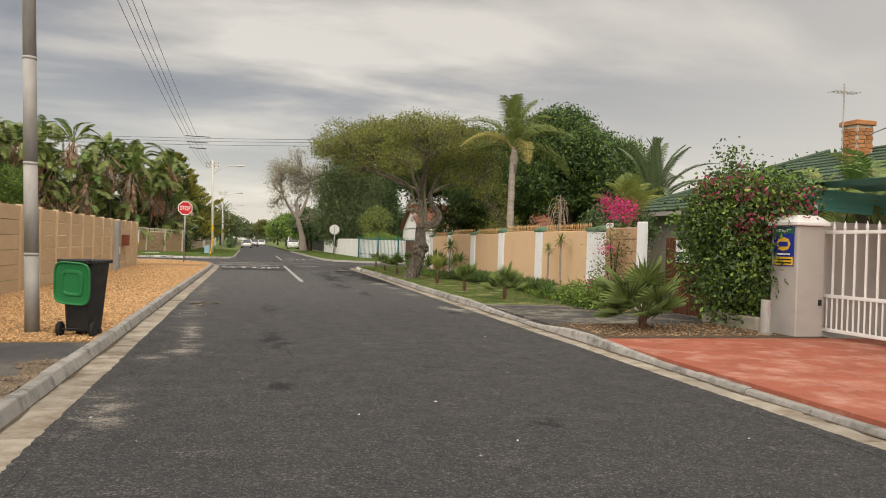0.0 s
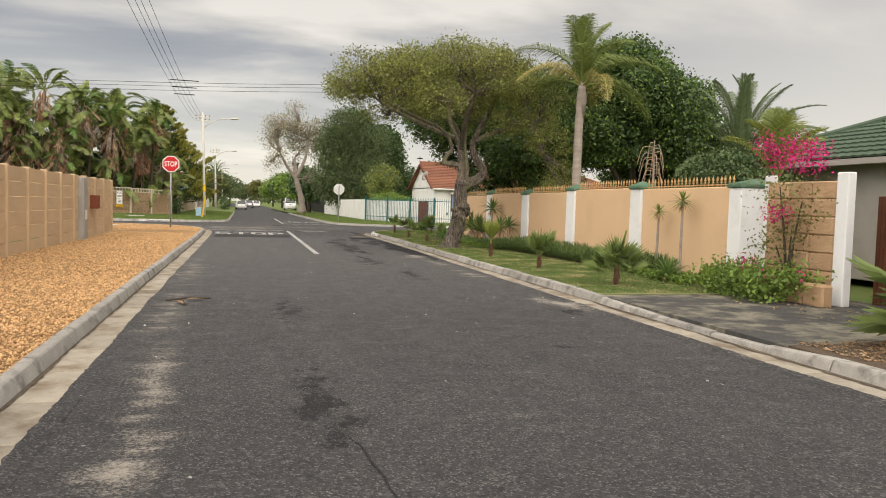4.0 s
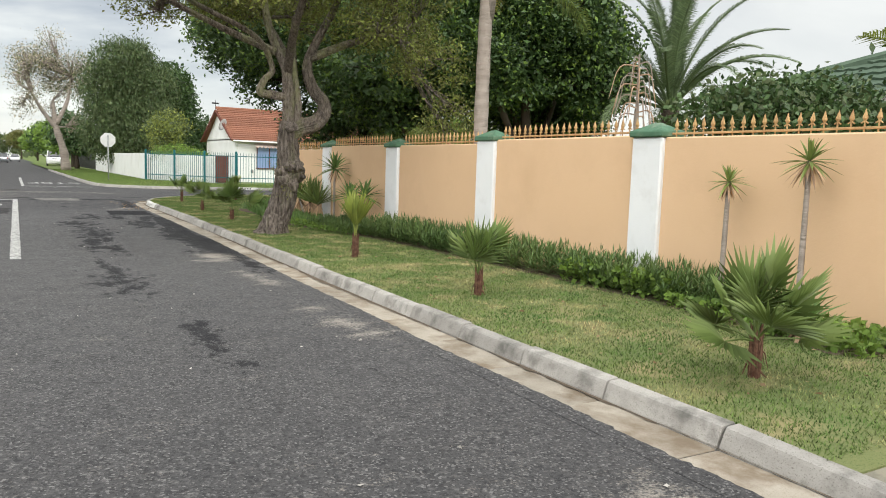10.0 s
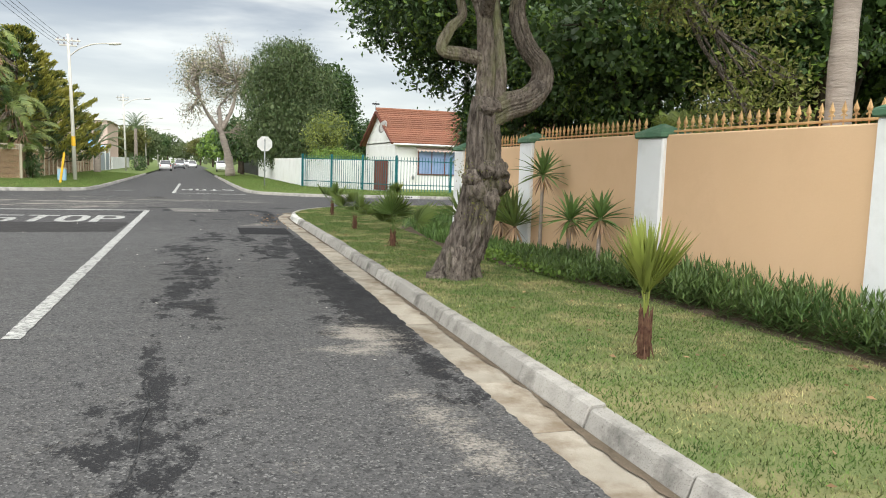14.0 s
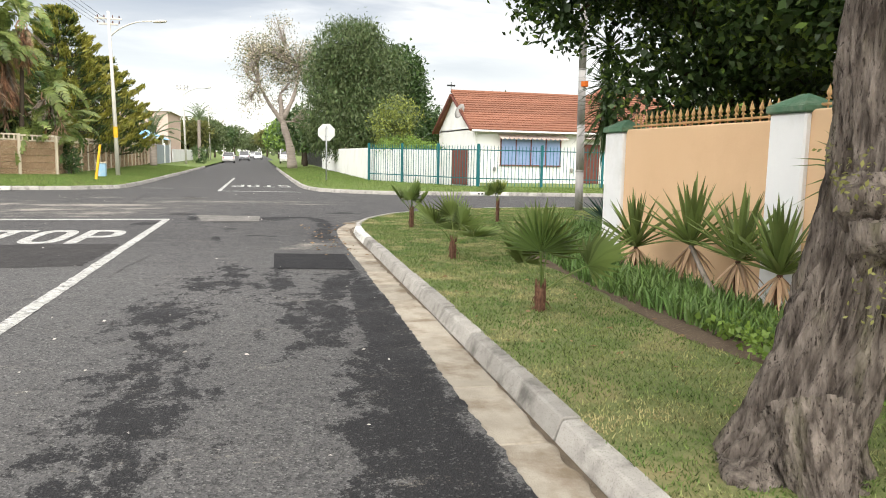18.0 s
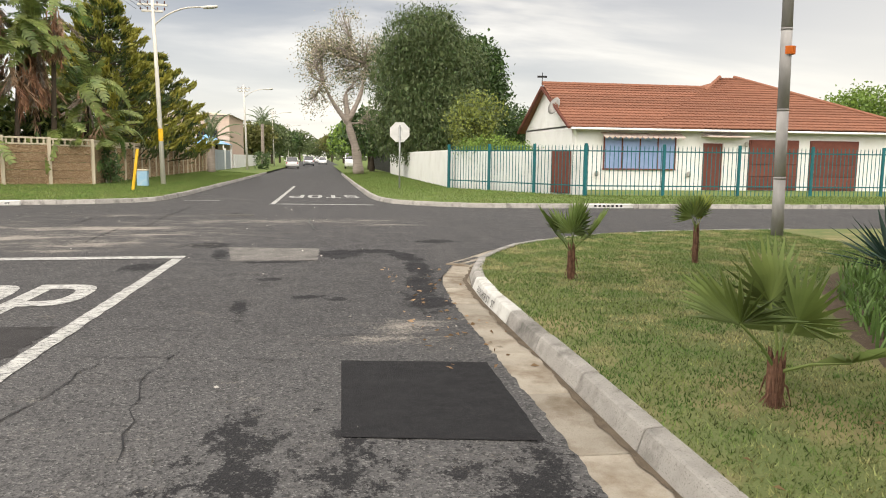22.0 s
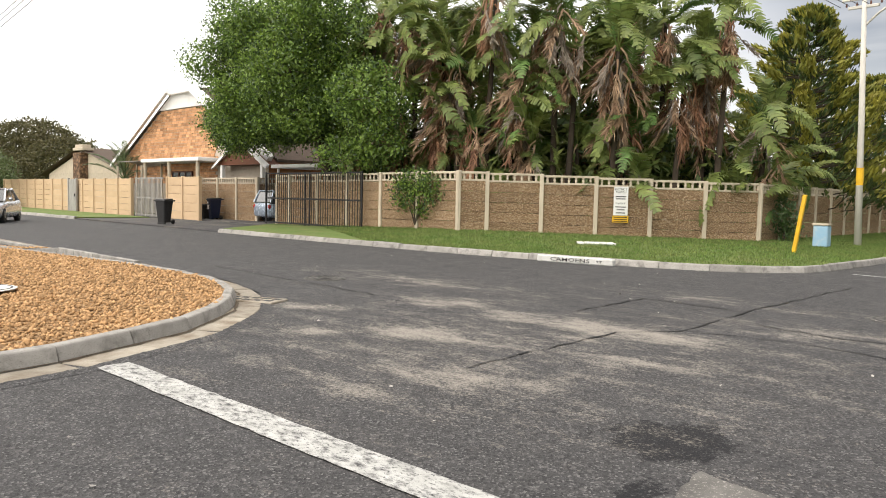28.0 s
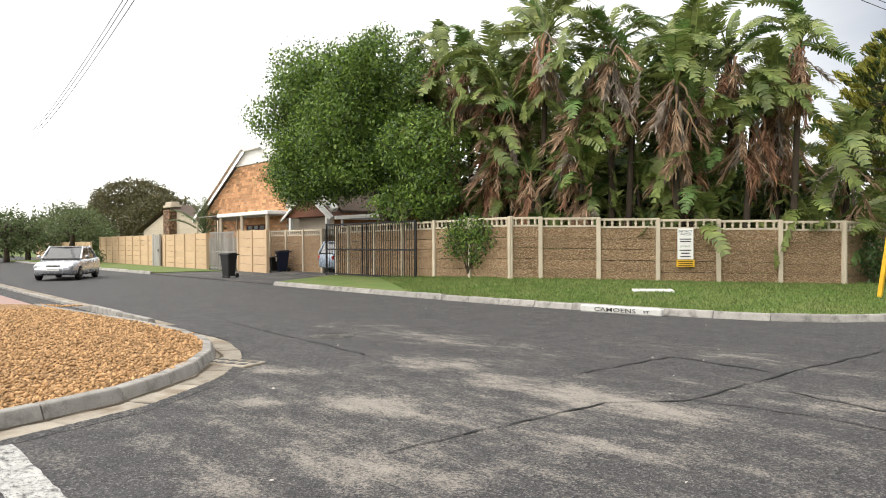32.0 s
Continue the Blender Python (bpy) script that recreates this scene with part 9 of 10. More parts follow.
# strap-leaved bed along the peach wall
def strap_patch(poly, n, L, w, mat, name, label, lo=0.6, hgt=0.0, z0=VZ, per=1):
    p = scatter(poly, n)
    k = len(p)
    az = RNG.random(k) * 2 * np.pi
    l = L * RNG.uniform(0.55, 1.2, k)
    lean = RNG.uniform(0.1, lo, k)
    d = np.stack([np.cos(az) * lean, np.sin(az) * lean, np.ones(k)], 1)
    d /= np.linalg.norm(d, axis=1, keepdims=True)
    side = np.stack([-np.sin(az), np.cos(az), np.zeros(k)], 1) * (w * RNG.uniform(0.6, 1.2, k))[:, None]
    b = np.concatenate([p, np.full((k, 1), z0) + RNG.random((k, 1)) * hgt], 1)
    m = b + d * l[:, None] * 0.6
    tip = b + d * l[:, None] * 0.95 + np.stack([np.cos(az), np.sin(az), -0.6 * np.ones(k)], 1) * (l * lean * 0.35)[:, None]
    v = np.stack([b - side * 0.5, b + side * 0.5, m + side * 0.5, m - side * 0.5, tip], 1).reshape(-1, 3)
    q = np.arange(k)[:, None] * 5
    f = np.concatenate([q + [0, 1, 2, 3], q + [3, 2, 4, 4]])
    f3 = np.concatenate([np.concatenate([q + [0, 1, 2], q + [0, 2, 3]]), q + [3, 2, 4]])
    ob = part(name, numpy_mesh(name, v, f3, mat), None)
    return tagged(ob, label, "plants", "", "stuff")


BED = ccw([(8.95, 18.6), (9.3, 37.2), (12.9, 37.7), (13.0, 42.3), (11.3, 42.4), (9.6, 40.6), (8.87, 39.25), (8.05, 37.6), (8.0, 36.5), (8.05, 35.6), (7.78, 33.8), (7.65, 32.6), (7.75, 32.0), (7.95, 30.6), (8.3, 28.6), (8.4, 26.5), (8.45, 23.4), (8.35, 20.8), (8.1, 19.2), (7.9, 18.7)])
bed_line = [(a[0] * (1 - q) + b[0] * q, a[1] * (1 - q) + b[1] * q) for a, b in zip(BED, BED[1:] + BED[:1]) for q in (0.25, 0.75)]
setting("flower_bed", flat(ragged(bed_line, 0.035, 0.14), VZ + 0.006), EARTH, "dark earth flower bed along the garden wall", "flower bed")
def whorl_plants(poly, n, h, leaf, mat, name, label, per=16):
    """Upright stems clothed in narrow pointed leaves."""
    p = scatter(poly, n)
    k = len(p)
    hh = h * RNG.uniform(0.5, 1.25, (k, 1))
    lean = RNG.normal(size=(k, 2)) * 0.10
    s = np.tile((np.arange(per) + 0.5) / per, (k, 1)) ** 0.8
    base = np.concatenate([np.repeat(p, per, 0) + np.repeat(lean, per, 0) * s.reshape(-1, 1), VZ + (s * hh).reshape(-1, 1)], 1)
    az = (np.arange(per) * 2.4)[None] + RNG.random((k, 1)) * 6
    el = 0.25 + 1.0 * s ** 2 + RNG.normal(size=(k, per)) * 0.15
    d = np.stack([np.cos(az) * np.cos(el), np.sin(az) * np.cos(el), np.sin(el)], 2).reshape(-1, 3)
    side = np.stack([-np.sin(az), np.cos(az), np.zeros_like(az)], 2).reshape(-1, 3)
    l = leaf * RNG.uniform(0.7, 1.2, (len(d), 1))
    w = 0.020
    v = np.stack([base, base + d * l * 0.5 + side * w / 2, base + d * l, base + d * l * 0.5 - side * w / 2], 1).reshape(-1, 3)
    return tagged(part(name, numpy_mesh(name, v, np.arange(len(v)).reshape(-1, 4), mat), None), label, "plants", "", "stuff")


whorl_plants([(8.42, 20.4), (8.95, 20.0), (9.1, 29.2), (8.34, 29.4), (8.44, 26.5), (8.48, 23.4)], 1500, 0.34, 0.14, LEAF_STEM, "leafy_stems", "mass of upright narrow-leaved green plants along the wall")
whorl_plants([(7.95, 29.3), (8.9, 29.0), (9.1, 31.5), (8.1, 31.5)], 320, 0.22, 0.12, LEAF_STEM, "leafy_stems", "upright narrow-leaved green plants under the tree")
strap_patch([(7.95, 32.5), (8.7, 31.0), (9.2, 36.8), (8.3, 37.3), (7.95, 35.0)], 5200, 0.26, 0.02, LEAF_STRAP, "bed_grasses", "low tufted green plants in the wall bed", 0.8)
strap_patch([(8.2, 37.8), (9.8, 37.8), (12.4, 41.6), (11.0, 42.0), (9.7, 40.4), (9.0, 39.2)], 4200, 0.28, 0.022, LEAF_STRAP, "bed_grasses", "low tufted green plants round the agaves", 0.8)


def ground_cover(poly, n, size, mat, label, name="ground_cover", h=0.16, z0=VZ):
    p = scatter(poly, n)
    c = np.concatenate([p, z0 + RNG.random((len(p), 1)) ** 0.8 * h], 1)
    v, f = leaf_quads(c, None, size, 0.75, -0.5)
    return tagged(part(name, numpy_mesh(name, v, f, mat), None), label, "plants", "", "stuff")


ground_cover([(8.0, 18.6), (8.9, 18.6), (8.95, 21.2), (8.3, 21.0), (8.05, 19.6)], 2600, 0.07, LEAF_BRIGHT, "low round-leaved green ground cover at the wall")
ground_cover([(8.4, 21.0), (8.95, 21.0), (8.98, 23.2), (8.4, 23.0)], 1300, 0.085, LEAF_BRIGHT, "bright round-leaved plants among strap leaves", h=0.3)
ground_cover([(7.9, 29.6), (8.9, 29.0), (9.1, 33.0), (8.0, 33.0), (7.75, 31.8)], 3000, 0.06, LEAF_BRIGHT, "low leafy green ground cover under the tree", h=0.13)
ground_cover([(7.6, 15.9), (8.9, 15.9), (8.9, 18.0), (8.2, 18.3), (7.7, 17.4)], 2600, 0.07, LEAF_BRIGHT, "low flowering shrub at the rough wall", h=0.45)


# turf
def turf(poly, n, L, mat, name, label, z=VZ, keep=None):
    p = scatter(poly, n)
    if keep is not None:
        p = p[keep(p)]
    k = len(p)
    az = RNG.random(k) * 2 * np.pi
    l = L * RNG.uniform(0.5, 1.3, k)
    lean = RNG.normal(size=(k, 2)) * 0.55
    b = np.concatenate([p, np.full((k, 1), z - 0.003)], 1)
    s = np.stack([np.cos(az), np.sin(az), np.zeros(k)], 1) * 0.0042 * (1 + L * 8)
    tip = b + np.concatenate([lean * l[:, None], l[:, None]], 1)
    v = np.stack([b - s, b + s, tip], 1).reshape(-1, 3)
    return tagged(part(name, numpy_mesh(name, v, np.arange(3 * k).reshape(k, 3), mat), None), label, "grass", "", "stuff")


LAWN = ccw(stretch_of(rk, 17.4, 40.9)[::-1] + [(8.6, 17.35), (8.2, 19.2), (8.42, 20.8), (8.52, 23.4), (8.48, 26.5), (8.38, 28.6), (7.98, 30.6), (7.66, 32.6), (7.75, 33.8), (8.02, 35.6), (7.98, 36.5), (8.02, 37.6), (8.84, 39.3), (9.57, 40.65), (11.2, 42.45), (13.2, 42.5), (13.5, 47.5)] + [p for p in sec[::-1] if p[0] < 13.5])
turf(LAWN, 560000, 0.027, BLADE, "lawn_grass", "short mown grass blades on the verge")


def turf_strip(kerb, wall, n, L, name, label):
    """Grass blades over a sloping strip between a kerb and a wall."""
    K = np.array([(*p, VZ) for p in kerb]); M = np.array(wall)
    i = RNG.integers(0, len(K) - 1, n)
    u, s_ = RNG.random((n, 1)), RNG.random((n, 1))
    a, b = K[i] * (1 - u) + K[i + 1] * u, M[i] * (1 - u) + M[i + 1] * u
    p = a * (1 - s_) + b * s_
    az = RNG.random(n) * 2 * np.pi
    l = L * RNG.uniform(0.5, 1.4, n)
    side = np.stack([np.cos(az), np.sin(az), np.zeros(n)], 1) * 0.012
    tip = p + np.concatenate([RNG.normal(size=(n, 2)) * 0.5 * l[:, None], l[:, None]], 1)
    v = np.stack([p - side, p + side, tip], 1).reshape(-1, 3)
    return tagged(part(name, numpy_mesh(name, v, np.arange(3 * n).reshape(n, 3), BLADE_FAR), None), label, "grass", "", "stuff")


turf_strip(nk[:40], match(nk, ww)[:40], 110000, 0.055, "verge_blades", "short grass blades on the verge before a pebbled wall")
turf_strip(ek[:56], match(ek, ew)[:56], 70000, 0.055, "verge_blades", "short grass blades on the verge before a palisade fence")

# gravel stones
def stones(poly, n, lo, hi, mat, name, label, z):
    p = scatter(poly, n)
    k = len(p)
    base = np.array([[1, 0, 0], [-1, 0, 0], [0, 1, 0], [0, -1, 0], [0, 0, 0.75], [0, 0, -0.6]])
    fs = np.array([[0, 2, 4], [2, 1, 4], [1, 3, 4], [3, 0, 4], [2, 0, 5], [1, 2, 5], [3, 1, 5], [0, 3, 5]])
    r = RNG.uniform(lo, hi, (k, 1, 1))
    a = RNG.random(k) * 2 * np.pi
    c, s = np.cos(a), np.sin(a)
    v = base[None] * r * RNG.uniform(0.6, 1.3, (k, 1, 3)) + RNG.normal(size=(k, 6, 3)) * r * 0.16
    x = v[:, :, 0] * c[:, None] - v[:, :, 1] * s[:, None]
    y = v[:, :, 0] * s[:, None] + v[:, :, 1] * c[:, None]
    v = np.stack([x + p[:, :1], y + p[:, 1:], v[:, :, 2] + z + r[:, :, 0] * 0.3], 2).reshape(-1, 3)
    f = (fs[None] + (np.arange(k) * 6)[:, None, None]).reshape(-1, 3)
    return tagged(part(name, numpy_mesh(name, v, f, mat), None), label, "gravel", "", "stuff")


stones(ccw(stretch_of(lk, 10.5, 20) + [(-5.0, 20), (-5.05, 10.5)]), 26000, 0.012, 0.028, GRAVEL, "gravel_stones", "loose orange-brown gravel stones", VZ - 0.012)
stones(ccw(stretch_of(lk, 20, 38) + [(-4.8, 38), (-5.0, 20)]), 22000, 0.014, 0.03, GRAVEL, "gravel_stones", "loose orange-brown gravel stones", VZ - 0.012)
stones(ccw([p for p in swc] + [(-13.3, 48.2), (-13.3, 40.5), (-1.7, 40.5)]), 38000, 0.016, 0.034, GRAVEL, "gravel_stones", "loose orange-brown gravel stones by the corner", VZ - 0.012)
stones(ccw(edge), 420, 0.005, 0.016, shade("earth_stone", (0.30, 0.23, 0.16), (0.17, 0.13, 0.09), island=0.4), "broken_stones", "small stones on the broken tar edge", VZ - 0.004)
# ---- shrubs ----
def shrub(name, label, base, blobs, n, size, aspect, leaf, flowers=None, fl_n=0, fl_blobs=None, category="shrub", clump=0.16, leaf2=None, share2=0.25, per=14, droop=0.1):
    t = thing(name, label, category, base)
    for c, r in blobs:
        c = Vector(c) - Vector(base)
        g = Geo().tube(bend([(0.0, 0, -0.02), (c.x * 0.4, c.y * 0.4, c.z * 0.5), (c.x, c.y, c.z)], 3), [0.03, 0.028, 0.025, 0.02, 0.018, 0.014, 0.01], 5)
        part("stem", g, BARK_DARK, t)
    p, o = crown_points(blobs, n, clump, per)
    p = p - np.array(base)
    p = p[p[:, 2] > -0.02]
    cut = RNG.random(len(p)) < (share2 if leaf2 else 0)
    for sel, m, nm in ((~cut, leaf, "foliage"), (cut, leaf2, "young_foliage")):
        if m is not None and sel.any():
            v, f = leaf_quads(p[sel], None, size, aspect, droop)
            part(nm, numpy_mesh(nm, v, f, m), None, t)
    if flowers:
        p, o = crown_points(fl_blobs or blobs, fl_n, clump * 0.7, 12)
        v, f = leaf_quads(p - np.array(base), None, size * 0.7, 0.9)
        tagged(part("blossom", numpy_mesh("blossom", v, f, flowers), None, t), "clusters of magenta flowers", "", "", "stuff")
    return t


bush = shrub("bougainvillea_bush", "large dense green bush with dull red blooms over a planter", (9.3, 12.4, 0.12),
      [((9.25, 12.4, 0.7), (0.65, 0.9, 0.6)), ((9.2, 11.9, 1.3), (0.75, 0.85, 0.7)), ((9.2, 12.9, 1.4), (0.75, 0.9, 0.75)), ((9.25, 11.6, 2.1), (0.7, 0.75, 0.6)), ((9.25, 12.5, 2.25), (0.85, 0.95, 0.7)), ((9.35, 13.3, 2.2), (0.75, 0.8, 0.65)), ((9.4, 12.2, 2.75), (0.7, 0.9, 0.42)), ((9.5, 13.0, 2.8), (0.6, 0.6, 0.4)), ((9.5, 13.7, 1.9), (0.5, 0.5, 0.5)), ((9.4, 11.4, 2.6), (0.5, 0.5, 0.35)), ((9.6, 13.2, 3.35), (0.18, 0.2, 0.45))],
      26000, 0.09, 0.6, LEAF_DARK, FLOWER_RED, 900, [((9.05, 11.5, 2.3), (0.62, 0.6, 0.5)), ((9.0, 12.2, 2.75), (0.6, 0.7, 0.4)), ((9.4, 11.0, 2.4), (0.5, 0.45, 0.3)) ], leaf2=LEAF_BRIGHT, share2=0.4)
bush.location.x += 0.15
bush.location.y += 0.3
shrub("bougainvillea_creeper", "sprawling magenta creeper over a rough wall", (8.75, 16.6, 0.3),
      [((8.8, 16.6, 1.3), (0.3, 0.5, 0.3)), ((8.8, 16.4, 1.75), (0.25, 0.5, 0.3)), ((8.85, 17.0, 2.0), (0.3, 0.45, 0.2)), ((8.75, 16.9, 1.0), (0.25, 0.4, 0.25))],
      900, 0.06, 0.6, LEAF_OLIVE, FLOWER, 1500, [((9.05, 17.2, 2.5), (0.25, 0.35, 0.16)), ((9.05, 17.65, 2.8), (0.15, 0.2, 0.14)), ((9.0, 16.5, 2.5), (0.3, 0.4, 0.22)), ((8.7, 16.9, 1.55), (0.12, 0.2, 0.08)), ((8.55, 17.3, 0.62), (0.1, 0.15, 0.1)), ((9.0, 16.9, 2.65), (0.2, 0.25, 0.15))])
shrub("flowering_groundcover", "low green shrub with a few magenta flowers on a planter", (8.45, 16.9, 0.2), [((8.4, 16.4, 0.45), (0.4, 0.6, 0.22)), ((8.4, 17.3, 0.42), (0.4, 0.6, 0.25)), ((8.5, 17.9, 0.35), (0.35, 0.4, 0.2))], 2600, 0.07, 0.65, LEAF_BRIGHT, FLOWER, 60)
shrub("wall_creeper", "green creeper spilling over a precast wall", (-13.9, 60.0, 0.5), [((-13.9, 59.95, 1.95), (0.9, 0.25, 0.4)), ((-14.4, 59.95, 1.5), (0.5, 0.22, 0.5)), ((-13.5, 59.95, 1.35), (0.45, 0.2, 0.6)), ((-13.0, 60.0, 1.8), (0.4, 0.25, 0.4))], 3200, 0.10, 0.55, LEAF_DARK, leaf2=LEAF_BRIGHT, share2=0.5)
shrub("clipped_bush", "small round clipped bush on the grass strip", (-56, 58.6, 0.1), [((-56, 58.6, 0.6), (0.9, 0.8, 0.5))], 900, 0.12, 0.6, LEAF_DARK)
shrub("wall_shrub", "small dark shrub at the foot of the pebbled wall", (-4.55, 68.0, 0.24), [((-4.55, 68.0, 0.9), (0.35, 0.5, 0.6))], 700, 0.16, 0.35, LEAF_DARK)
shrub("yard_shrub", "green shrub over the palisade fence", (12.0, 67.5, 0.1), [((12.0, 67.0, 1.9), (1.5, 1.2, 0.6)), ((13.0, 66.5, 1.7), (1.0, 0.9, 0.5))], 3500, 0.12, 0.55, LEAF_BRIGHT)
shrub("roof_shrub", "dark leafy shrub in front of the green roof", (12.0, 22.5, 0.1), [((12.1, 23.6, 2.35), (0.8, 0.9, 0.6)), ((12.0, 22.6, 2.55), (0.8, 0.9, 0.6)), ((11.8, 21.6, 2.3), (0.7, 0.8, 0.6)), ((11.6, 20.8, 2.0), (0.6, 0.7, 0.5))], 9000, 0.11, 0.55, LEAF_DARK, leaf2=LEAF_GREY, share2=0.35)
shrub("far_shrub", "dark shrub beside a parked car", (-1.6, 113, 0.2), [((-1.6, 113, 1.0), (0.8, 0.8, 0.9))], 900, 0.18, 0.5, LEAF_DARK)


# broad paddle leaves
def paddle_leaf(stalk, L, W, splits, mat, droop, name="paddle_leaf", stalk_mat=None, torn=0.5):
    """A long stalk along +x and a big folded blade torn into strips."""
    g = Geo()
    P = [Vector((stalk * s, 0, 0.06 * stalk * math.sin(math.pi * s))) for s in (0, 0.35, 0.7, 1.0)]
    g.tube(P, [0.05, 0.042, 0.034, 0.026], 6)
    R = [Vector((stalk + L * s * math.cos(droop * s), 0, -L * s * math.sin(droop * s) * s)) for s in [i / splits for i in range(splits + 1)]]
    g.tube(R, [0.026 * (1.1 - i / splits) for i in range(splits + 1)], 5)
    for i in range(splits):
        s = (i + 0.5) / splits
        w = W * math.sin(math.pi * min(0.97, 0.1 + 0.88 * s)) ** 0.55
        a, b = R[i], R[i + 1]
        gap = (b - a) * (RNG.uniform(0.02, 0.2) if RNG.random() < torn else 0.0)
        for sd in (-1, 1):
            ww2 = w * RNG.uniform(0.85, 1.08)
            out = Vector((0.25, sd, 0)).normalized()
            sag = Vector((0, 0, -RNG.uniform(0.1, 0.5) * ww2 * (0.6 + torn)))
            lift = Vector((0, 0, 0.22 * ww2))
            g.raw([a + gap * 0.3, b - gap * 0.1, b - gap + out * ww2 * 0.5 + lift, a + gap + out * ww2 * 0.5 + lift, b - gap * 1.6 + out * ww2 + sag, a + gap * 2.0 + out * ww2 + sag], [(0, 1, 2, 3), (3, 2, 4, 5)] if sd > 0 else [(3, 2, 1, 0), (5, 4, 2, 3)])
    return g.mesh(name, mat)


def torn_leaf(stalk, L, W, n, mat, droop, hang=0.5, name="paddle_leaf"):
    """A stalk along +x and a blade torn to the midrib, its strips bending down."""
    g = Geo().tube([(stalk * q, 0, 0.05 * stalk * math.sin(math.pi * q)) for q in (0, 0.35, 0.7, 1.0)], [0.045, 0.038, 0.03, 0.024], 5)
    R_ = [Vector((stalk + L * q * math.cos(droop * q), 0, -L * q * math.sin(droop * q) * q)) for q in [i / n for i in range(n + 1)]]
    g.tube(R_[::2] + [R_[-1]], [0.022 * (1.1 - i / (n // 2 + 2)) for i in range(len(R_[::2]) + 1)], 4)
    for i in range(n):
        q = (i + 0.5) / n
        a, b = R_[i], R_[i + 1]
        along_ = (b - a).normalized()
        for sd in (-1, 1):
            w = W * math.sin(math.pi * min(0.97, 0.1 + 0.88 * q)) ** 0.5 * RNG.uniform(0.75, 1.1)
            out = (Vector((0, sd, 0)) + along_ * RNG.uniform(0.25, 0.6) + Vector((0, 0, RNG.uniform(0.05, 0.3)))).normalized()
            k = (b - a) * RNG.uniform(0.36, 0.5)
            c = (a + b) / 2
            m = c + out * w * 0.5
            e = m + (out + Vector((0, 0, -hang * RNG.uniform(0.7, 1.9)))).normalized() * w * 0.55
            g.raw([c - k, c + k, m + k, m - k, e + k * 0.5, e - k * 0.3], [(0, 1, 2, 3), (3, 2, 4, 5)] if sd > 0 else [(3, 2, 1, 0), (5, 4, 2, 3)])
    return g.mesh(name, mat)


def dead_frond(stalk, L, n, mat):
    """A dry leaf hanging along +x, shredded into narrow curling strips."""
    g = Geo().tube([(0, 0, 0), (stalk * 0.6, 0, 0.05), (stalk, 0, 0)], [0.035, 0.028, 0.022], 5)
    g.tube([(stalk + L * q, 0, -0.06 * L * q * q) for q in (0, 0.5, 1.0)], [0.02, 0.014, 0.004], 4)
    for i in range(n):
        q = (i + 0.5) / n
        c = Vector((stalk + L * q * 0.95, 0, -0.06 * L * q * q))
        for sd in (-1, 1):
            d = Vector((RNG.uniform(0.7, 1.0), sd * RNG.uniform(0.15, 0.6), RNG.uniform(-0.35, 0.35))).normalized()
            w = RNG.uniform(0.22, 0.5)
            k = Vector((0.25, -sd * 0.6, RNG.uniform(-0.7, 0.7))).normalized() * RNG.uniform(0.010, 0.024)
            m = c + d * w * 0.5
            e = m + (d + Vector((RNG.uniform(0.2, 0.7), -sd * RNG.uniform(0.0, 0.5), RNG.uniform(-0.4, 0.4)))).normalized() * w * 0.55
            g.raw([c - k, c + k, m + k, m - k, e], [(0, 1, 2, 3), (3, 2, 4)])
    return g.mesh("dead_leaf", mat)


PAD = [torn_leaf(0.9, 1.9, 0.5, 24, LEAF_PADDLE, 0.6), torn_leaf(0.8, 1.7, 0.46, 22, LEAF_PADDLE, 1.1, 0.9), torn_leaf(1.0, 1.8, 0.42, 24, LEAF_FROND, 1.2, 0.8), paddle_leaf(0.7, 1.4, 0.34, 12, LEAF_PADDLE, 0.25, torn=0.5), torn_leaf(0.7, 1.5, 0.38, 20, LEAF_PADDLE, 0.9, 0.6), torn_leaf(0.8, 1.5, 0.38, 22, LEAF_STRAP, 0.7, 0.5)]
PAD_DEAD = [dead_frond(0.4, 1.2, 30, LEAF_DEAD), dead_frond(0.5, 0.9, 26, LEAF_DEAD), dead_frond(0.45, 1.1, 28, LEAF_RUST), dead_frond(0.4, 1.0, 28, LEAF_ASH)]


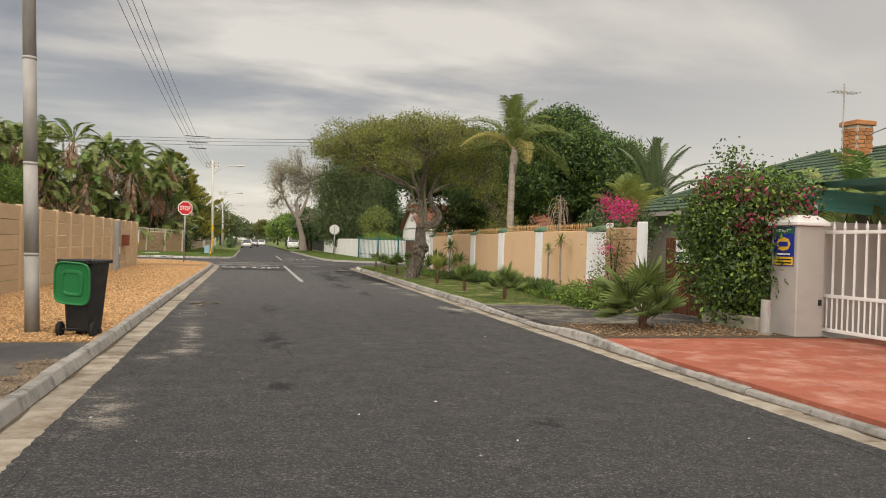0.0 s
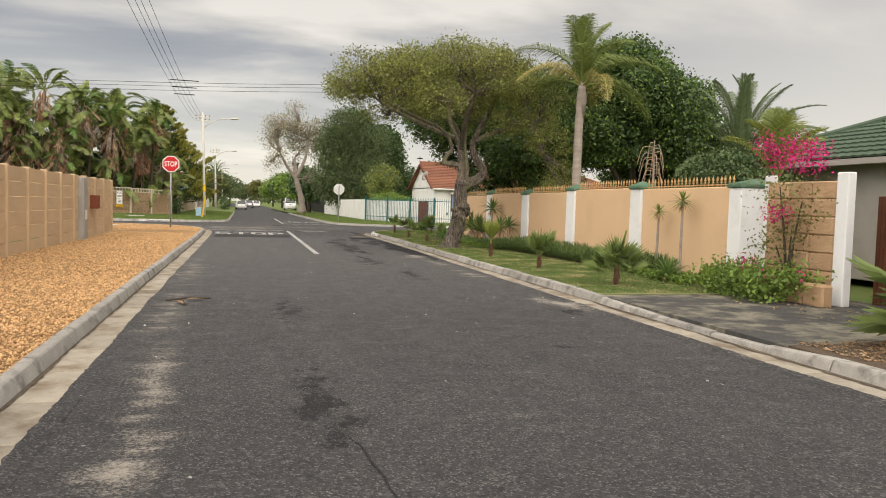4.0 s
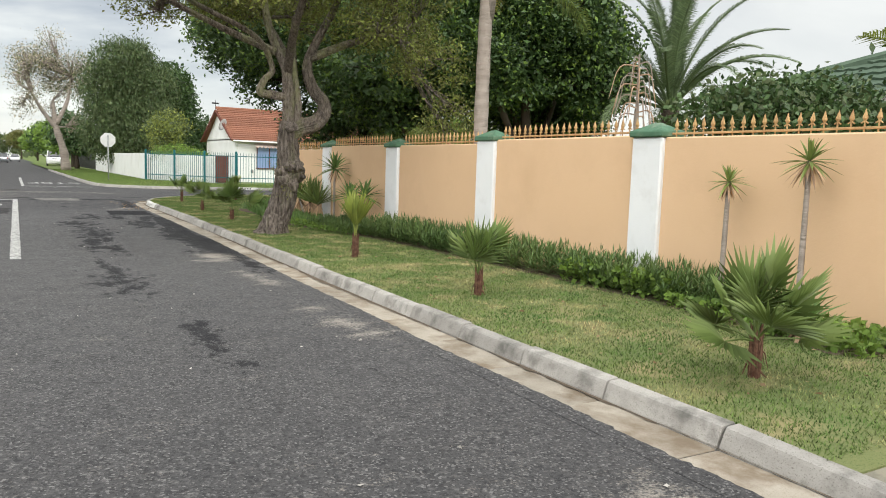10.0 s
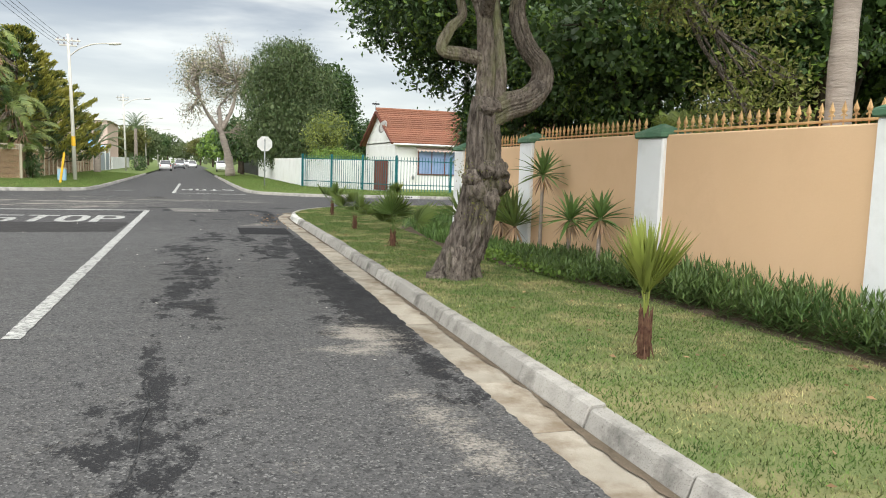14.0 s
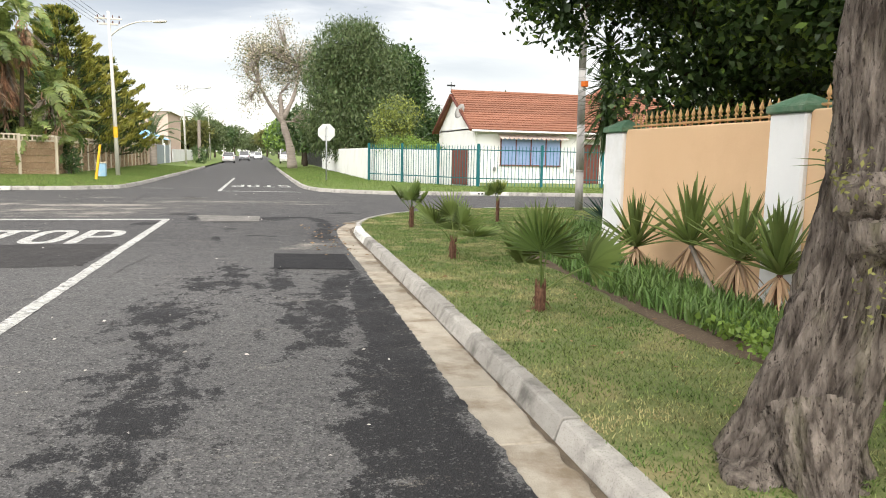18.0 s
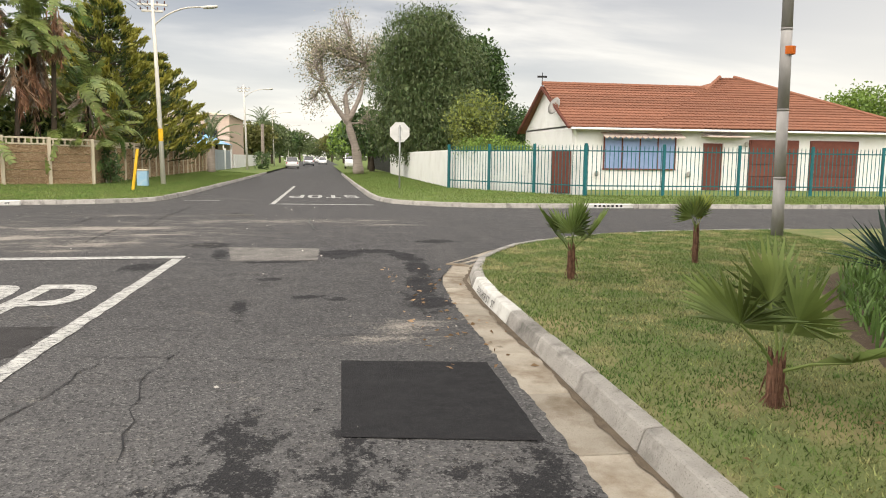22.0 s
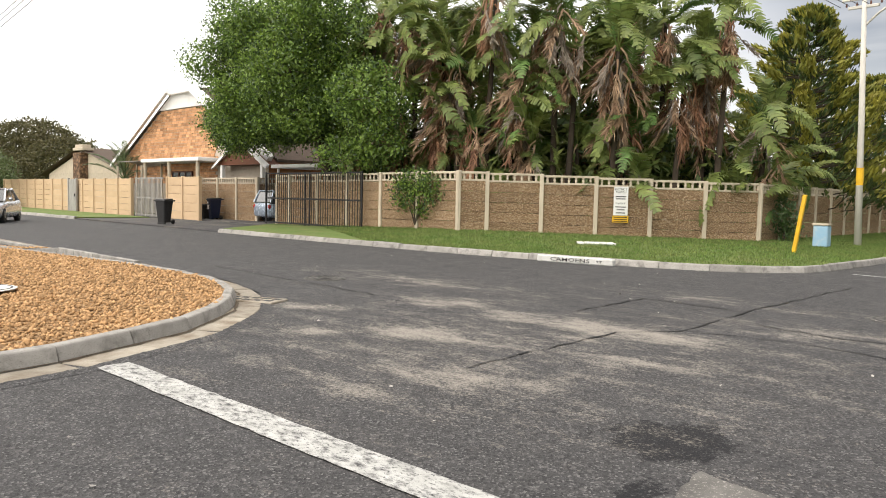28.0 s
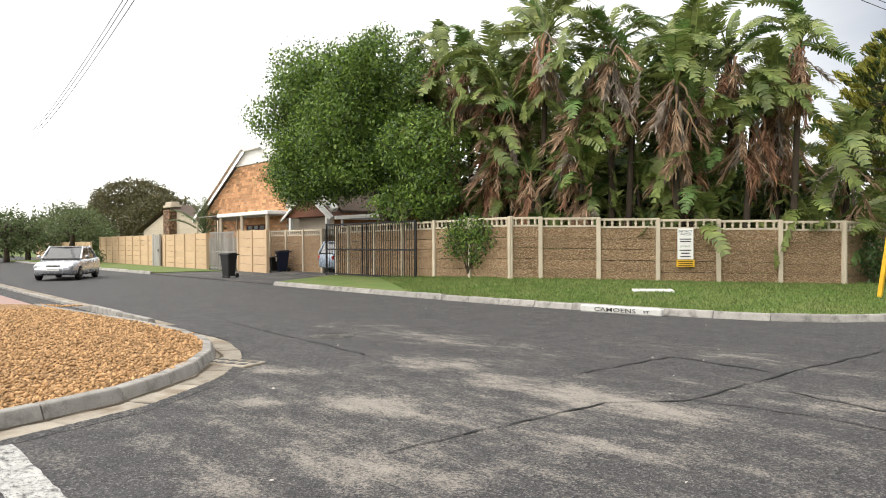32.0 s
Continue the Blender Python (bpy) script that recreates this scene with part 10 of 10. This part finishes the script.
def strelitzia(x, y, heights, label, seed, n=15, dead=9, z=0.25, spread=1.0, scale=1.0):
    """Giant wild banana: several stems, each with a fan of paddle leaves and a skirt of dead ones."""
    g_ = np.random.default_rng(seed)
    t = thing("wild_banana", label, "wild banana", (x, y, z), 0, "wild bananas behind the wall")
    heights = tuple(heights) + tuple(h * q for h in heights[:2] for q in ((0.86, 0.7) if h > 5 else ()))
    for k, h in enumerate(heights):
        dead_n = dead + 11 if h > 4 and dead > 2 else dead
        dx, dy = g_.uniform(-1, 1) * spread, g_.uniform(-1, 1) * spread * 0.7
        part("stem", Geo().tube(bend([(dx * 0.6, dy * 0.6, -0.05), (dx * 0.8, dy * 0.8, h * 0.5), (dx, dy, h)], 4), [0.13 - 0.008 * i for i in range(9)], 9), BARK_DARK, t, smooth=True)
        fan = g_.uniform(0, 180)
        for i in range(n):
            s = -1 if i % 2 else 1
            tilt = 84 - (i // 2) * ((86 if h > 4 and dead > 2 else 98) / max(n // 2, 1)) + g_.uniform(-10, 10)
            az = fan + (0 if s > 0 else 180) + g_.uniform(-35, 35)
            sc = scale * g_.uniform(0.75, 1.1)
            part("paddle_leaf", PAD[int(g_.integers(0, 6))], None, t, at=Matrix.Translation((dx, dy, h - 0.25 + 0.03 * i)) @ Matrix.Rotation(radians(az), 4, "Z") @ Matrix.Rotation(radians(-tilt), 4, "Y") @ Matrix.Rotation(radians(g_.uniform(-50, 50)), 4, "X") @ Matrix.Diagonal((sc, sc, sc, 1)))
        for i in range(dead_n):
            sc = scale * g_.uniform(0.8, 1.25)
            part("dead_leaf", PAD_DEAD[int(g_.integers(0, 4))], None, t, at=Matrix.Translation((dx + g_.uniform(-0.35, 0.35), dy - 0.15, h + 0.15 - 0.05 * i)) @ Matrix.Rotation(radians(g_.normal(275, 80)), 4, "Z") @ Matrix.Rotation(radians(g_.uniform(38, 98)), 4, "Y") @ Matrix.Rotation(radians(g_.uniform(-60, 60)), 4, "X") @ Matrix.Diagonal((sc, sc, sc, 1)))
    return t


LB = "tall wild banana with torn green leaves and dead brown skirts"
for x, y, hs, sd in ((-19.6, 62.6, (6.8, 3.2, 1.0), 1), (-17.6, 62.6, (7.2, 4.4, 2.2), 2), (-15.6, 62.6, (6.6, 1.8, 4.2), 3), (-13.6, 62.4, (7.0, 2.2, 0.8), 4), (-12.2, 62.9, (5.6, 1.2, 3.6), 5), (-10.6, 63.4, (6.4, 3.0, 1.4), 6), (-9.2, 64.6, (6.0, 1.0, 2.4), 7), (-8.0, 65.8, (6.2, 2.8, 3.8), 8), (-6.9, 66.8, (6.0, 1.4, 0.6), 9), (-16.6, 65.6, (7.4, 5.4), 10), (-11.8, 66.6, (6.8, 4.8), 13), (-6.2, 68.6, (3.8, 2.2), 14)):
    strelitzia(x, y, tuple(h * 1.17 if h > 5 else h for h in hs), LB, sd, spread=1.15)
for x, y, hs, sd in ((-18.4, 61.9, (2.4, 1.3), 31), (-16.4, 61.9, (3.4, 1.8), 32), (-14.5, 61.9, (2.6, 1.2), 33), (-12.8, 62.1, (3.2, 1.6), 34), (-11.3, 63.0, (2.4, 3.4), 35), (-9.9, 64.2, (3.0, 1.4), 36), (-8.9, 65.4, (2.4, 3.6), 37)):
    strelitzia(x, y, hs, "young wild banana with broad green leaves behind the wall", sd, 12, 2, spread=0.5, scale=0.72)
strelitzia(-6.3, 69.0, (1.6, 0.8, 0.4), "young wild banana with broad green leaves behind the wall", 11, 9, 1)
strelitzia(-6.0, 71.2, (2.0, 0.9), "wild banana with yellowing leaves behind the wall", 12, 9, 2)
strelitzia(12.3, 13.9, (2.5, 2.1, 2.7), "banana plants with broad grey-green leaves before a green roof", 21, 8, 0, 0.1, 0.7, 0.7)
strelitzia(12.5, 12.6, (2.3, 2.6), "banana plants with broad grey-green leaves before a green roof", 22, 8, 0, 0.1, 0.6, 0.7)

# dense undergrowth under and behind the wild bananas
for x, y, zc, rx, rz_, sd in ((-19.0, 63.6, 3.0, 2.2, 2.2, 1), (-16.2, 64.0, 3.2, 2.0, 2.4, 2), (-13.4, 63.8, 3.0, 2.0, 2.3, 3), (-11.0, 65.0, 2.8, 1.8, 2.2, 4), (-9.0, 66.4, 2.6, 1.7, 2.0, 5), (-7.2, 68.0, 2.4, 1.3, 1.8, 6), (-15.0, 66.8, 4.4, 3.4, 2.4, 7), (-10.6, 68.2, 3.8, 2.8, 2.2, 8)):
    shrub("undergrowth", "dense dark green undergrowth below the wild bananas", (x, y, 0.3), blobs_in(((x, y, zc), (rx, 1.2, rz_)), 9, 0.85, 0.95, sd), 1500, 0.42, 0.36, LEAF_PADDLE, clump=0.4, leaf2=LEAF_DARK, share2=0.4, per=10, droop=0.5)

# round bright tree by the gate
tree("street_tree", "round dense bright green tree over a driveway gate", [([(-20.8, 61.6, 0.1), (-20.8, 61.6, 1.8), (-20.9, 61.2, 3.4), (-21.0, 60.8, 5.4)], 0.3, 0.1)], blobs_in(((-21.8, 60.4, 6.0), (7.0, 3.4, 4.3)), 48, 1.25, 0.9, 21) + [((-16.2, 60.2, 3.3), (1.1, 1.0, 0.9)), ((-25.4, 60.0, 4.6), (1.3, 1.2, 1.2)), ((-17.9, 60.0, 3.0), (1.2, 0.9, 0.7))], 120000, 0.125, 0.52, LEAF_BRIGHT, BARK_DARK, clump=0.2, per=28, leaf2=LEAF_DARK, share2=0.36, inner=0.2, shell=0.9)


# conifers with tiered upswept branches
def conifer(x, y, h, R, label, z=0.2, seed=1):
    g_ = np.random.default_rng(seed)
    t = thing("conifer", label, "conifer", (x, y, z))
    part("trunk", Geo().tube([(0, 0, 0), (0, 0, h * 0.6), (0, 0, h)], [0.2, 0.1, 0.02], 8), BARK_DARK, t)
    g = Geo()
    pts, outs, far = [], [], []
    for k in range(int(h / 0.62)):
        zz = 0.8 + k * 0.62
        rr = R * max(1 - zz / h, 0.02) ** 0.7 * g_.uniform(0.72, 1.12) + 0.2
        for j in range(9):
            a = j * math.pi / 4.5 + k * 0.7 + g_.uniform(-0.2, 0.2)
            l = rr * g_.uniform(0.75, 1.15)
            tip = Vector((math.cos(a) * l, math.sin(a) * l, zz + l * 0.38))
            mid = Vector((math.cos(a) * l * 0.55, math.sin(a) * l * 0.55, zz + l * 0.08))
            g.tube([(0, 0, zz), mid, tip], [0.035, 0.025, 0.008], 4)
            m = 160
            s = g_.random((m, 1)) ** 0.7
            far.append(s[:, 0])
            c = np.array(mid)[None] * (1 - s) * 1.0 + np.array(tip)[None] * s
            pts.append(c + g_.normal(size=(m, 3)) * np.array([0.2, 0.2, 0.1]) * (1.3 - s)); outs.append(np.repeat(np.array([[math.cos(a), math.sin(a), 0.9]]), m, 0))
    tagged(part("branchwork", g, BARK_DARK, t), "tiers of upswept branches", "", "", "stuff")
    pts, outs, far = np.concatenate(pts), np.concatenate(outs), np.concatenate(far)
    for nm, sel, m in (("foliage", far < 0.45, LEAF_CONIFER), ("tip_foliage", far >= 0.45, CONIFER_TIP)):
        v, f = leaf_quads(pts[sel], None, 0.30, 0.3, -0.2, 0.5, outs[sel])
        part(nm, numpy_mesh(nm, v, f, m), None, t)
    return t


conifer(-6.4, 74.6, 9.2, 5.2, "dark conifer with golden upswept branch tips", seed=1)
conifer(-5.6, 82.0, 7.4, 4.4, "dark conifer with golden upswept branch tips", seed=2)
conifer(-8.4, 79.0, 8.0, 4.0, "dark conifer behind the pebbled wall", seed=3)

# trees along the far road
tree("roadside_tree", "half-bare pale roadside tree with a forked trunk", [([(7.4, 95, 0.15), (7.2, 95, 2.0), (6.6, 95, 4.2), (6.4, 95, 6.4)], 0.45, 0.16), ([(6.7, 95, 4.0), (5.4, 95, 5.8), (4.6, 95, 7.4)], 0.24, 0.08), ([(6.6, 95, 4.4), (7.6, 95, 6.6), (8.0, 95.5, 9.0)], 0.24, 0.08)],
     blobs_in(((6.4, 95, 9.2), (4.2, 3.6, 4.2)), 26, 1.2, 0.9, 31) + [((3.9, 95, 5.8), (1.0, 1.0, 1.2)), ((8.6, 95, 4.6), (1.2, 1.0, 1.4))], 12000, 0.17, 0.5, LEAF_BARE, PALM_BARK, clump=0.36, per=8, twigs=9, leaf2=LEAF_GREY, share2=0.35, limb_r=0.07)
wb_ = [((11.2, 85, 9.2), (2.4, 2.2, 2.2)), ((9.8, 85, 7.0), (1.9, 2.0, 2.4)), ((12.8, 85, 7.4), (2.6, 2.4, 2.6)), ((10.4, 84.5, 4.6), (2.2, 2.0, 2.2)), ((12.8, 84, 4.6), (2.3, 2.0, 2.3)), ((9.4, 84.5, 3.0), (1.4, 1.4, 1.6)), ((11.6, 84, 2.6), (2.0, 1.8, 1.6)), ((12.2, 85.5, 10.3), (1.3, 1.3, 1.0))]
tree("roadside_tree", "tall weeping grey-green roadside tree", [([(11.4, 85, 0.15), (11.4, 85, 3.0), (11.6, 85, 6.0), (11.8, 85, 8.6)], 0.4, 0.12)], wb_, 60000, 0.25, 0.25, LEAF_GREY, BARK_DARK, clump=0.42, per=24, droop=1.6, leaf2=LEAF_DARK, share2=0.35, inner=0.1, shell=0.85)
tree("roadside_tree", "dark rounded tree behind the white wall", [([(15.8, 88, 0.1), (15.8, 88, 3), (15.8, 88, 6)], 0.3, 0.1)], blobs_in(((15.6, 88, 6.6), (2.6, 2.6, 4.0)), 16, 1.4, 0.95, 33), 20000, 0.3, 0.5, LEAF_DARK, BARK_DARK, clump=0.35, inner=0.12)
tree("garden_tree", "yellow-green bushy tree above the white wall", [([(12.8, 76, 0.1), (12.8, 76, 1.6), (12.8, 76, 3)], 0.2, 0.08)], blobs_in(((12.8, 76, 3.6), (1.9, 1.7, 2.1)), 10, 0.95, 0.9, 34), 7500, 0.2, 0.4, LEAF_LIGHT, BARK_DARK, clump=0.28, leaf2=LEAF_GREY, share2=0.4)
for i, (x, y, h, w, mt, sd) in enumerate(((9.2, 106, 6.0, 2.6, LEAF_DARK, 41), (9.6, 116, 5.6, 2.6, LEAF_BRIGHT, 42), (9.2, 132, 7.0, 3.4, LEAF_BRIGHT, 43), (9.6, 150, 7.0, 3.6, LEAF_DARK, 44), (-4.0, 150, 7.0, 3.2, LEAF_GREY, 45), (-5.2, 142, 6.5, 3.0, LEAF_OLIVE, 46), (-4.4, 172, 7.5, 3.6, LEAF_GREY, 47), (9.8, 176, 7.5, 3.8, LEAF_BRIGHT, 48), (-4.8, 205, 8, 4.2, LEAF_DARK, 49), (9.4, 210, 8, 4.2, LEAF_BRIGHT, 50), (-2.0, 260, 9, 5.5, LEAF_GREY, 51), (7.5, 270, 9, 5.5, LEAF_OLIVE, 52), (3.0, 330, 8, 7, LEAF_GREY, 53))):
    tree("roadside_tree", "leafy roadside tree down the far road", [([(x, y, 0.1), (x, y, h * 0.4), (x + 0.2, y, h * 0.7)], 0.25, 0.08)], blobs_in(((x, y, h * 0.62), (w, w, h * 0.36)), 9, w * 0.5, 0.9, sd), 3600, 0.40 + 0.001 * y, 0.5, mt, BARK_DARK, clump=0.45, per=12, twigs=-3)
# left background behind the tan house and beyond
for x, y, h, w, mt, sd in ((-26, 84, 7, 4, LEAF_BRIGHT, 63), (-17, 80, 6.5, 4, LEAF_DARK, 64), (-34, 92, 7, 4.5, LEAF_DARK, 65), (28, 96, 7, 4, LEAF_DARK, 66), (22, 100, 6.5, 4, LEAF_DARK, 67), (44, 84, 7, 4.5, LEAF_BRIGHT, 68), (24, 26, 6.0, 3.4, LEAF_DARK, 70), (29, 20, 6, 3.6, LEAF_DARK, 71)):
    tree("garden_tree", "leafy green tree in a garden further off", [([(x, y, 0.05), (x, y, h * 0.4), (x + 0.2, y, h * 0.7)], 0.25, 0.08)], blobs_in(((x, y, h * 0.6), (w, w * 0.9, h * 0.4)), 11, w * 0.45, 0.9, sd), 9000, 0.28, 0.5, mt, BARK_DARK, clump=0.4, per=14)
tree("hedge_tree", "broad domed dense hedge-like tree", [([(-97, 74, 0.0), (-97, 74, 2.5), (-97, 74, 5)], 0.5, 0.15)], [((-97, 73, 4.4), (15, 5, 3.8)), ((-109, 73, 3.8), (10, 4, 3.0)), ((-85, 73, 4.2), (8.5, 4, 3.0)), ((-97, 73, 7.4), (11, 4, 2.4))], 46000, 0.32, 0.55, LEAF_HEDGE, BARK_DARK, clump=0.3, per=10, shell=0.85)
tree("street_tree", "low dark spreading street tree with a bent trunk", [([(-57.5, 57.6, 0.05), (-58.1, 57.6, 0.9), (-57.7, 57.6, 1.8), (-57.2, 57.6, 2.8)], 0.28, 0.12)], [((-57.5, 57.6, 3.3), (2.6, 2.2, 0.9)), ((-60, 57.6, 3.0), (1.9, 1.8, 0.8)), ((-55.2, 57.6, 3.2), (1.9, 1.8, 0.8)), ((-59, 57.6, 4.0), (2.4, 2, 0.7))], 5200, 0.2, 0.4, LEAF_GREY, BARK_DARK, clump=0.3, per=8, twigs=3)
for x, y, h, w, sd in ((-70, 55, 4.8, 3.6, 86), (-78, 58, 5.2, 4, 87), (-75, 62, 4.5, 3.5, 81), (-82, 64, 5, 4, 82), (-96, 66, 6, 6, 83), (-100, 54, 6, 6, 84), (-110, 48, 7, 7, 85)):
    tree("street_tree", "dull green tree at the end of the side street", [([(x, y, 0.0), (x, y, h * 0.4), (x, y, h * 0.7)], 0.25, 0.1)], blobs_in(((x, y, h * 0.55), (w, w, h * 0.42)), 9, w * 0.45, 0.9, sd), 3000, 0.32, 0.5, LEAF_GREY, BARK_DARK, clump=0.45, per=10)
# far woods that close the distance
ring = np.concatenate([np.stack([np.cos(a) * r, np.sin(a) * r * 1.0 + 60, 1.0 + RNG.random(len(a)) * h], 1) for a, r, h in ((RNG.random(16000) * 2 * np.pi, 330 + RNG.random(16000) * 40, 7.0), (RNG.random(5000) * 2 * np.pi, 380 + RNG.random(5000) * 60, 10.0))])
ring = ring[(np.abs(ring[:, 0] - 3) > 4)]
v, f = leaf_quads(ring, None, 3.4, 0.7)
tagged(part("far_woods", numpy_mesh("far_woods", v, f, LEAF_GREY), None), "belt of distant dull green trees", "woods", "", "stuff")


# dry leaves
def litter(poly, n, size, name, label, z, mat=LITTER):
    p = scatter(poly, n)
    c = np.concatenate([p, np.full((len(p), 1), z)], 1)
    d = RNG.normal(size=(len(p), 3)); d[:, 2] *= 0.15
    v, f = leaf_quads(c, None, size, 0.55, 0, 0.05, d)
    v[:, 2] = np.maximum(v[:, 2], z - 0.004)
    return tagged(part(name, numpy_mesh(name, v, f, mat), None), label, "fallen leaves", "", "stuff")


litter([(5.7, 10.95), (9.0, 10.95), (9.2, 12.9), (5.7, 12.8)], 2600, 0.05, "fallen_leaves", "dry brown leaves strewn on the earth strip", VZ + 0.012)
litter([(7.6, 13.0), (9.8, 13.0), (9.8, 17.4), (7.2, 17.4)], 420, 0.045, "fallen_leaves", "dry leaves scattered on the dark driveway", VZ + 0.006)
litter([(6.0, 17.6), (9.0, 17.6), (9.2, 37), (6.2, 37)], 260, 0.05, "fallen_leaves", "a few dry leaves on the lawn", VZ + 0.02)
litter([(5.3, 38.5), (6.0, 38.5), (6.2, 43.5), (5.2, 43.5)], 90, 0.06, "fallen_leaves", "dry leaves lying in the gutter", 0.02)
litter([(-1.6, 4), (5.0, 4), (5.8, 45), (-1.3, 45)], 240, 0.035, "road_grit", "pale bits of grit and leaf on the road", 0.012, shade("pale_grit", (0.45, 0.43, 0.40), (0.35, 0.33, 0.3), island=0.5))
litter([(-9, 45.5), (6, 45.5), (6, 56), (-9, 56)], 130, 0.04, "road_grit", "pale bits of grit on the crossing", 0.012, shade("pale_grit", (0.45, 0.43, 0.40)))
for x, y, rz in ((-1.0, 3.9, 20), (-0.9, 17.4, -70), (-0.8, 17.6, 20)):
    tw = thing("fallen_twig", "dry brown twig lying in the gutter", "twig", (x, y, 0.03), rz)
    part("stick", Geo().tube([(-0.3, 0, 0), (0, 0.05, 0.015), (0.35, 0.0, 0.0)], 0.012, 5), BARK_DARK, tw)
    part("twig_leaf", Geo().raw([(0, 0, 0.01), (0.16, 0.06, 0.02), (0.26, 0.0, 0.0), (0.1, -0.06, 0.015)], [(0, 1, 2, 3)]), LITTER, tw)
